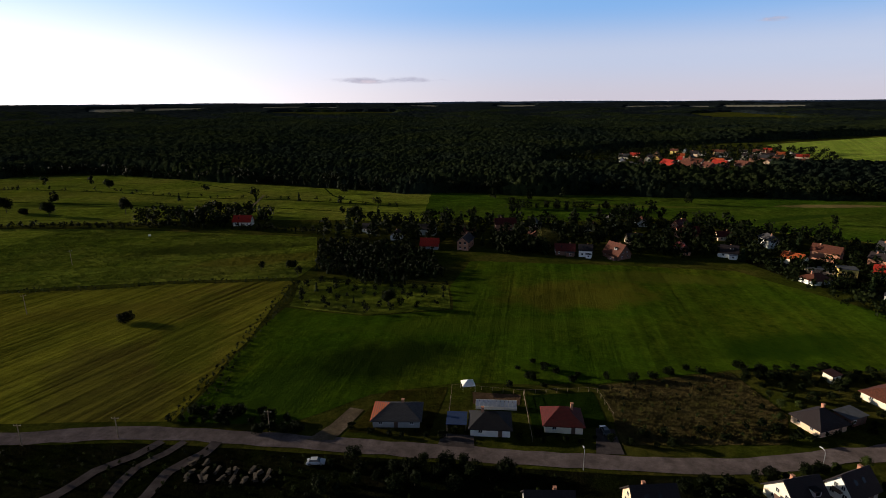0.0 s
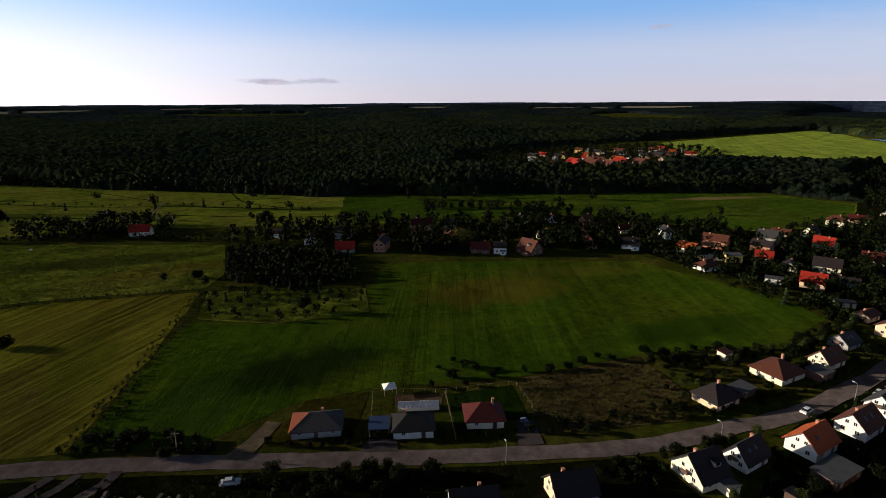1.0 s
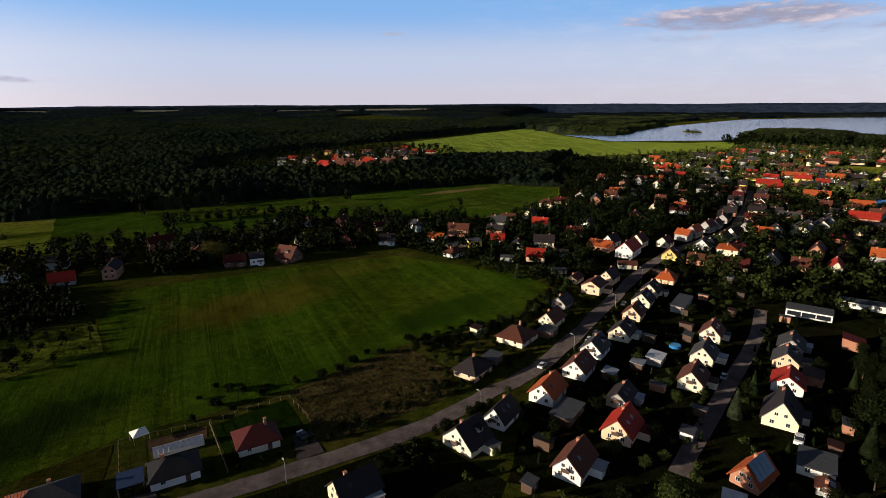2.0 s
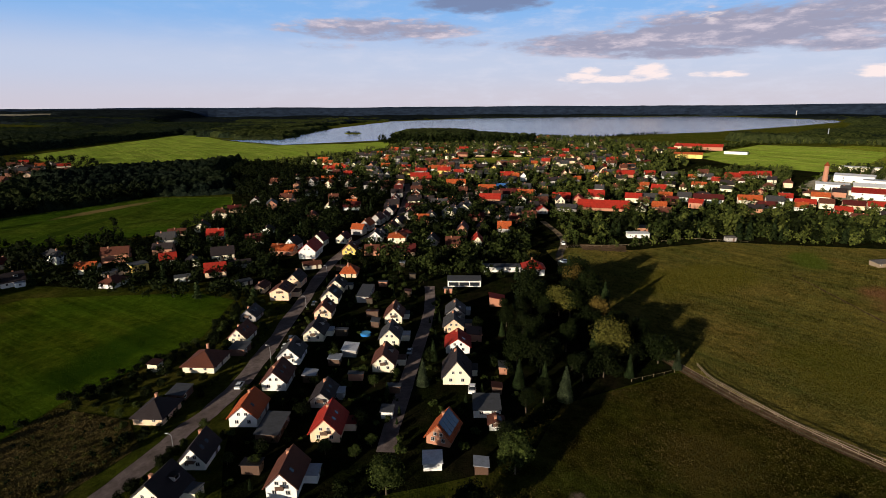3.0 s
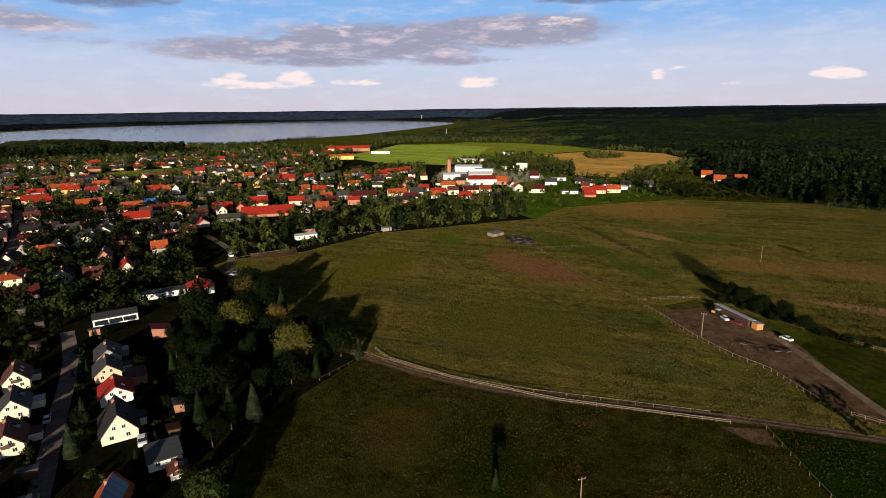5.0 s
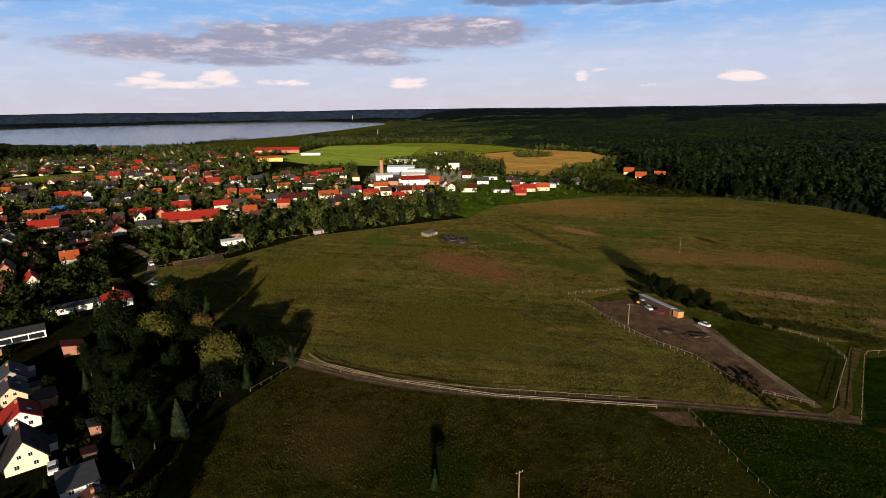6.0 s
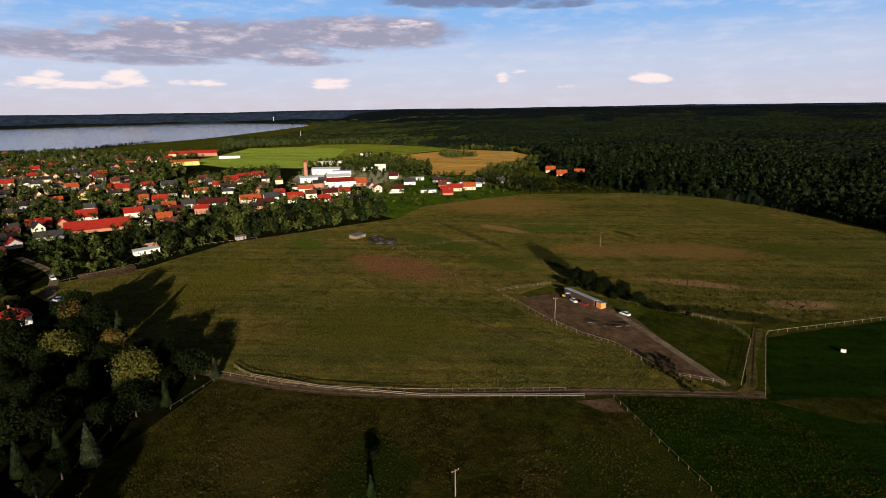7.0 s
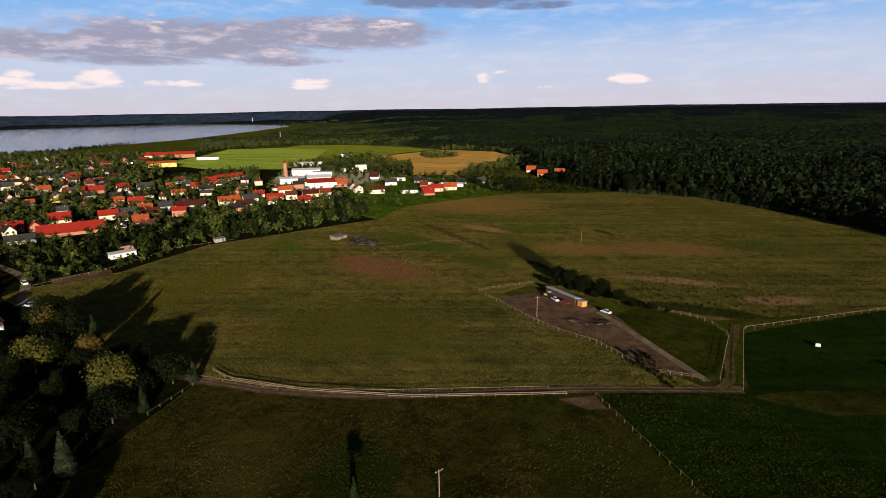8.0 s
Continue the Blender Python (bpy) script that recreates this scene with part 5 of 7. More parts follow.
FAR_WALLS = [M_WHITE, M_CREAM, M_CREAM, M_PEACH, M_GREY, M_GREY, M_GREY, M_BRICK, M_BRICK, M_BRICK]
FAR_ROOFS = [M_R_RED, M_R_ORANGE, M_R_BROWN, M_R_DARK, M_R_MAROON, M_R_BROWN, M_R_BROWN, M_R_BROWN, M_R_DARK, M_R_DARK, M_R_GREY, M_R_MAROON]
WALL_WORD = {M_WHITE: "white", M_CREAM: "cream", M_PEACH: "peach", M_YELLOW: "yellow", M_GREY: "grey", M_BRICK: "brick"}
ROOF_WORD = {M_R_RED: "red", M_R_ORANGE: "orange", M_R_BROWN: "brown", M_R_DARK: "dark", M_R_GREY: "grey", M_R_MAROON: "maroon", M_R_BLUE: "bright blue"}


def far_houses(poly, n, apart, seed, turns, group, tall=0.2):
    rng = random.Random(seed)
    for x, y in scatter(poly, n, apart, seed, 8.0, 9.0):
        wall, roof = rng.choice(FAR_WALLS), rng.choice(FAR_ROOFS)
        Lx, W = rng.choice((8.0, 10.0, 13.0)), rng.choice((6.2, 7.4))
        eave = 4.7 if rng.random() < tall else rng.choice((2.3, 2.8))
        turn = rng.choice(turns) + rng.uniform(-6, 6)
        house(x, y, turn, Lx, W, eave, rng.choice((2.5, 3.0, 3.5)), wall, roof, "%s village house with a %s tiled roof" % (WALL_WORD[wall], ROOF_WORD[roof]), rng.choice(("gable", "gable", "gable", "hip")), 0, group)
        TAKEN.append((x, y, 6.5))


def house_stuff(name, label, poly, n, apart, seed, turns, tall=0.2, small=1.0):
    """Distant houses, too small to tell apart, as one mesh: bodies, tiled roofs, chimneys and windows."""
    rng = random.Random(seed)
    mats = [M_WHITE, M_CREAM, M_PEACH, M_YELLOW, M_GREY, M_BRICK, M_R_RED, M_R_ORANGE, M_R_BROWN, M_R_DARK, M_R_GREY, M_GLASS]
    V, F, I, UV = [], [], [], []

    def add(me_key, T, index):
        me = me_key
        o = len(V)
        V.extend(tuple(T @ v.co) for v in me.vertices)
        layer = me.uv_layers.active
        for p in me.polygons:
            F.append(tuple(o + v for v in p.vertices))
            I.append(index)
            UV.extend([tuple(layer.data[k].uv) for k in p.loop_indices] if layer else [(0, 0)] * p.loop_total)

    for x, y in scatter(poly, n, apart, seed, 8.0, 9.0):
        wall, roof = rng.choice((0, 1, 1, 2, 3, 4, 4, 5)), 6 + rng.choice((0, 1, 2, 2, 2, 3, 3, 3, 4, 4))
        Lx, W, eave, rise = rng.choice((8.0, 11.0, 15.0)) * small, 7.4 * small, 5.0 if rng.random() < tall else rng.choice((2.3, 2.9)), rng.choice((3.0, 3.8))
        T = pose(x, y, 0, 0, 0, rng.choice(turns) + rng.uniform(-8, 8))
        add(gable_wall(Lx, W, eave, rise, mats[wall]), T, wall)
        add(gable_roof(Lx, W, eave, rise, mats[roof]), T, roof)
        add(CHIMNEY_ME, T @ pose(Lx * 0.2, 0.4, eave + rise * 0.9), 5)
        for k in (-1, 1):
            for z in ((1.6, 4.2) if eave > 5 else (1.6,)):
                add(WIN_PANE, T @ pose(-Lx / 2, k * W * 0.22, z, 0, 0, -90), 11)
                add(WIN_PANE, T @ pose(k * Lx * 0.25, -W / 2, z), 11)
        TAKEN.append((x, y, 6.0))
    tagged(new(name, mesh_data(name, V, F, mats, UV, I)), label, "houses", kind="stuff")


# landmark buildings of the far village
LONG_WORD = {"gable": "tiled", "hip": "hipped tiled", "flat": "flat"}


def village_house(x, y, turn, Lx, W, eave, rise, wall, roof, style="gable", detail=0, group="village houses", name="house", kind_word="house"):
    """A house at its middle, in plan units, described by its own colours."""
    label = "%s %s with a %s %s roof among trees" % (WALL_WORD[wall], kind_word, ROOF_WORD.get(roof, "pale metal" if roof is M_SHEET else "dark felt"), LONG_WORD[style])
    if kind_word == "house":
        Lx, W, eave, rise = 0.86 * Lx, 0.86 * W, 0.88 * eave, 0.9 * rise
    if -x * math.sin(radians(turn)) + y * math.cos(radians(turn)) < 0:
        turn += 180     # turned so that the windowed side faces the camera
    TAKEN.append((x * U, y * U, 0.5 * max(Lx, W)))
    return house(x * U, y * U, turn, Lx, W, eave, rise, wall, roof, label, style, detail, group, name, category="factory" if kind_word == "hall" else "house")


# the red-roofed farm at the meadow, long roofs side by side
for x, y, turn, L_, W_, e_, r_, wall in ((385, 52, 97, 44, 15, 2.8, 5.5, M_BRICK), (413, 61, 97, 15, 12, 6.5, 5.0, M_CREAM), (411, 86, 99, 17, 12, 3.0, 4.6, M_BRICK), (408, 73, 7, 14, 10, 3.0, 4.2, M_BRICK)):
    village_house(x, y, turn, L_, W_, e_, r_, wall, M_R_RED, group="red-roofed farm")
village_house(371, 74, 97, 18, 11, 3.0, 3.0, M_GREY, M_R_GREY, group="red-roofed farm")
# the row of houses along the meadow street
for x, y, L_, wall, roof, e_ in ((424, 36, 15, M_CREAM, M_R_RED, 4.6), (428, 25, 14, M_GREY, M_R_GREY, 4.4), (443, 15, 12, M_BRICK, M_R_ORANGE, 3.6), (400, 17, 12, M_BRICK, M_R_ORANGE, 3.0), (416, 28, 9, M_WHITE, M_R_BROWN, 3.0),
                                (443, 2, 12, M_WHITE, M_R_GREY, 4.4), (441, -14, 26, M_WHITE, M_R_MAROON, 4.0), (446, -41, 20, M_CREAM, M_R_ORANGE, 4.2), (444, -56, 14, M_WHITE, M_R_GREY, 5.0)):
    village_house(x, y, 94, L_, 10, e_, 3.8, wall, roof, group="houses along the meadow street")
for x, y, L_, wall, roof, e_ in ((447, -75, 16, M_PEACH, M_R_RED, 3.6), (446, -87, 11, M_CREAM, M_R_BROWN, 5.0), (449, -103, 16, M_PEACH, M_R_MAROON, 4.0), (448, -115, 12, M_CREAM, M_R_RED, 4.2), (423, -92, 12, M_CREAM, M_R_RED, 3.4),
                                (414, -114, 12, M_WHITE, M_R_DARK, 3.2), (399, -95, 10, M_WHITE, M_R_BROWN, 3.0), (400, -82, 10, M_PEACH, M_R_RED, 3.0), (470, -66, 12, M_WHITE, M_R_RED, 3.6), (431, -70, 10, M_WHITE, M_R_ORANGE, 3.4)):
    village_house(x, y, 86, L_, 9.5, e_, 3.4, wall, roof, group="houses along the meadow street")
for x, y, L_, wall, roof, e_ in ((438, -156, 17, M_CREAM, M_R_MAROON, 4.8), (425, -180, 18, M_WHITE, M_FLATROOF, 3.4), (418, -192, 10, M_CREAM, M_R_RED, 3.4), (422, -204, 13, M_PEACH, M_R_RED, 3.8), (423, -217, 14, M_PEACH, M_R_ORANGE, 4.0),
                                (437, -231, 14, M_WHITE, M_SHEET, 3.4), (480, -185, 14, M_WHITE, M_R_GREY, 4.0), (506, -203, 18, M_WHITE, M_SHEET, 3.4), (451, -243, 11, M_GREY, M_R_DARK, 3.0), (446, -262, 10, M_GREY, M_R_GREY, 3.0)):
    village_house(x, y, 70, L_, 10, e_, 0 if roof in (M_SHEET, M_FLATROOF) else 3.8, wall, roof, "flat" if roof in (M_SHEET, M_FLATROOF) else "gable", group="houses along the meadow street")
# the factory and the buildings above it
for x, y, turn, L_, W_, e_, r_, wall, roof, st in ((505, -127, 78, 30, 22, 5.5, 3.0, M_WHITE, M_R_RED, "gable"), (546, -109, 80, 26, 16, 5.5, 1.4, M_WHITE, M_SHEET, "gable"), (609, -138, 72, 34, 18, 6.5, 1.6, M_WHITE, M_SHEET, "gable"),
                                                   (572, -146, 70, 22, 14, 7.0, 0, M_WHITE, M_SHEET, "flat"), (545, -135, 78, 26, 16, 5.0, 2.4, M_CREAM, M_SHEET, "gable"), (703, -163, 70, 40, 14, 5.5, 0, M_CREAM, M_SHEET, "flat")):
    village_house(x, y, turn, L_, W_, e_, r_, wall, roof, st, group="factory buildings", name="factory_hall", kind_word="hall")
for x, y, turn, L_, W_, e_, r_, wall, roof, st in ((495, -143, 60, 14, 11, 4.5, 5.0, M_BRICK, M_R_ORANGE, "gable"), (600, -197, 72, 16, 12, 11.0, 0, M_CREAM, M_FLATROOF, "flat"), (618, -186, 72, 20, 10, 5.0, 0, M_CREAM, M_FLATROOF, "flat"), (808, -244, 70, 20, 12, 6.0, 0, M_WHITE, M_FLATROOF, "flat"),
                                                   (531, -188, 60, 12, 10, 3.6, 4.0, M_WHITE, M_R_MAROON, "gable"), (893, -60, 75, 40, 12, 5.0, 0, M_WHITE, M_FLATROOF, "flat"), (806, 2, 88, 46, 14, 7.0, 3.0, M_YELLOW, M_R_ORANGE, "gable"), (960, -12, 85, 90, 14, 7.0, 5.0, M_BRICK, M_R_RED, "gable"),
                                                   (940, 18, 0, 20, 14, 9.0, 6.0, M_PEACH, M_R_RED, "hip")):
    village_house(x, y, turn, L_, W_, e_, r_, wall, roof, st)
# scattered houses on the slope behind
for x, y, L_, wall, roof in ((586, -38, 17, M_BRICK, M_R_RED), (601, -51, 18, M_CREAM, M_R_RED), (611, -66, 16, M_CREAM, M_R_RED), (710, 88, 16, M_PEACH, M_R_RED), (752, 57, 12, M_WHITE, M_R_DARK), (688, 47, 14, M_WHITE, M_R_MAROON),
                             (575, 17, 18, M_WHITE, M_R_GREY), (578, 35, 13, M_WHITE, M_R_RED), (572, 58, 24, M_BRICK, M_R_RED), (607, -13, 12, M_WHITE, M_R_BROWN), (911, 25, 18, M_PEACH, M_R_RED)):
    village_house(x, y, 90 + (x * 7) % 16, L_, 11, 4.0, 4.4, wall, roof, detail=0)
# roofs between the two roads of the village
for x, y, turn, L_, wall, roof in ((428, 151, 112, 18, M_PEACH, M_R_ORANGE), (384, 133, 105, 20, M_BRICK, M_R_RED), (412, 128, 105, 16, M_CREAM, M_R_MAROON), (413, 114, 105, 16, M_BRICK, M_R_ORANGE), (484, 240, 118, 24, M_PEACH, M_R_RED),
                                   (451, 188, 112, 22, M_CREAM, M_R_ORANGE), (553, 252, 118, 26, M_WHITE, M_R_ORANGE), (466, 226, 118, 16, M_PEACH, M_R_RED), (340, 137, 28, 13, M_CREAM, M_R_DARK), (330, 139, 28, 13, M_GREY, M_R_DARK), (320, 139, 28, 13, M_CREAM, M_R_GREY),
                                   (352, 138, 28, 13, M_GREY, M_R_DARK), (305, 144, 28, 13, M_CREAM, M_R_DARK)):
    village_house(x, y, turn, L_, 10, 4.0, 4.2, wall, roof)
village_house(446, 144, 112, 15, 10, 3.6, 3.4, M_GREY, M_R_BLUE)
# houses behind the crop field's far corner
for x, y, turn, L_, W_, e_, r_, wall, roof, st in ((142, 209, 15, 12, 9.0, 2.6, 2.8, M_WHITE, M_R_BROWN, "hip"), (160, 218, -20, 9, 7.5, 4.4, 0, M_YELLOW, M_FLATROOF, "flat"), (152, 222, -20, 13, 7.0, 2.6, 0, M_PEACH, M_FLATROOF, "flat"), (173, 215, -40, 9, 8.0, 3.4, 3.2, M_WHITE, M_R_RED, "gable"),
                                                   (176, 203, 50, 9, 7.5, 2.6, 2.6, M_CREAM, M_R_DARK, "gable"), (189, 198, -44, 13, 9.0, 3.8, 3.8, M_CREAM, M_R_DARK, "gable"), (168, 181, -46, 11, 8.0, 3.4, 3.8, M_PEACH, M_R_RED, "gable"), (157, 188, -40, 8, 6.0, 2.6, 0, M_WHITE, M_FLATROOF, "flat")):
    village_house(x, y, turn, L_, W_, e_, r_, wall, roof, st, 1, "houses behind the crop field")
for x, y, turn, L_, W_, e_, r_, wall, roof, st in ((182, 181, -44, 12, 7.0, 2.6, 1.6, M_GREY, M_R_DARK, "gable"), (218, 180, 10, 10, 8.0, 3.6, 4.0, M_WHITE, M_R_DARK, "gable"), (193, 150, -44, 10, 6.5, 2.6, 1.4, M_CREAM, M_R_BROWN, "gable"), (229, 172, 15, 10, 8.5, 4.0, 4.2, M_CREAM, M_R_MAROON, "gable"),
                                                   (163, 161, -30, 8, 5.0, 2.2, 0, M_CREAM, M_FLATROOF, "flat"), (160, 149, 20, 9, 6.0, 2.6, 1.6, M_PEACH, M_R_BROWN, "gable"), (171, 141, 20, 11, 7.5, 3.6, 3.6, M_PEACH, M_R_DARK, "gable")):
    village_house(x, y, turn, L_, W_, e_, r_, wall, roof, st, 1, "houses behind the crop field")
# close rows of old houses on both sides of the village street
rng_v = random.Random(19)
street = smooth_line(ROAD, 4.0)
gap = {-1: 0.0, 1: 0.0}
for (xa, ya), (xb, yb) in zip(street, street[1:]):
    if xa < 236 * U:
        continue
    step, along = math.dist((xa, ya), (xb, yb)), math.atan2(yb - ya, xb - xa)
    for side in (-1, 1):
        gap[side] -= step
        L_ = rng_v.choice((9.0, 10.0, 12.0))
        px, py = xa - side * math.sin(along) * 8.6, ya + side * math.cos(along) * 8.6
        if gap[side] > 0 or any((px - q[0]) ** 2 + (py - q[1]) ** 2 < (q[2] + 4.5) ** 2 for q in TAKEN):
            continue
        gap[side] = L_ + rng_v.choice((0.5, 4.0, 9.0))
        village_house(px / U, py / U, math.degrees(along) + rng_v.choice((0, 0, 90)) + rng_v.uniform(-4, 4), L_, 8.0, rng_v.choice((3.0, 3.4, 4.6)), rng_v.uniform(2.8, 3.8), rng_v.choice((M_GREY, M_GREY, M_BRICK, M_GREY, M_CREAM, M_BRICK)), rng_v.choice((M_R_DARK, M_R_BROWN, M_R_MAROON, M_R_ORANGE, M_R_DARK)), group="old houses along the street")

for x, y in ((452, -342), (450, -362), (489, -355)):
    near_house(x, y, 55, 13.0, 10.0, 4.0, 5.6, M_PEACH, M_R_ORANGE, "peach house with an orange roof at the forest edge", detail=1)
near_house(122, 249, -20, 11.0, 9.0, 3.4, 4.0, M_WHITE, M_R_DARK, "white house with a dark roof at the field corner", detail=1)
near_house(-20, 292, -10, 12.0, 9.0, 5.0, 3.0, M_WHITE, M_R_DARK, "white house behind the conifers", detail=1)
near_house(-52, 298, -10, 9.0, 7.0, 3.6, 3.0, M_WHITE, M_R_DARK, "small white house behind the conifers", detail=1)
near_house(120, 296, 40, 13.0, 10.0, 4.0, 5.0, M_BRICK, M_R_MAROON, "brick house with a tall dark red roof", detail=1)


def tower(x, y, h, w, mat, cap, label, category):
    ob = thing("tower", label, category, pose(x * U, y * U, 0, 0, 0, 20))
    part("shaft", tubes_mesh("shaft", [((0, 0, -0.5), (0, 0, h), w, 0.8 * w)], mat, 10), ob)
    part("cap", tubes_mesh("cap", [((0, 0, h), (0, 0, h + 1.6 * w), 1.1 * w, 0.1 * w)], cap, 10), ob)


tower(596, -113, 17.0, 2.6, M_BRICK, M_R_ORANGE, "slim brick chimney tower with an orange cap", "tower")
tower(3480, -500, 34.0, 3.2, M_GREY, M_SHEET, "distant white tower beyond the lake", "tower")
tower(1400, -262, 20.0, 1.3, M_TIN, M_TIN, "pale water tower above the woods", "tower")

for x, y, turn, L_ in ((190, 566, -78, 22), (198, 552, -50, 16), (218, 574, -85, 18), (238, 592, -60, 20), (258, 578, -80, 16), (276, 598, -56, 18), (300, 590, -80, 16), (226, 606, -72, 18), (250, 612, -80, 16)):
    near_house(x, y, turn, L_, 11.0, 5.2, 4.6, M_SHADED_BRICK if L_ < 22 else M_PEACH, M_R_RED if L_ % 4 else M_R_BROWN, "long apartment house with a red tiled roof in the woods", detail=0, group="houses of the farther village")
for x, y, r_ in ((694, 262, 26), (722, 210, 28), (668, 222, 26)):
    TAKEN.append((x * U, y * U, r_))
sheet("village_meadow", plan((640, 200), (690, 280), (720, 262), (765, 178), (740, 168), (690, 190)), 0.08, M_PASTURE, "green meadow between the far village houses", "meadow", 3, 10)
far_houses(plan((168, 178), (205, 174), (290, 200), (320, 300), (215, 258), (150, 240), (140, 226)), 14, 15, 5, (125, 35, 130), "houses behind the crop field")
far_houses(plan((215, 140), (290, 160), (440, 215), (440, 110), (390, 80), (300, 85), (240, 100)), 40, 14, 6, (112, 112, 22), "village houses")
far_houses(plan((290, 185), (430, 240), (480, 330), (420, 380), (330, 300)), 26, 17, 7, (112, 112, 22), "village houses")
far_houses(plan((360, 70), (430, 100), (560, 40), (600, -60), (500, -160), (440, -160), (395, -60)), 36, 14, 9, (84, 90, 84, -6), "houses along the meadow")
far_houses(plan((400, -160), (500, -160), (480, -250), (390, -235)), 6, 14, 10, (65, 70, -20), "houses along the meadow")
far_houses(plan((-60, 262), (40, 254), (150, 240), (190, 262), (110, 320), (-40, 300)), 16, 17, 12, (0, 80), "houses behind the crop field")
house_stuff("far_village_houses", "far village houses with red and brown roofs among trees", plan((440, 100), (440, 300), (560, 440), (760, 440), (900, 250), (800, 60), (560, 40)), 200, 15, 8, (112, 105, 98, 22))
house_stuff("lakeside_houses", "scattered pale houses towards the lake", plan((760, 430), (900, 480), (1180, 330), (1180, 230), (980, -10), (830, 40), (900, 250)), 60, 25, 14, (110, 100, 95, 22))
house_stuff("distant_village_houses", "distant village with red roofs at the forest edge", plan((180, 590), (300, 560), (420, 640), (440, 760), (300, 780), (200, 700)), 50, 22, 13, (140, 150, 60))

sheet("island", plan((1210, 800), (1225, 770), (1270, 800), (1300, 850), (1280, 862), (1240, 830)), 0.25, M_PASTURE, "low reedy island in the lake", "island", 3, 15)
# woods and garden trees
NEARWOOD = plan((112, 30), (128, 26), (150, 2), (164, 8), (198, 34), (212, 42), (196, 50), (180, 56), (160, 54), (146, 44), (130, 38))
rng_t = random.Random(21)
for x, y in scatter(NEARWOOD, 50, 7.2, 31, 3.0):
    kind = rng_t.choice(("round", "tall", "round", "spread", "fir", "gold" if rng_t.random() < 0.12 else "tall", "olive" if rng_t.random() < 0.3 else "round"))
    tree(kind, x / U, y / U, rng_t.uniform(6.0, 12.0) * (1.35 if x > 176 * U else 0.9), rng_t.uniform(0, 360), "trees of the small wood")
tree("pale", 151.5, 17, 12.5, 20, "trees of the small wood")
tree("pale", 178, 37, 11.5, 70, "trees of the small wood")
tree("spruce", 123.7, 23.7, 11.0, 0, "trees of the small wood")
tree("round", 101, 31, 7.0, 40, "trees of the small wood")
tree("olive", 78, 47, 9.0, 40, "trees of the small wood")
NEARGARDENS = plan((40, 70), (70, 45), (95, 30), (118, 30), (165, 62), (200, 88), (215, 120), (215, 145), (155, 122), (100, 100), (60, 92))
for x, y in scatter(NEARGARDENS, 110, 5.0, 32, 2.0, 4.5):
    kind = rng_t.choice(("bush", "lit_bush", "lit_bush", "spread", "fir", "olive"))
    tree(kind, x / U, y / U, rng_t.uniform(1.2, 2.4) if kind.endswith("bush") else rng_t.uniform(2.6, 4.6), rng_t.uniform(0, 360))
for x, y in scatter(plan((70, 106), (100, 112), (150, 130), (150, 146), (118, 132), (74, 130)), 45, 5.0, 33, 2.0, 4.5):
    kind = rng_t.choice(("bush", "lit_bush", "spread", "olive"))
    tree(kind, x / U, y / U, rng_t.uniform(1.2, 2.4) if kind.endswith("bush") else rng_t.uniform(2.5, 4.2), rng_t.uniform(0, 360))

for x, y in scatter(NEARGARDENS, 90, 4.0, 35, 0.8, 4.2):
    kind = rng_t.choice(("bush", "lit_bush", "fir", "lit_bush"))
    tree(kind, x / U, y / U, rng_t.uniform(0.9, 1.8) if kind.endswith("bush") else rng_t.uniform(1.8, 3.2), rng_t.uniform(0, 360))


for x, y, r_ in ((308.5, 23, 6), (324, 20, 7), (318, -22, 4), (300, 30, 4), (301, 18, 6), (296, 22, 5)):
    TAKEN.append((x * U, y * U, r_))


def grove(name, label, poly, n, apart, h0, h1, seed, cards=90, size=0.085, conifers=0.1, mats=None, keep=4.0):
    rng = random.Random(seed)
    pl = [(x, y, rng.uniform(h0, h1)) for x, y in scatter(poly, n, apart, seed, keep, 5.0)]
    if pl:
        tree_stuff(name, label, pl, mats or [M_NEEDLE, M_LEAF, M_LEAF], cards, size, conifers, seed)


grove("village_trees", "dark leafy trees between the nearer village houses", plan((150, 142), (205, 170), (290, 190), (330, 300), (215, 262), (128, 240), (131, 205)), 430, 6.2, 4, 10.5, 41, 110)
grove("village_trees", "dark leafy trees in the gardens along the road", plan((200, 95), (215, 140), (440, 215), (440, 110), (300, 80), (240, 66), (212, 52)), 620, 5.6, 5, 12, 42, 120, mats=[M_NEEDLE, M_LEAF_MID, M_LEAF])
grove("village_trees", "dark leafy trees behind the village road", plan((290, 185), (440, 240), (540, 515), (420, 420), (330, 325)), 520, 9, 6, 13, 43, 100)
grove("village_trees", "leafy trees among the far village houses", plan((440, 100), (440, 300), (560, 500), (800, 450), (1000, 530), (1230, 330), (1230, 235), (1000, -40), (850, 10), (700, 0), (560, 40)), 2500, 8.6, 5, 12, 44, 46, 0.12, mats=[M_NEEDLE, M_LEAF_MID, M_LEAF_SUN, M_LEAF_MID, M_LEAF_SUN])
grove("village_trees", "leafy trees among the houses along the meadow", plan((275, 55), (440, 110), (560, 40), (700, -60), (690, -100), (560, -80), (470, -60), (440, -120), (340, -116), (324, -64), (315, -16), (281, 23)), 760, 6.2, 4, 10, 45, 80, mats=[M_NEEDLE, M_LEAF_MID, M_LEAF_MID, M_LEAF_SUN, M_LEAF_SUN])
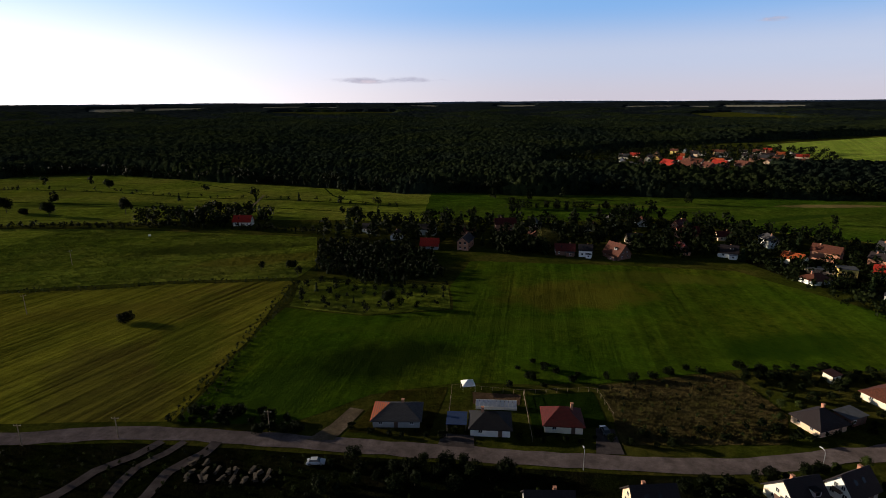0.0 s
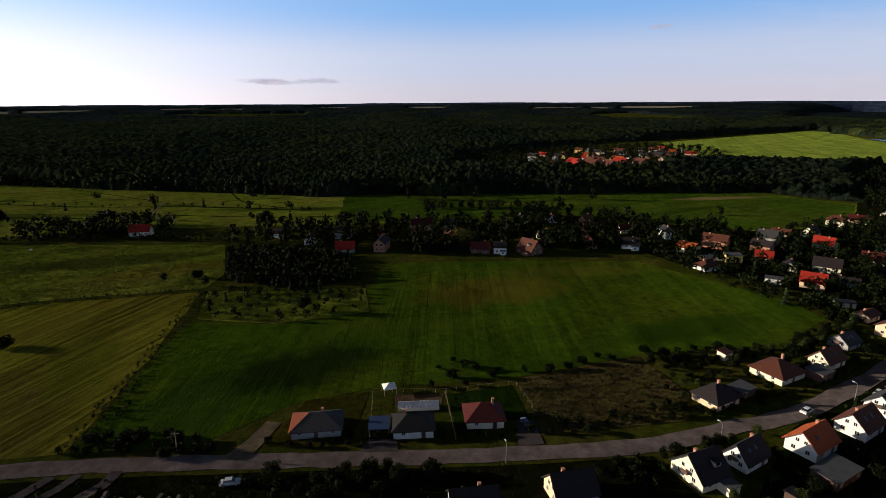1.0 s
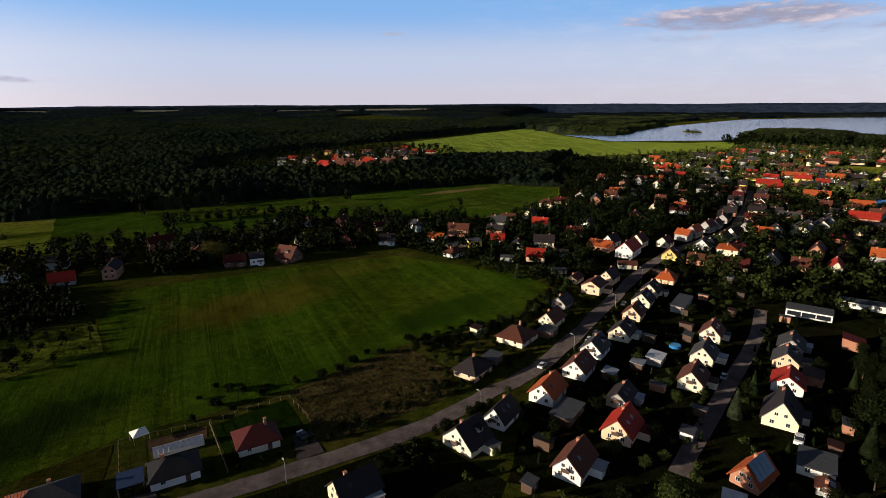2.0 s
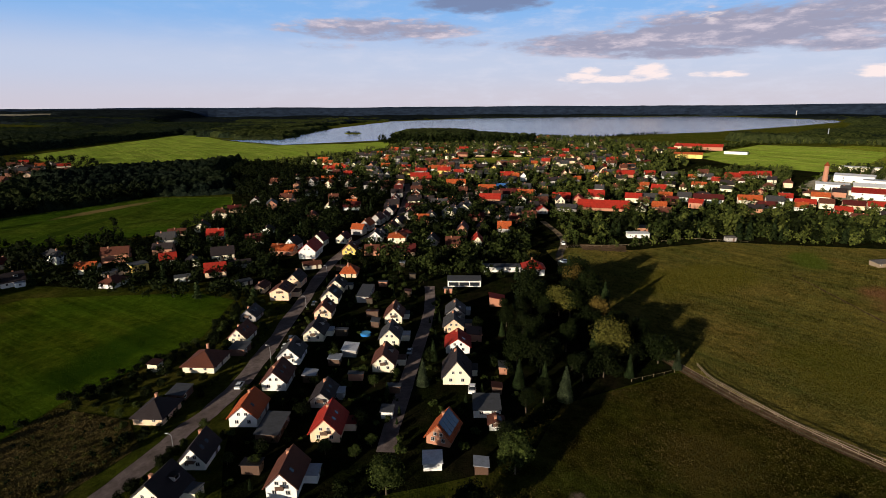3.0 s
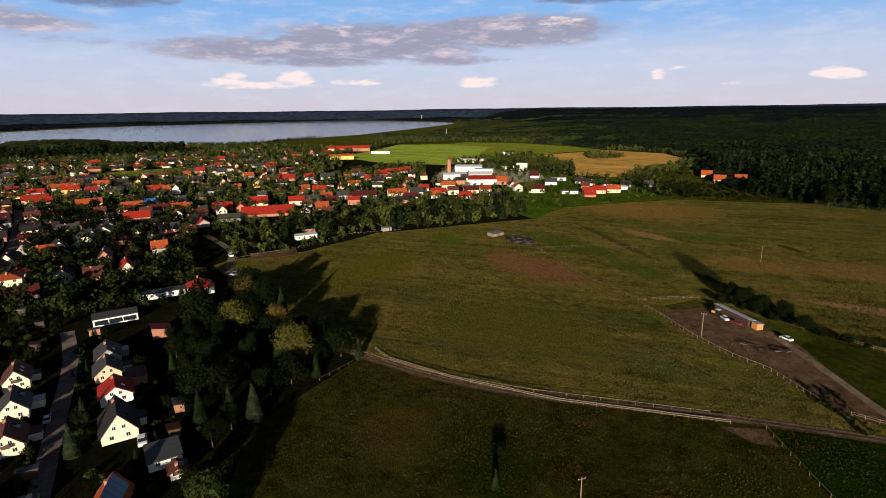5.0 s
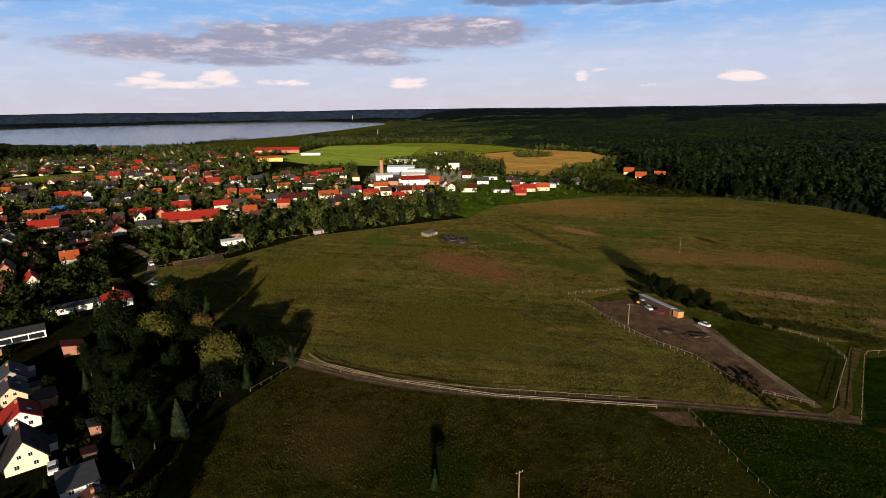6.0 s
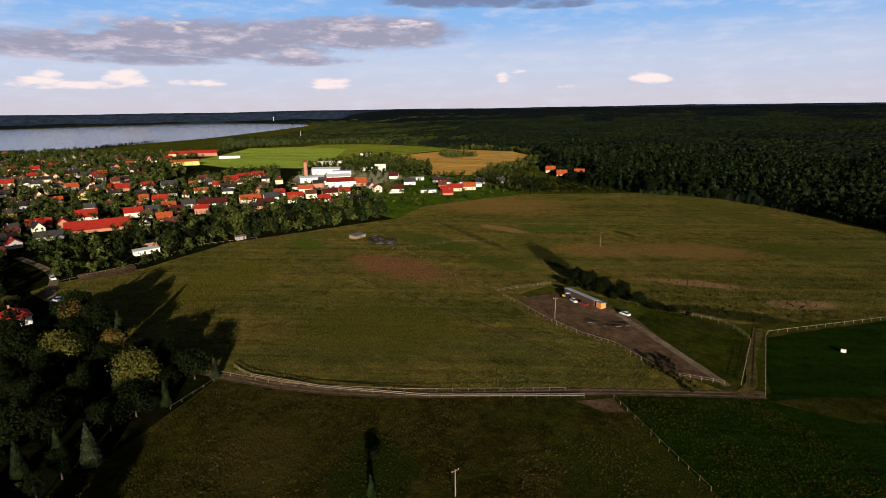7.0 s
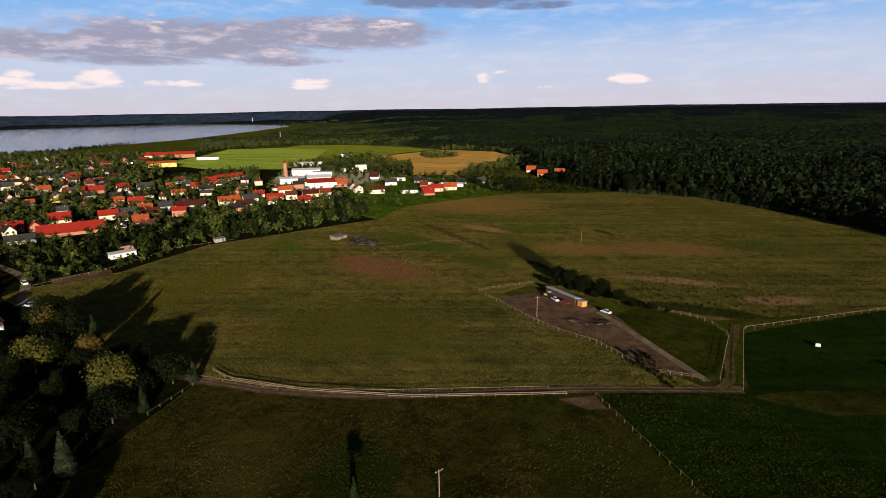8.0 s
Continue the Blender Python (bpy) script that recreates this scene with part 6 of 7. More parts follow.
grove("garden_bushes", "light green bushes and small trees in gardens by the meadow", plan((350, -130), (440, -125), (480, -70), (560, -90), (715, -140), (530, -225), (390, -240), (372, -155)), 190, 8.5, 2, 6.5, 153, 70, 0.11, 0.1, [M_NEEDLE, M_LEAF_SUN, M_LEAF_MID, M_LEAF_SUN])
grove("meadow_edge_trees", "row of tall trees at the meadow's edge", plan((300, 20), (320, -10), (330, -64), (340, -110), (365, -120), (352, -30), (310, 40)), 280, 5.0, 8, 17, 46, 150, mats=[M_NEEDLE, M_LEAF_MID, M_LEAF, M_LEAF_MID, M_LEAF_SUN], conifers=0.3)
grove("far_village_trees", "dark trees round the farther village", plan((110, 540), (240, 500), (420, 610), (500, 760), (440, 850), (300, 850), (130, 700)), 420, 13, 6, 12, 47, 46, 0.12)
grove("conifer_wood", "dense dark wood of young conifers beside the field", plan((-69, 272), (-13, 261), (-6, 215), (-30, 206), (-60, 223)), 760, 2.7, 3.2, 5.4, 48, 60, 0.15, 0.4)
grove("field_scrub", "scattered bushes and rough scrub between the fields", plan((-58, 182), (-30, 174), (-3, 180), (-4, 205), (-40, 204), (-62, 208)), 45, 6, 2, 5, 49, 150)
grove("hamlet_trees", "dark trees behind the houses at the field's edge", plan((-70, 285), (-13, 262), (45, 262), (150, 250), (200, 262), (115, 330), (60, 316), (-60, 322)), 330, 8, 6, 15, 50, 110)
# next two groves are added sunward of the hamlet to shade its walls
grove("hamlet_trees", "tall dark trees in front of the hamlet houses", plan((18, 252), (42, 249), (44, 256), (20, 262)), 40, 4.2, 7, 12, 150, 120)
grove("hamlet_trees", "tall dark trees between the hamlet houses", plan((84, 246), (118, 243), (118, 252), (84, 258)), 50, 4.6, 6, 11, 151, 120)
grove("lane_trees", "clump of dark trees round the farmhouse", plan((-190, 312), (-190, 335), (-135, 345), (-110, 318), (-130, 308)), 50, 7, 7, 13, 51, 130)
grove("hedge_trees", "hedge of small trees along the lane", plan((-330, 303), (-330, 309), (-130, 309), (-70, 294), (-70, 288), (-130, 303)), 120, 4, 3, 6, 52, 90)
grove("valley_trees", "scattered bushes and trees on the valley meadow", plan((-420, 330), (-180, 345), (60, 340), (200, 300), (290, 320), (280, 385), (80, 405), (-180, 450), (-400, 500)), 24, 30, 5, 12, 53, 170)
grove("edge_trees", "trees below the forest at the meadow's far edge", plan((378, -241), (347, -301), (336, -328), (420, -330), (480, -275), (440, -245)), 110, 8, 4, 9, 54, 100)
for x, y, r_ in ((452, -345, 34), (478, -352, 34), (430, -325, 30)):
    TAKEN.append((x * U, y * U, r_))
grove("grain_trees", "dark copse inside the grain field", plan((700, -330), (690, -370), (740, -385), (760, -345)), 60, 7, 8, 13, 55, 60, mats=[M_NEEDLE, M_LEAF_MID, M_LEAF_SUN])
grove("island_trees", "small dark trees on the reedy island", plan((1212, 800), (1226, 776), (1250, 800), (1240, 825)), 22, 8, 5, 11, 56, 60)
grove("ditch_bushes", "bushes along the ditches of the pasture", plan((-420, 450), (-300, 436), (-200, 406), (-120, 394), (-40, 368), (-40, 376), (-120, 402), (-200, 414), (-300, 444), (-420, 460)), 60, 6, 1.5, 5, 152, 80)
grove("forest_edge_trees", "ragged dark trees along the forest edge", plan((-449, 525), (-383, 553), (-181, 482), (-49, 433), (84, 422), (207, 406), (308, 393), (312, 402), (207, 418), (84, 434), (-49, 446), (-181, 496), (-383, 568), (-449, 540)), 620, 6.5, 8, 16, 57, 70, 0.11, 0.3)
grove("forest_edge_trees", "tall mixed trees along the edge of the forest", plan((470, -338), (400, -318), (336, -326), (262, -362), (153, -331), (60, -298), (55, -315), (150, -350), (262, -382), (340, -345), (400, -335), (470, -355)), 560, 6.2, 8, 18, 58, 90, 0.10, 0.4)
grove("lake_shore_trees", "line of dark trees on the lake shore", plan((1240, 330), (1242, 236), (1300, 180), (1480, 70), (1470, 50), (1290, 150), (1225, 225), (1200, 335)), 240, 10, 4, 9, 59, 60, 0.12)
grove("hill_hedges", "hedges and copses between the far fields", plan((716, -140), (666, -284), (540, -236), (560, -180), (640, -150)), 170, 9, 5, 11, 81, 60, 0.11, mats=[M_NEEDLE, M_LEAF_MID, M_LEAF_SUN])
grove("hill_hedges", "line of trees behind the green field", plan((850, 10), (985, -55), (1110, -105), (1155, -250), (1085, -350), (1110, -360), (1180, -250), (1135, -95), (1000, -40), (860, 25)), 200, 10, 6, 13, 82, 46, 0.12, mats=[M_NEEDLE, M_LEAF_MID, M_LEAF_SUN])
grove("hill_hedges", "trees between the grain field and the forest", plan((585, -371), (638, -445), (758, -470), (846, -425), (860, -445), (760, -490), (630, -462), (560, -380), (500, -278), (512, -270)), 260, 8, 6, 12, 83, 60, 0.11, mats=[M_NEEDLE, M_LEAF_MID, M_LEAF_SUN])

grove("lake_shore_trees", "tall dark trees between the village and the lake", plan((925, 545), (1000, 545), (1030, 430), (1040, 270), (985, 262), (950, 420)), 330, 11, 13, 25, 84, 60, 0.12)
grove("field_hedge", "row of round dark bushes across the valley meadow", plan((36, 364), (40, 372), (76, 366), (116, 361), (112, 353), (76, 358)), 34, 6, 4, 10, 85, 130)
grove("rough_scrub", "low ragged scrub on the rough ground behind the paddock", plan((168, -158), (158, -170), (140, -184), (118, -192), (104, -184), (112, -160), (126, -152), (142, -150)), 150, 3.4, 0.7, 1.8, 86, 60, 0.12, 0.0, [M_NEEDLE, M_LEAF_MID, M_LEAF_PALE, M_LEAF], 1.0)
grove("forest_edge_trees", "tall mixed trees inside the forest edge", plan((700, -490), (600, -430), (520, -385), (400, -334), (336, -344), (262, -382), (153, -352), (60, -318), (40, -420), (200, -620), (480, -640), (760, -600)), 2600, 9.0, 14, 24, 87, 60, 0.10, 0.6)
grove("edge_trees", "bushes and trees between the meadow and the grain field", plan((531, -232), (510, -275), (560, -372), (500, -345), (440, -300), (385, -245), (420, -232), (480, -245)), 150, 8.0, 2, 8, 88, 80, 0.1, 0.1, [M_NEEDLE, M_LEAF_MID, M_LEAF_SUN])
grove("hill_hedges", "scattered trees on the green hill", plan((720, -140), (800, -235), (800, -275), (700, -285), (600, -200), (650, -150)), 150, 9, 4, 11, 89, 60, 0.11, 0.1, [M_NEEDLE, M_LEAF_MID, M_LEAF_SUN])

grove("boundary_weeds", "rank weeds and low bushes between the two fields", plan((-66, 110), (-58, 109), (-58, 122), (-61.5, 140), (-61, 208), (-67, 210), (-65.5, 140)), 190, 1.6, 0.5, 1.7, 90, 60, 0.13, 0.0, [M_NEEDLE, M_LEAF_MID, M_LEAF, M_LEAF_MID], 0.5)
grove("boundary_weeds", "winding strip of rank weeds above the mown field", plan((-65, 209), (-115, 204), (-136, 198), (-174, 192), (-174, 197), (-136, 203), (-115, 209), (-66, 214)), 150, 1.8, 0.4, 1.5, 91, 50, 0.13, 0.0, [M_NEEDLE, M_LEAF_MID, M_LEAF, M_LEAF_MID], 0.5)
grove("plot_weeds", "tall weeds and small bushes on the rough plot", plan((37, 125), (72, 132), (75, 113), (69, 103), (38, 103)), 110, 2.4, 0.5, 1.6, 92, 60, 0.13, 0.0, [M_NEEDLE, M_LEAF_MID, M_LEAF, M_LEAF_PALE], 0.5)
grove("verge_weeds", "rank weeds on the dark verge of the road", plan((-100, 98), (-70, 99.5), (-25, 96), (20, 92), (20, 84), (-30, 84), (-90, 86)), 130, 2.6, 0.5, 1.6, 93, 60, 0.13, 0.0, [M_NEEDLE, M_LEAF_MID, M_LEAF], 0.5)

HEDGE_MATS = [M_NEEDLE, M_LEAF_MID, M_LEAF, M_LEAF_MID]
for a_, b_ in (((60, 91.5), (100, 99.5)), ((104, 100.5), (150, 120)), ((74, 103.5), (98, 109.5)), ((104, 109), (150, 128.5)), ((98, 60.5), (128, 70.5)), ((134, 73), (186, 92.5)), ((106, 56), (130, 63.5)), ((136, 66), (180, 82)),
               ((96, 88), (108, 60)), ((110, 92), (122, 70)), ((124, 96), (136, 76)), ((140, 103), (152, 82)), ((80, 82), (92, 58)), ((166, 112), (176, 90)), ((118, 62), (128, 42)), ((140, 68), (150, 46))):
    px, py = b_[1] - a_[1], a_[0] - b_[0]
    d_ = math.hypot(px, py)
    px, py = 0.55 * px / d_, 0.55 * py / d_
    grove("garden_hedge", "clipped green hedge between two gardens", plan((a_[0] - px, a_[1] - py), (b_[0] - px, b_[1] - py), (b_[0] + px, b_[1] + py), (a_[0] + px, a_[1] + py)), int(d_ * 0.8), 0.8, 0.9, 1.6, int(a_[0] * 3 + b_[1]), 46, 0.16, 0.0, HEDGE_MATS, -3.0)

# ---- lanes, plots and yards ----
def yard(name, label, mat, z, *pts, category="yard", wobble=0.5):
    return sheet(name, plan(*pts), z, mat, label, category, wobble, 4.0)


yard("weedy_plot", "rough plot of brown weeds above the road", M_ROUGH, 0.07, (36, 126), (73, 134), (76, 113), (70, 102), (35, 101), (36, 113))
yard("weedy_plot", "overgrown building plot of dry weeds", M_WEEDS, 0.07, (-24, 105), (-6, 104), (-2, 125), (-17, 123))
yard("garden_bed", "dug brown garden bed behind the bungalow", M_SOIL, 0.08, (4, 117), (15, 116.5), (16, 121.5), (4, 122.5))
yard("lawn", "short green lawn round the bungalow", M_LUSH, 0.08, (17, 121), (34, 123), (34, 109), (17, 103))
yard("driveway", "paved grey-brown driveway beside the bungalow", M_PAVING, 0.12, (28.5, 98), (34.5, 98), (35, 107), (31, 107.5), category="driveway")
yard("driveway", "paved forecourt of the carport", M_PAVING, 0.12, (-4, 100.5), (4, 99.5), (4, 104), (-3, 105), category="driveway")
yard("gravel_entry", "pale gravel entry to the building plot", M_TRACK, 0.11, (-32, 102), (-26, 102), (-21.5, 114), (-25, 115), (-28, 108), category="driveway")
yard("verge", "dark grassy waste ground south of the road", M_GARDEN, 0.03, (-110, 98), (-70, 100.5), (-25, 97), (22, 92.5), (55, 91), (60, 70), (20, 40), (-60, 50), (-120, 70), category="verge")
for pts, w in ((((-82, 78), (-74, 84), (-71, 91), (-66, 96), (-63, 101)), 2.6), (((-62, 78), (-64, 84), (-63.5, 92), (-60, 97), (-58, 101)), 2.2), (((-60, 76), (-57, 84), (-56.5, 91), (-52, 97), (-51, 101)), 2.8)):
    strip("sandy_drive", plan(*pts), w, 0.14, M_PAVING, "sandy drive leaving the road through dark grass", "track")
yard("soil_patch", "freshly dug brown strip of soil at the meadow's edge", M_SOIL, 0.09, (270, 45), (274, 25), (287, 27), (281, 49))
yard("paddock_yard", "trampled bare earth yard before the stable", M_SOIL, 0.10, (168, -104), (167, -124), (146, -127), (134, -127), (124, -124), (98, -117), (92, -115.5), (97, -109.5), (106, -107.5), (121, -108), (132, -104), (150, -101))
yard("paddock", "green grazed paddock behind the stable yard", M_PADDOCK, 0.09, (138, -139), (129, -143.5), (121, -147.5), (114, -147.5), (106, -144.5), (97, -130), (90, -117.5), (98, -117.5), (124, -124.5), (134, -127.5))
strip("yard_track", plan((140, -125), (133, -124), (106, -118.5), (90, -115)), 2.6, 0.14, M_TRACK, "pale sandy track through the paddock", "track")
strip("field_track", plan((86, -114), (88, -121), (98, -134), (105, -146), (111, -155)), 3.0, 0.13, M_ROUGH, "overgrown earth track between paddock and field", "track")
yard("bare_patch", "reddish bare patch beside the gate in the fence", M_SOIL, 0.10, (101, -77), (94, -80), (92, -84), (98, -86))
yard("rough_strip", "strip of brown rough grass beside the field", M_WEEDS, 0.11, (81, -117), (77, -129), (62, -158), (52, -155), (66, -126))
yard("scrub_patch", "rough pale scrub grass between two fields", M_PASTURE, 0.07, (-59, 181), (-32, 173), (-2, 179), (-3, 205), (-40, 206), (-63, 210))
yard("green_weeds", "dark green weedy field south of the track", M_LUSH, 0.075, (98, -87), (86, -114.5), (60, -165), (10, -150), (20, -90), (62, -79), (80, -82))
# dark sheet that stands in for the wood's own shade
yard("wood_floor", "ground under the small wood with its shade painted dark", M_GARDEN, 0.07, (96, 26), (122, 24), (150, 0), (156, 1), (168, 8), (200, 32), (230, 46), (205, 64), (150, 60), (112, 40), category="garden")

# ---- fences, poles and lamps ----
RAIL_ME = boxes_mesh("rail", [(0, 1, -0.04, 0.04, -0.045, 0.045)], M_WOOD)
POST_ME = tubes_mesh("post", [((0, 0, -0.2), (0, 0, 1.0), 0.075, 0.065)], M_WOOD, 6)


def fence(label, pts, height=1.3, gap=3.5, rails=2, group="field fences", rail_w=0.07):
    """A post and rail fence along a line in plan units."""
    line = plan(*pts)
    run = [0.0]
    for a, b in zip(line, line[1:]):
        run.append(run[-1] + math.dist(a, b))
    n = max(2, int(run[-1] / gap))
    spots = []
    for i in range(n + 1):
        d = min(run[-1] - 1e-6, run[-1] * i / n)
        k = max(j for j in range(len(line) - 1) if run[j] <= d)
        t = (d - run[k]) / (run[k + 1] - run[k])
        spots.append(Vector((line[k][0] + (line[k + 1][0] - line[k][0]) * t, line[k][1] + (line[k + 1][1] - line[k][1]) * t, 0)))
    ob = thing("fence", label, "fence", Matrix.Translation(spots[0]), group)
    rng = random.Random(int(run[-1] * 10))
    for p in spots:
        part("post", POST_ME, ob, "", Matrix.Translation(p - spots[0]) @ pose(0, 0, 0, rng.uniform(-4, 4), rng.uniform(-4, 4), 0) @ Matrix.Diagonal((1, 1, height * rng.uniform(0.92, 1.08), 1)))
    for r in range(rails):
        z = height * (0.9 - 0.42 * r)
        for a, b in zip(spots, spots[1:]):
            step = b - a
            part("rail", RAIL_ME, ob, "", Matrix.Translation(a - spots[0] + Vector((0, 0, z + rng.uniform(-0.03, 0.03)))) @ step.to_track_quat("X", "Z").to_matrix().to_4x4() @ Matrix.Diagonal((step.length, rail_w / 0.07, rail_w / 0.07, 1)))
    return ob


TRACK_FENCE = ((156, -5.5), (149, -8.5), (134, -24), (118, -46.5), (101.5, -80))
fence("pale weathered rail fence along the meadow track", TRACK_FENCE, 1.25, 3.2, 2, rail_w=0.10)
fence("pale weathered rail fence beyond the meadow track", ((157, 1.5), (139, -17), (124, -41), (106, -78)), 1.1, 4.5, 1)
fence("white rail fence beside the stable", ((178, -101), (177.5, -112), (176, -124)), 1.5, 3.0, 2, rail_w=0.05)
fence("old leaning post fence round the stable yard", ((172, -100), (163, -101), (146, -101), (132, -103), (121, -107), (106, -106.5)), 1.4, 2.4, 1)
fence("pale rail fence at the paddock gate", ((99, -108.5), (94, -112.5), (91, -115)), 1.4, 2.6, 2, rail_w=0.05)
fence("rail fence curving round the paddock", ((89, -118.5), (97, -131), (106, -145), (114, -148.5), (121, -148.5), (129, -144.5), (138.5, -140), (150, -137)), 1.5, 3.0, 2, rail_w=0.05)
fence("field fence of thin pale posts", ((83, -119), (95, -136), (107, -153), (100, -186), (95, -209)), 1.3, 4.0, 1)
fence("wire fence on thin posts across the meadow", ((98, -86), (80, -82), (65, -79)), 1.2, 3.5, 1, rail_w=0.03)
fence("sagging post fence at the timber yard", ((258, -88), (257, -104), (257, -122), (246, -140)), 1.3, 3.5, 1, rail_w=0.03)
fence("row of thin posts across the meadow", ((257, -92), (228, -94), (204, -95), (190, -100), (178, -101)), 1.2, 4.0, 1, rail_w=0.03)
fence("garden fence at the edge of the meadow", ((271, 53), (287, 24), (312, 0), (316, -30)), 1.2, 4.0, 1)
fence("fence at the edge of the small wood", ((150, 0), (145, 5), (140, 10)), 1.0, 3.4, 1, rail_w=0.03)
fence("thin wire fence along the bungalow garden", ((-2, 103), (-1, 125), (16, 122), (35, 123.5), (36, 112)), 1.3, 3.0, 1, "garden fences", 0.03)
fence("thin garden fence between two plots", ((16.3, 102), (16.6, 121.5)), 1.3, 2.6, 2, "garden fences", 0.05)


def utility_pole(x, y, h, turn=0.0, arm=True):
    ob = thing("utility_pole", "weathered wooden utility pole with a crossarm standing in grass", "pole", pose(x * U, y * U, 0, 0, 0, turn), "utility poles")
    part("pole", tubes_mesh("pole", [((0, 0, -0.3), (0, 0, h), 0.15, 0.10)], M_WOOD, 8), ob)
    if arm:
        part("crossarm", boxes_mesh("crossarm", [(-0.9, 0.9, -0.06, 0.06, h - 0.5, h - 0.36)], M_WOOD), ob)
        for k in (-0.8, 0.8):
            part("insulator", tubes_mesh("insulator", [((k, 0, h - 0.36), (k, 0, h - 0.16), 0.05, 0.04)], M_FRAME, 6), ob)
    return ob


for x, y, h, turn in ((146, -104, 8.5, 60), (214, -181, 8.5, 60), (84, -37, 6.5, 100), (-92, 99, 6.0, 0), (-73, 102, 6.0, 0), (-41, 105, 6.0, 0), (-172, 231, 8.0, 30), (-148, 173, 8.0, 30)):
    utility_pole(x, y, h, turn)


def cable(a, b, za, zb, sag):
    """A slack wire between two poles."""
    V = [(a[0] + (b[0] - a[0]) * k / 10, a[1] + (b[1] - a[1]) * k / 10, za + (zb - za) * k / 10 - sag * 4 * (k / 10) * (1 - k / 10)) for k in range(11)]
    ob = tubes_mesh("cable", [(p, q, 0.025, 0.025) for p, q in zip(V, V[1:])], M_TYRE, 4)
    return tagged(new("overhead_cable", ob), "thin black overhead cable slung between wooden poles", "cable", "overhead cables")


def street_lamp(x, y, turn):
    ob = thing("street_lamp", "slim grey street lamp leaning over the road", "street lamp", pose(x * U, y * U, 0, 0, 0, turn), "street lamps")
    part("pole", tubes_mesh("pole", [((0, 0, 0), (0, 0, 4.4), 0.09, 0.07), ((0, 0, 4.4), (0.25, 0, 4.95), 0.06, 0.055), ((0.25, 0, 4.95), (0.85, 0, 5.2), 0.055, 0.05)], M_METAL, 8), ob)
    part("lamp_head", boxes_mesh("lamp_head", [(0.75, 1.45, -0.14, 0.14, 5.15, 5.29)], M_FRAME), ob)


for x, y, turn in ((71.5, 93.6, 110), (113.5, 104.5, 115), (151, 121, 115), (186, 137, 115), (25, 93, 90)):
    street_lamp(x, y, turn)


cable(plan((84, -37))[0], plan((146, -104))[0], 6.1, 8.1, 2.6)
cable(plan((146, -104))[0], plan((214, -181))[0], 8.1, 8.1, 2.6)


# ---- vehicles ----
def car_paint(name, colour):
    m_, N_, L_, B_ = material(name)
    B_.inputs["Base Color"].default_value = rgb(colour)
    B_.inputs["Roughness"].default_value = 0.25
    B_.inputs["Coat Weight"].default_value = 0.6
    return m_


PAINTS = [("white", car_paint("white_paint", (0.75, 0.75, 0.74))), ("dark grey", car_paint("grey_paint", (0.06, 0.065, 0.07))), ("silver", car_paint("silver_paint", (0.40, 0.41, 0.43))),
          ("dark red", car_paint("red_paint", (0.22, 0.02, 0.02))), ("dark blue", car_paint("blue_paint", (0.02, 0.04, 0.10)))]


def profile_mesh(name, pts, w0, w1, mat):
    """A side profile (x, z) drawn out across the car, narrower at the top."""
    zs = [z for _, z in pts]
    lo, hi = min(zs), max(zs)
    V, n = [], len(pts)
    for s in (-1, 1):
        V += [(x, s * (w0 + (w1 - w0) * (z - lo) / (hi - lo)), z) for x, z in pts]
    F = [tuple(range(n - 1, -1, -1)), tuple(range(n, 2 * n))] + [(i, (i + 1) % n, n + (i + 1) % n, n + i) for i in range(n)]
    me = mesh_data(name, V, F, mat)
    bm = bmesh.new()
    bm.from_mesh(me)
    bmesh.ops.recalc_face_normals(bm, faces=bm.faces)
    bmesh.ops.bevel(bm, geom=list(bm.edges), offset=0.05, segments=1, affect="EDGES")
    bm.to_mesh(me)
    bm.free()
    return me


CAR_GLASS = profile_mesh("cabin", [(-1.55, 0.92), (1.05, 0.92), (0.45, 1.42), (-1.15, 1.42)], 0.78, 0.60, M_GLASS)
CAR_BODY = {w: profile_mesh("body", [(-2.1, 0.32), (2.1, 0.32), (2.12, 0.68), (1.1, 0.94), (-1.6, 0.95), (-2.12, 0.88)], 0.86, 0.80, p) for w, p in PAINTS}
CAR_ROOF = {w: boxes_mesh("car_roof", [(-1.1, 0.42, -0.58, 0.58, 1.41, 1.46)], p) for w, p in PAINTS}
WHEEL = tubes_mesh("wheel", [((0, -0.1, 0), (0, 0.1, 0), 0.32, 0.32)], M_TYRE, 12)
RIM = tubes_mesh("rim", [((0, -0.115, 0), (0, 0.115, 0), 0.19, 0.19)], M_METAL, 8)


def car(x, y, turn, paint=0, state="parked beside the road", van=False):
    word = PAINTS[paint][0]
    s = 1.25 if van else 1.0
    ob = thing("van" if van else "car", "%s %s %s" % (word, "van" if van else "car", state), "van" if van else "car", pose(x * U, y * U, 0.12, 0, 0, turn) @ Matrix.Diagonal((s, s, s * (1.15 if van else 1), 1)), "parked vehicles")
    part("body", CAR_BODY[word], ob)
    part("cabin", CAR_GLASS, ob, "dark glass cabin")
    part("car_roof", CAR_ROOF[word], ob)
    for i in (-1.3, 1.3):
        for j in (-0.78, 0.78):
            w = part("wheel", WHEEL, ob, "", pose(i, j, 0.32))
            part("rim", RIM, w)


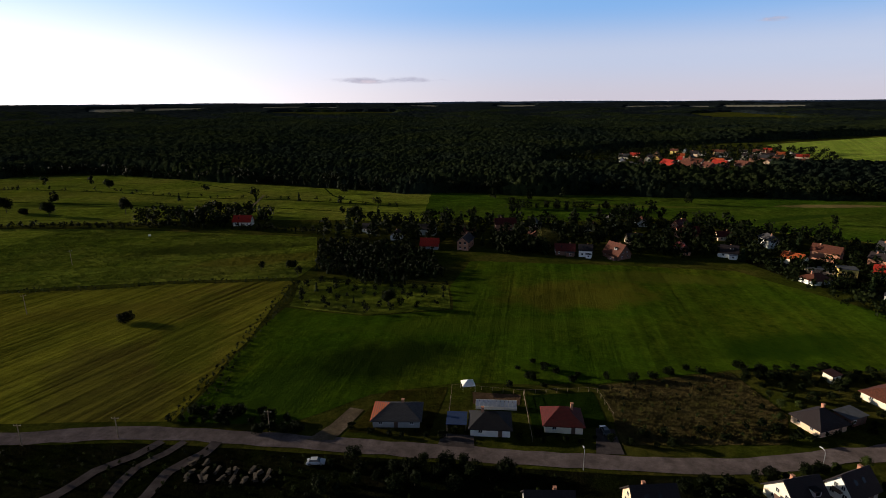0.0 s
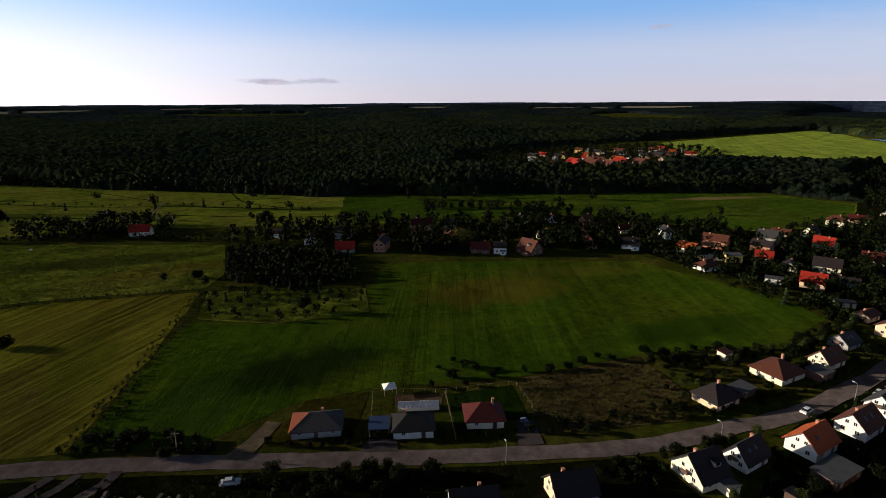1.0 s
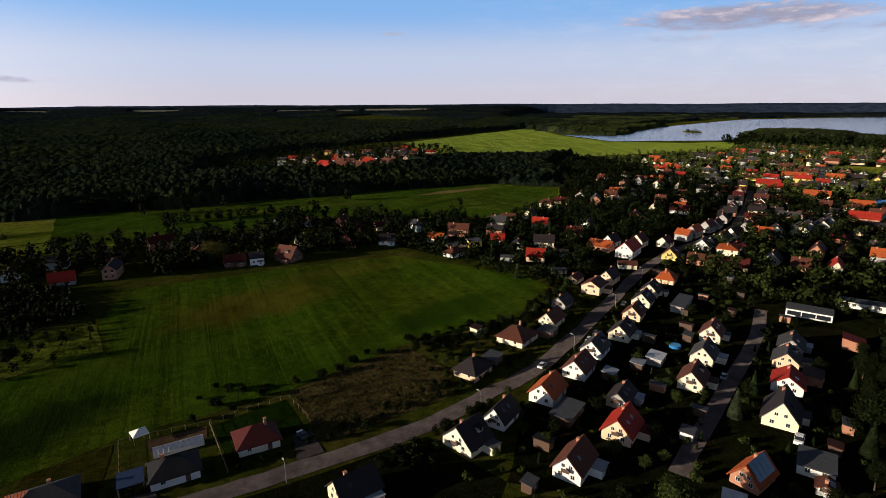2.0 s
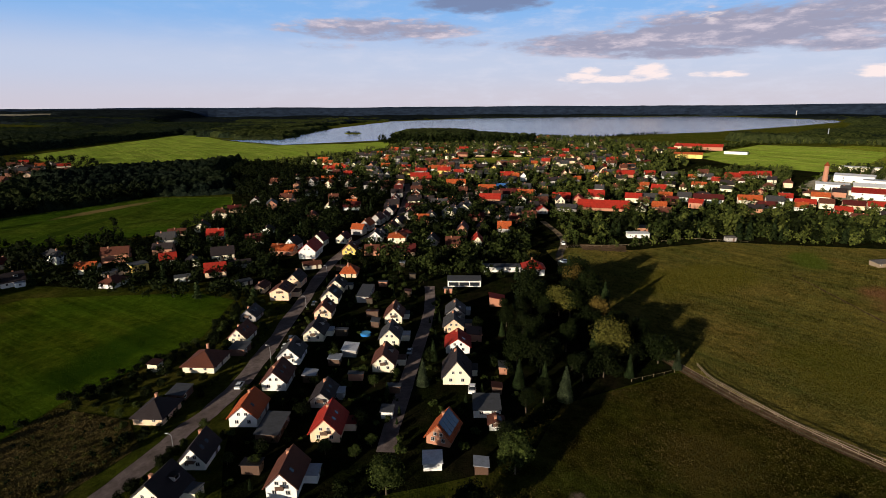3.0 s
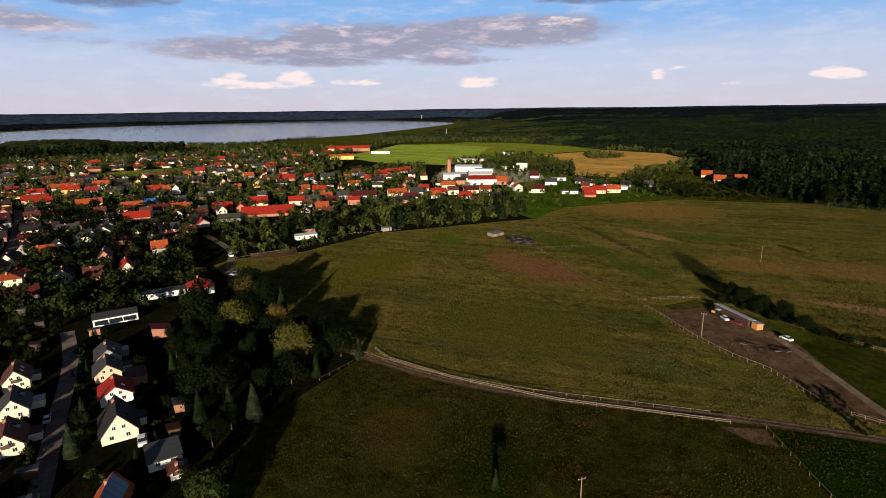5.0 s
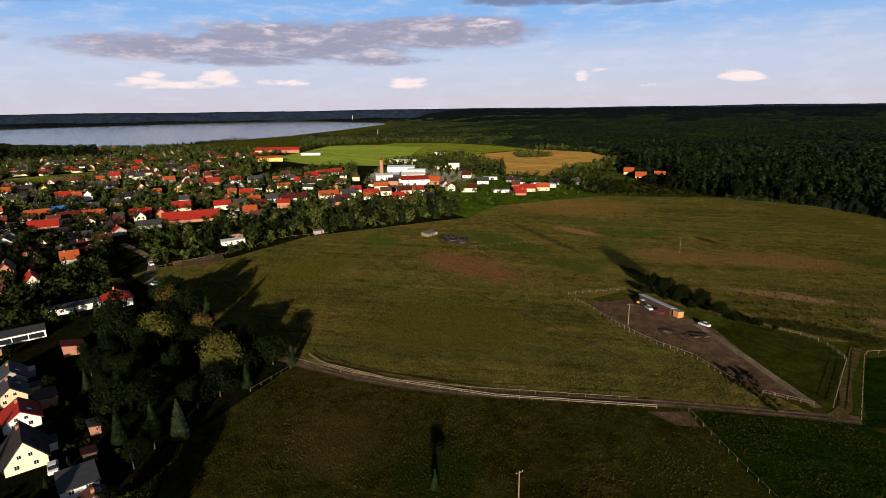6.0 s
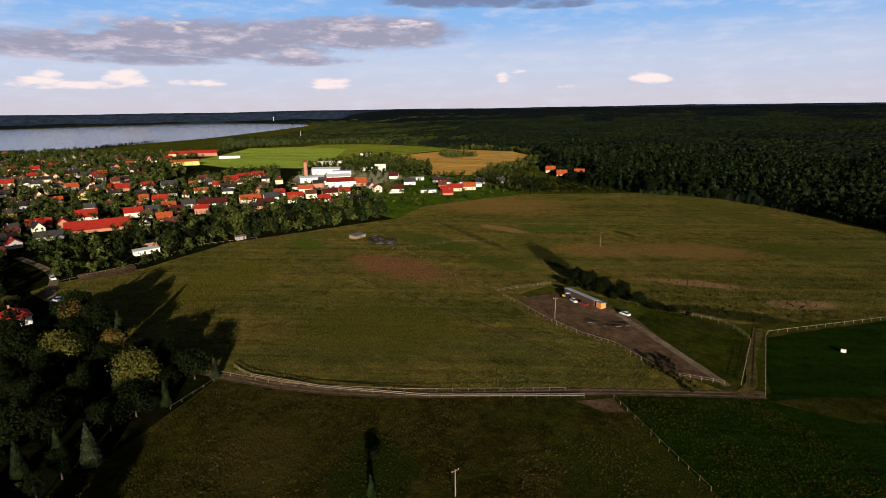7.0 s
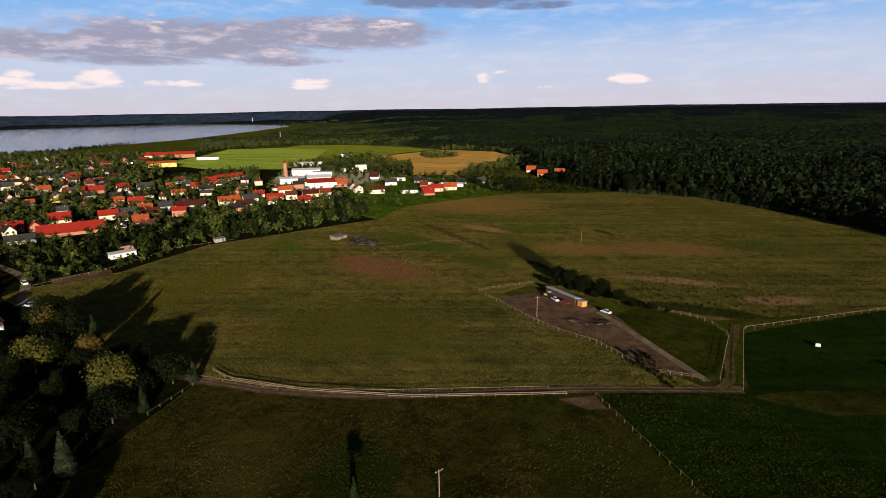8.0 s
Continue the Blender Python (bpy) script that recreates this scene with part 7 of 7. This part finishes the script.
car(98, 101.2, 24, 0)
car(121.5, 106.0, 24, 0)
car(124.5, 106.2, 24, 1)
car(127, 108.2, 24, 1)
car(155, 120.5, 24, 1)
car(243, 49.0, 75, 0, "parked on the gravel lane", True)
car(277, 56.5, 20, 0, "parked at the end of the lane", True)
car(32.5, 105.6, 95, 1, "parked on a paved driveway")
car(-28, 94.0, 3, 2, "standing in the grass by the road")
car(119.5, 46.0, 20, 0, "parked beside an outbuilding", True)
car(138, -126.5, 10, 0, "parked beside the stable")
car(113, 63.5, 22, 1)
car(133, 70.5, 22, 2)


def board_stack(x, y, turn, seed):
    """A low stack of old boards and slabs, each laid a little askew."""
    rng = random.Random(seed)
    ob = thing("board_stack", "low untidy stack of pale boards and slabs in weeds", "stack", pose(x * U, y * U, 0, 0, 0, turn), "stacks in the yard")
    for i in range(rng.choice((4, 5, 6))):
        w, l = rng.uniform(0.4, 0.8), rng.uniform(1.1, 2.3)
        part("board", SLAB_ME, ob, "", pose(rng.uniform(-0.3, 0.3), rng.uniform(-0.2, 0.2), 0.1 + 0.16 * i, rng.uniform(-5, 5), rng.uniform(-5, 5), rng.uniform(-25, 25)) @ Matrix.Diagonal((l, w, 0.9, 1)))


SLAB_ME = boxes_mesh("board", [(-0.5, 0.5, -0.5, 0.5, 0, 0.12)], M_BARK)
rng_c = random.Random(5)
for i in range(18):
    board_stack(-52 + (i % 8) * 2.3 + rng_c.uniform(-0.7, 0.7), 88.8 + (i // 8) * 2.3 + rng_c.uniform(-0.4, 0.4), rng_c.uniform(50, 120), i)


# ---- small buildings and yard things ----
def pavilion(x, y):
    ob = thing("garden_pavilion", "small white party tent on thin poles", "tent", pose(x * U, y * U, 0, 0, 0, 10))
    part("canopy", mesh_data("canopy", [(-1.8, -1.8, 2.1), (1.8, -1.8, 2.1), (1.8, 1.8, 2.1), (-1.8, 1.8, 2.1), (0, 0, 3.1), (-1.8, -1.8, 1.8), (1.8, -1.8, 1.8), (1.8, 1.8, 1.8), (-1.8, 1.8, 1.8)],
                             [(0, 1, 4), (1, 2, 4), (2, 3, 4), (3, 0, 4), (5, 6, 1, 0), (6, 7, 2, 1), (7, 8, 3, 2), (8, 5, 0, 3)], M_WHITE), ob, "white fabric canopy")
    for i in (-1.75, 1.75):
        for j in (-1.75, 1.75):
            part("leg", tubes_mesh("leg", [((i, j, 0), (i, j, 2.0), 0.04, 0.04)], M_METAL), ob)


pavilion(3, 124)


def greenhouse(x, y, turn, Lx, W):
    ob = thing("greenhouse", "long low greenhouse with pale panes in rows", "greenhouse", pose(x * U, y * U, 0, 0, 0, turn))
    part("base", boxes_mesh("base", [(-Lx / 2, Lx / 2, -W / 2, W / 2, 0, 0.9)], M_WHITE), ob)
    n = 10
    for i in range(n):
        a, b = -Lx / 2 + Lx * i / n + 0.06, -Lx / 2 + Lx * (i + 1) / n - 0.06
        part("pane", mesh_data("pane", [(a, -W / 2, 0.92), (b, -W / 2, 0.92), (b, 0, 2.2), (a, 0, 2.2), (a, W / 2, 0.92), (b, W / 2, 0.92)], [(0, 1, 2, 3), (3, 2, 5, 4)], M_SHEET), ob)
    part("ridge_bar", boxes_mesh("ridge_bar", [(-Lx / 2, Lx / 2, -0.05, 0.05, 2.2, 2.3)], M_FRAME), ob)


greenhouse(9.5, 115.6, -3, 11.0, 2.4)


def carport(x, y, turn):
    ob = thing("carport", "open carport with a flat blue-black roof", "carport", pose(x * U, y * U, 0, 0, 0, turn))
    part("roof", boxes_mesh("roof", [(-2.6, 2.6, -3.0, 3.0, 2.4, 2.6)], M_PANEL), ob)
    for i in (-2.4, 2.4):
        for j in (-2.8, 0, 2.8):
            part("post", boxes_mesh("post", [(i - 0.07, i + 0.07, j - 0.07, j + 0.07, 0, 2.4)], M_WOOD), ob)


carport(0.2, 107.5, -3)


def shelter(x, y, turn, Lx, W, h, wall, roof, label, name="shed", lean=0.5, category="shed"):
    """A low building under a single sloping roof."""
    ob = thing(name, label, category, pose(x * U, y * U, 0, 0, 0, turn), "sheds")
    a, b = Lx / 2, W / 2
    part("wall", mesh_data("wall", [(-a, -b, -0.2), (a, -b, -0.2), (a, b, -0.2), (-a, b, -0.2), (-a, -b, h), (a, -b, h), (a, b, h + lean), (-a, b, h + lean)],
                           [(0, 3, 2, 1), (4, 5, 6, 7), (0, 1, 5, 4), (1, 2, 6, 5), (2, 3, 7, 6), (3, 0, 4, 7)], wall), ob)
    o = 0.3
    s = lean / W
    part("roof", mesh_data("roof", [(-a - o, -b - o, h - s * o + 0.01), (a + o, -b - o, h - s * o + 0.01), (a + o, b + o, h + lean + s * o + 0.01), (-a - o, b + o, h + lean + s * o + 0.01),
                                    (-a - o, -b - o, h - s * o + 0.16), (a + o, -b - o, h - s * o + 0.16), (a + o, b + o, h + lean + s * o + 0.16), (-a - o, b + o, h + lean + s * o + 0.16)],
                           [(0, 3, 2, 1), (4, 5, 6, 7), (0, 1, 5, 4), (1, 2, 6, 5), (2, 3, 7, 6), (3, 0, 4, 7)], roof), ob)
    n = max(1, int(Lx / 3))
    for i in range(n):
        if i % 3 == 1:
            part("door", DOOR_ME, ob, "", pose(-a + Lx * (i + 0.5) / n, -b, 0))
        else:
            window(ob, -a + Lx * (i + 0.5) / n, -b, 1.45, 0, 0.8)
    return ob


M_ORANGE_WALL = paint_material("orange_boards", (0.62, 0.24, 0.07))
# dark wall colour stands in for shade inside the stable's open front
shelter(157.0, -123.6, 3, 17.5, 2.9, 2.1, M_DOOR, M_BLUETIN, "long low stable with a pale corrugated roof", "stable", 0.6, "stable")
shelter(147.2, -124.2, 3, 2.6, 2.6, 2.1, M_ORANGE_WALL, M_TIN, "small bright orange annex of the stable", "stable_annex", 0.4, "stable")
shelter(292, -80, -60, 9.0, 5.5, 1.9, M_WOOD, M_SLAB, "low timber-yard shed with a pale flat roof", "shed", 0.5)
shelter(308.5, 23, -70, 13.0, 5.0, 2.6, M_WHITE, M_SHEET, "long white garden shed beside the field", "shed", 0.4)
shelter(324, 20, -75, 12.0, 7.5, 3.2, M_BRICK, M_R_DARK, "old brick barn with a dark roof at the meadow", "shed", 0.4)
shelter(318, -22, -70, 6.0, 3.0, 2.2, M_GREY, M_SLAB, "small grey shed at the meadow's edge", "shed", 0.4)
shelter(126, 86, 22, 6.0, 4.5, 2.3, M_GREY, M_SHEET, "garden shed with a pale sheet roof", "shed", 0.3)
shelter(119, 86.5, 22, 4.0, 3.5, 2.2, M_DOOR, M_TIN, "small garage with a grey sheet roof", "shed", 0.3)
shelter(108.5, 87, 22, 4.0, 3.5, 2.2, M_DOOR, M_TIN, "car shelter with a grey sheet roof", "shed", 0.3)
shelter(86, 80, 22, 10.0, 5.5, 2.2, M_DOOR, M_FLATROOF, "long garage block with a dark felt roof", "garage", 0.2, "garage")
shelter(101.5, 60, 22, 3.5, 3.0, 2.0, M_WHITE, M_FLATROOF, "white garden wall and bin store", "shed", 0.1)
shelter(150, 57, 22, 7.0, 5.0, 2.6, M_BRICK, M_R_BROWN, "small brick garden shed", "shed", 0.6)
shelter(181, 60, 22, 6.0, 6.0, 2.8, M_BRICK, M_R_RED, "garden hut with a dark red roof", "shed", 1.2)
shelter(170, 108, 22, 16.0, 5.0, 2.6, M_GREY, M_FLATROOF, "row of dark garages in the gardens", "garage", 0.2, "garage")
shelter(96.5, 129.5, 22, 3.6, 3.0, 2.4, M_CREAM, M_R_BROWN, "small cream garden hut at the field", "shed", 0.3)
shelter(88.5, 111, 22, 6.0, 4.4, 2.3, M_SHADED_BRICK, M_FLATROOF, "garage with a black felt roof", "garage", 0.2, "garage")
shelter(114, 116, 22, 6.0, 5.0, 2.4, M_SHADED_BRICK, M_FLATROOF, "garage with a dark flat roof beside a bungalow", "garage", 0.2, "garage")

rng_s = random.Random(9)
for x, y in scatter(NEARGARDENS, 18, 9.0, 91, 3.5, 6.0):
    shelter(x / U, y / U, 22 + rng_s.choice((0, 90)), rng_s.uniform(2.5, 4.5), rng_s.uniform(2.2, 3.0), rng_s.uniform(1.9, 2.3), rng_s.choice((M_DOOR, M_BARK, M_BRICK)), rng_s.choice((M_FLATROOF, M_R_DARK, M_R_BROWN, M_TIN)), "small garden shed among bushes", "garden_shed", 0.3)
    TAKEN.append((x, y, 2.5))

# blue solar panels on the brick house
roof_house = [o for o in scene.objects if o.parent is None and "solar" in str(o.get("label", ""))][0]
PANEL_ME = boxes_mesh("solar_panel", [(-0.86, 0.86, -0.51, 0.51, 0, 0.06)], M_PANEL)
slope = math.degrees(math.atan2(4.2 * 0.80, 3.6 * HS))
for i in range(4):
    for j in range(4):
        d = 0.5 + 1.06 * j
        part("solar_panel", PANEL_ME, roof_house, "", pose(-2.7 + 1.8 * i, -d * math.cos(radians(slope)), 2.7 * 0.78 + 4.2 * 0.80 + 0.44 - d * math.sin(radians(slope)), slope, 0, 0))


def pool(x, y):
    ob = thing("paddling_pool", "round bright blue garden pool", "pool", pose(x * U, y * U, 0))
    part("wall", tubes_mesh("wall", [((0, 0, 0), (0, 0, 0.9), 1.9, 1.9)], car_paint("pool_blue", (0.03, 0.18, 0.50)), 20), ob)
    part("water", tubes_mesh("water", [((0, 0, 0.9), (0, 0, 0.92), 1.8, 1.8)], car_paint("pool_water", (0.06, 0.30, 0.55)), 20), ob)


pool(139, 89)


def bale(x, y, r=0.6):
    ob = thing("wrapped_bale", "white plastic-wrapped round hay bale lying in grass", "hay bale", pose(x * U, y * U, r, 0, 0, 30), "wrapped bales")
    part("wrap", tubes_mesh("wrap", [((-0.65, 0, 0), (0.65, 0, 0), r, r), ((-0.72, 0, 0), (-0.65, 0, 0), r * 0.85, r), ((0.65, 0, 0), (0.72, 0, 0), r, r * 0.85)], M_WHITE, 14), ob)


bale(89, -160)
bale(72, -163.5)
bale(-167, 286)


M_LOG = plain_material("dark_timber", (0.028, 0.023, 0.019), 0.95, 0, 3.0, 0.5)


def timber_pile(x, y, turn, n, seed, L0=4.0):
    rng = random.Random(seed)
    ob = thing("timber_pile", "untidy pile of grey logs and boards", "log pile", pose(x * U, y * U, 0, 0, 0, turn), "timber piles")
    for i in range(n):
        row = int(i ** 0.5 / 1.6)
        px, py, l = rng.uniform(-3.5, 3.5), rng.uniform(-2.2, 2.2), rng.uniform(0.6, 1.0) * L0
        a = rng.uniform(-0.5, 0.5)
        z = 0.14 + 0.48 * row + rng.uniform(0, 0.7)
        part("log", tubes_mesh("log", [((px - l / 2 * math.cos(a), py - l / 2 * math.sin(a), z), (px + l / 2 * math.cos(a), py + l / 2 * math.sin(a), z + rng.uniform(0, 0.2)), 0.15, 0.12)], M_LOG if i % 6 else M_SLAB, 6), ob)


timber_pile(280, -88, 30, 48, 1, 4.2)
timber_pile(272, -93, -20, 48, 2, 4.2)
timber_pile(266, -89, 60, 44, 3, 4.2)
timber_pile(276, -84, 10, 52, 6, 4.2)
timber_pile(270, -86, 80, 52, 7, 4.2)
timber_pile(134, -112, 20, 10, 4, 2.4)
timber_pile(131, -118, 70, 8, 5, 2.4)


def tractor(x, y, turn):
    ob = thing("tractor", "yellow tractor parked in front of the stable", "tractor", pose(x * U, y * U, 0, 0, 0, turn))
    part("hood", boxes_mesh("hood", [(0.2, 2.0, -0.4, 0.4, 0.7, 1.5)], car_paint("tractor_yellow", (0.65, 0.40, 0.03))), ob)
    part("cab", boxes_mesh("cab", [(-1.1, 0.2, -0.65, 0.65, 0.8, 2.5)], M_GLASS), ob)
    part("cab_roof", boxes_mesh("cab_roof", [(-1.2, 0.3, -0.75, 0.75, 2.5, 2.62)], PAINTS[0][1]), ob)
    for i, j, r in ((-0.7, -0.8, 0.75), (-0.7, 0.8, 0.75), (1.5, -0.65, 0.45), (1.5, 0.65, 0.45)):
        part("wheel", tubes_mesh("wheel", [((i, j - 0.18, r), (i, j + 0.18, r), r, r)], M_TYRE, 14), ob)


tractor(160, -119.5, 20)
car(156, -119.5, 170, 0, "parked in the stable yard")
car(152, -120.5, 10, 3, "parked in the stable yard")

# ---- trees that stand alone ----
for kind, x, y, h, g in (("bush", -109, 166, 4.2, "field trees"), ("round", -24, 183, 7.0, "field trees"), ("round", -300, 352, 12, "field trees"), ("round", -262, 340, 11, "field trees"), ("tall", -215, 345, 13, "field trees"),
                         ("bush", -282, 344, 5, "field trees"), ("round", -292, 452, 10, "field trees"), ("round", -62, 325, 11, "field trees"), ("round", -84, 224, 4.5, "field trees"), ("bush", -72, 228, 4.0, "field trees"), ("round", -66, 216, 5.0, "field trees"),
                         ("bush", 101, -27, 2.6, "field trees"), ("fir", 91, -23.5, 5.0, "field trees"), ("round", 166, -134, 8.5, "trees behind the stable"), ("spread", 159, -136, 7.0, "trees behind the stable"), ("round", 151, -137, 8.0, "trees behind the stable"),
                         ("spread", 143, -137, 6.0, "trees behind the stable"), ("tall", 171, -133, 8.5, "trees behind the stable"), ("spruce", 117, 58.5, 9.0, "garden trees"), ("fir", 131, 62, 7.5, "garden trees"), ("pale", 436, -150, 11, "trees along the meadow"),
                         # round (77, 29.5) and tall (69, 33): added out of view to cast shade
                         ("pale", 44, 258, 12, "trees behind the crop field"), ("olive", 93, 27.0, 9.5, "trees of the small wood"), ("round", 77, 29.5, 9.5, "trees of the small wood"), ("tall", 69, 33, 12, "trees of the small wood"), ("gold", 196, 36, 15, "trees of the small wood"), ("gold", 172, 24, 12, "trees of the small wood"), ("spruce", 152, -0.5, 7, "trees of the small wood"), ("tall", 203, 35, 17, "trees of the small wood"), ("tall", 190, 30, 16, "trees of the small wood"), ("fir", 207, 40, 16, "trees of the small wood"), ("fir", 182, 23, 15, "trees of the small wood"),
                         ("pale", 238, 62, 7, "garden trees"), ("round", 330, -330, 14, "trees along the meadow"), ("tall", 318, -318, 14, "trees along the meadow")):
    tree(kind, x, y, h, (x * 37) % 360, g)
rng_b = random.Random(77)
for x, y in scatter(plan((-66, 108), (-40, 104), (-33, 105), (-36, 108), (-52, 116), (-62, 112)), 22, 2.6, 61):
    tree("bush", x / U, y / U, rng_b.uniform(1.5, 3.2), rng_b.uniform(0, 360), "roadside hedge")
for x, y in scatter(plan((12, 124), (36, 125), (72, 133), (74, 137), (36, 131), (18, 140), (12, 136)), 15, 4.0, 62):
    tree("bush", x / U, y / U, rng_b.uniform(1.2, 2.6), rng_b.uniform(0, 360), "field hedge")
for x, y in scatter(plan((74, 137), (118, 133), (148, 150), (150, 170), (156, 172), (156, 146), (120, 128), (78, 128)), 46, 3.6, 63, 2.0):
    tree("bush", x / U, y / U, rng_b.uniform(1.4, 3.0), rng_b.uniform(0, 360), "field hedge")
for x, y in scatter(plan((-28, 84), (-2, 86), (12, 90), (12, 94), (-24, 96)), 20, 3.6, 64, 2.0, 5.0):
    tree(rng_b.choice(("bush", "bush", "spread", "round")), x / U, y / U, rng_b.uniform(2.0, 4.5), rng_b.uniform(0, 360), "roadside hedge")
for x, y in scatter(plan((42, 88), (56, 90), (60, 92), (76, 97), (70, 92), (46, 80)), 14, 3.2, 65, 2.0, 4.5):
    tree("bush", x / U, y / U, rng_b.uniform(1.8, 3.0), rng_b.uniform(0, 360), "roadside hedge")
for x, y in scatter(plan((36, 100.5), (72, 101), (80, 106), (84, 103), (100, 108), (98, 111), (74, 110), (36, 104)), 18, 3.2, 66, 1.5, 4.2):
    tree("bush", x / U, y / U, rng_b.uniform(1.0, 2.2), rng_b.uniform(0, 360), "roadside hedge")
for x, y in scatter(plan((-24, 104), (35, 101), (35, 104), (-24, 108)), 18, 2.6, 67, 0.5, 4.2):
    tree("bush", x / U, y / U, rng_b.uniform(0.8, 1.8), rng_b.uniform(0, 360), "front garden bushes")

for x, y in scatter(plan((113, -109), (108, -113), (92, -108), (92, -104), (104, -105)), 22, 2.2, 68):
    tree("bush", x / U, y / U, rng_b.uniform(0.5, 1.3), rng_b.uniform(0, 360), "bushes in the ditch")
for x, y in scatter(plan((176, -128), (172, -137), (140, -142), (128, -146), (127, -142), (140, -137), (160, -132)), 20, 3.2, 69):
    tree("bush", x / U, y / U, rng_b.uniform(1.4, 3.2), rng_b.uniform(0, 360), "bushes behind the stable")
strip("footpath", plan((262, -42), (246, -49), (201, -66), (149, -82), (122, -90)), 0.8, 0.09, M_SOIL, "narrow trodden path across the meadow", "path", 0, 0.5)

# ---- grass ----
def tufts(name, label, poly, n, h0, h1, mat, seed, clump=0.08, gate=0.45):
    """Upright blades of grass and weeds, thicker in patches."""
    rng = np.random.default_rng(seed)
    xs, ys = np.array([p[0] for p in poly]), np.array([p[1] for p in poly])
    x, y = rng.uniform(xs.min(), xs.max(), 4 * n), rng.uniform(ys.min(), ys.max(), 4 * n)
    dens = 0.5 + 0.5 * np.sin(x * clump + 2.1 * np.sin(y * clump * 0.8)) * np.sin(y * clump * 1.3 + 1.7 * np.sin(x * clump * 0.6))
    keep = inside(poly, x, y) & (rng.uniform(0, 1, 4 * n) < gate + (1 - gate) * dens)
    x, y = x[keep][:n], y[keep][:n]
    k = len(x)
    a, h = rng.uniform(0, 6.283, k), rng.uniform(h0, h1, k)
    w = h * rng.uniform(0.35, 0.8, k)
    lx, ly = rng.normal(0, 0.25, k) * h, rng.normal(0, 0.25, k) * h
    V = np.empty((k, 3, 3))
    V[:, 0] = np.stack([x - w * np.cos(a), y - w * np.sin(a), np.full(k, 0.02)], 1)
    V[:, 1] = np.stack([x + w * np.cos(a), y + w * np.sin(a), np.full(k, 0.02)], 1)
    V[:, 2] = np.stack([x + lx, y + ly, h], 1)
    me = bpy.data.meshes.new(name)
    me.vertices.add(3 * k)
    me.vertices.foreach_set("co", V.astype(np.float32).ravel())
    me.loops.add(3 * k)
    me.loops.foreach_set("vertex_index", np.arange(3 * k, dtype=np.int32))
    me.polygons.add(k)
    me.polygons.foreach_set("loop_start", np.arange(0, 3 * k, 3, dtype=np.int32))
    me.materials.append(mat)
    me.update(calc_edges=True)
    return tagged(new(name, me), label, "grass", kind="stuff")


tufts("meadow_grass", "dry seed-headed meadow grass", MEADOW, 60000, 0.12, 0.32, M_TUSSOCK, 71, 0.12, 0.3)
tufts("meadow_tussocks", "coarse tussocks of dry grass in the meadow", MEADOW, 40000, 0.30, 0.70, M_TUSSOCK, 171, 0.07, 0.05)
tufts("weed_tussocks", "dark clumps of rank weeds in the rough meadow", WEEDS, 26000, 0.20, 0.48, M_WEEDTUFT, 172, 0.11, 0.05)
tufts("pasture_tussocks", "coarse tussocks on the valley pasture", [(max(x, -260), y) for x, y in UPPER], 9000, 0.3, 0.7, M_PASTURE, 173, 0.05, 0.12)
tufts("weed_stalks", "brown seeding weeds standing in the rough meadow", WEEDS, 60000, 0.08, 0.26, M_WEEDTUFT, 72, 0.11, 0.25)
tufts("crop_grass", "short green grass of the field", CROP, 70000, 0.08, 0.28, M_FIELD, 73)
tufts("hay_stubble", "olive stubble of the mown field", [(max(x, -220), y) for x, y in MOWN], 40000, 0.06, 0.20, M_MOWN, 74)
tufts("plot_weeds", "tall brown weeds on the rough plot", plan((36, 126), (73, 134), (76, 113), (70, 102), (35, 101), (36, 113)), 12000, 0.1, 0.45, M_ROUGH, 75, 0.2, 0.3)
tufts("scrub_grass", "tangled grass between the fields", plan((-60, 182), (-30, 173), (-2, 179), (-4, 206), (-60, 212)), 14000, 0.1, 0.45, M_PASTURE, 76, 0.2, 0.3)
tufts("lush_blades", "dark lush field grass", LUSH, 22000, 0.10, 0.30, M_LUSH, 77)
tufts("green_weed_tufts", "dark green weeds in the field", plan((98, -87), (86, -114.5), (60, -165), (10, -150), (20, -90), (62, -79), (80, -82)), 16000, 0.1, 0.4, M_LUSH, 80, 0.2, 0.3)
tufts("pasture_grass", "uneven tufts of pasture grass", [(max(x, -260), y) for x, y in UPPER], 40000, 0.10, 0.4, M_PASTURE, 79)
tufts("verge_grass", "rank dark grass on the verge", plan((-110, 98), (-70, 100.5), (-25, 97), (22, 92), (20, 70), (-60, 75), (-120, 80)), 12000, 0.08, 0.22, M_GARDEN, 78, 0.2, 0.3)
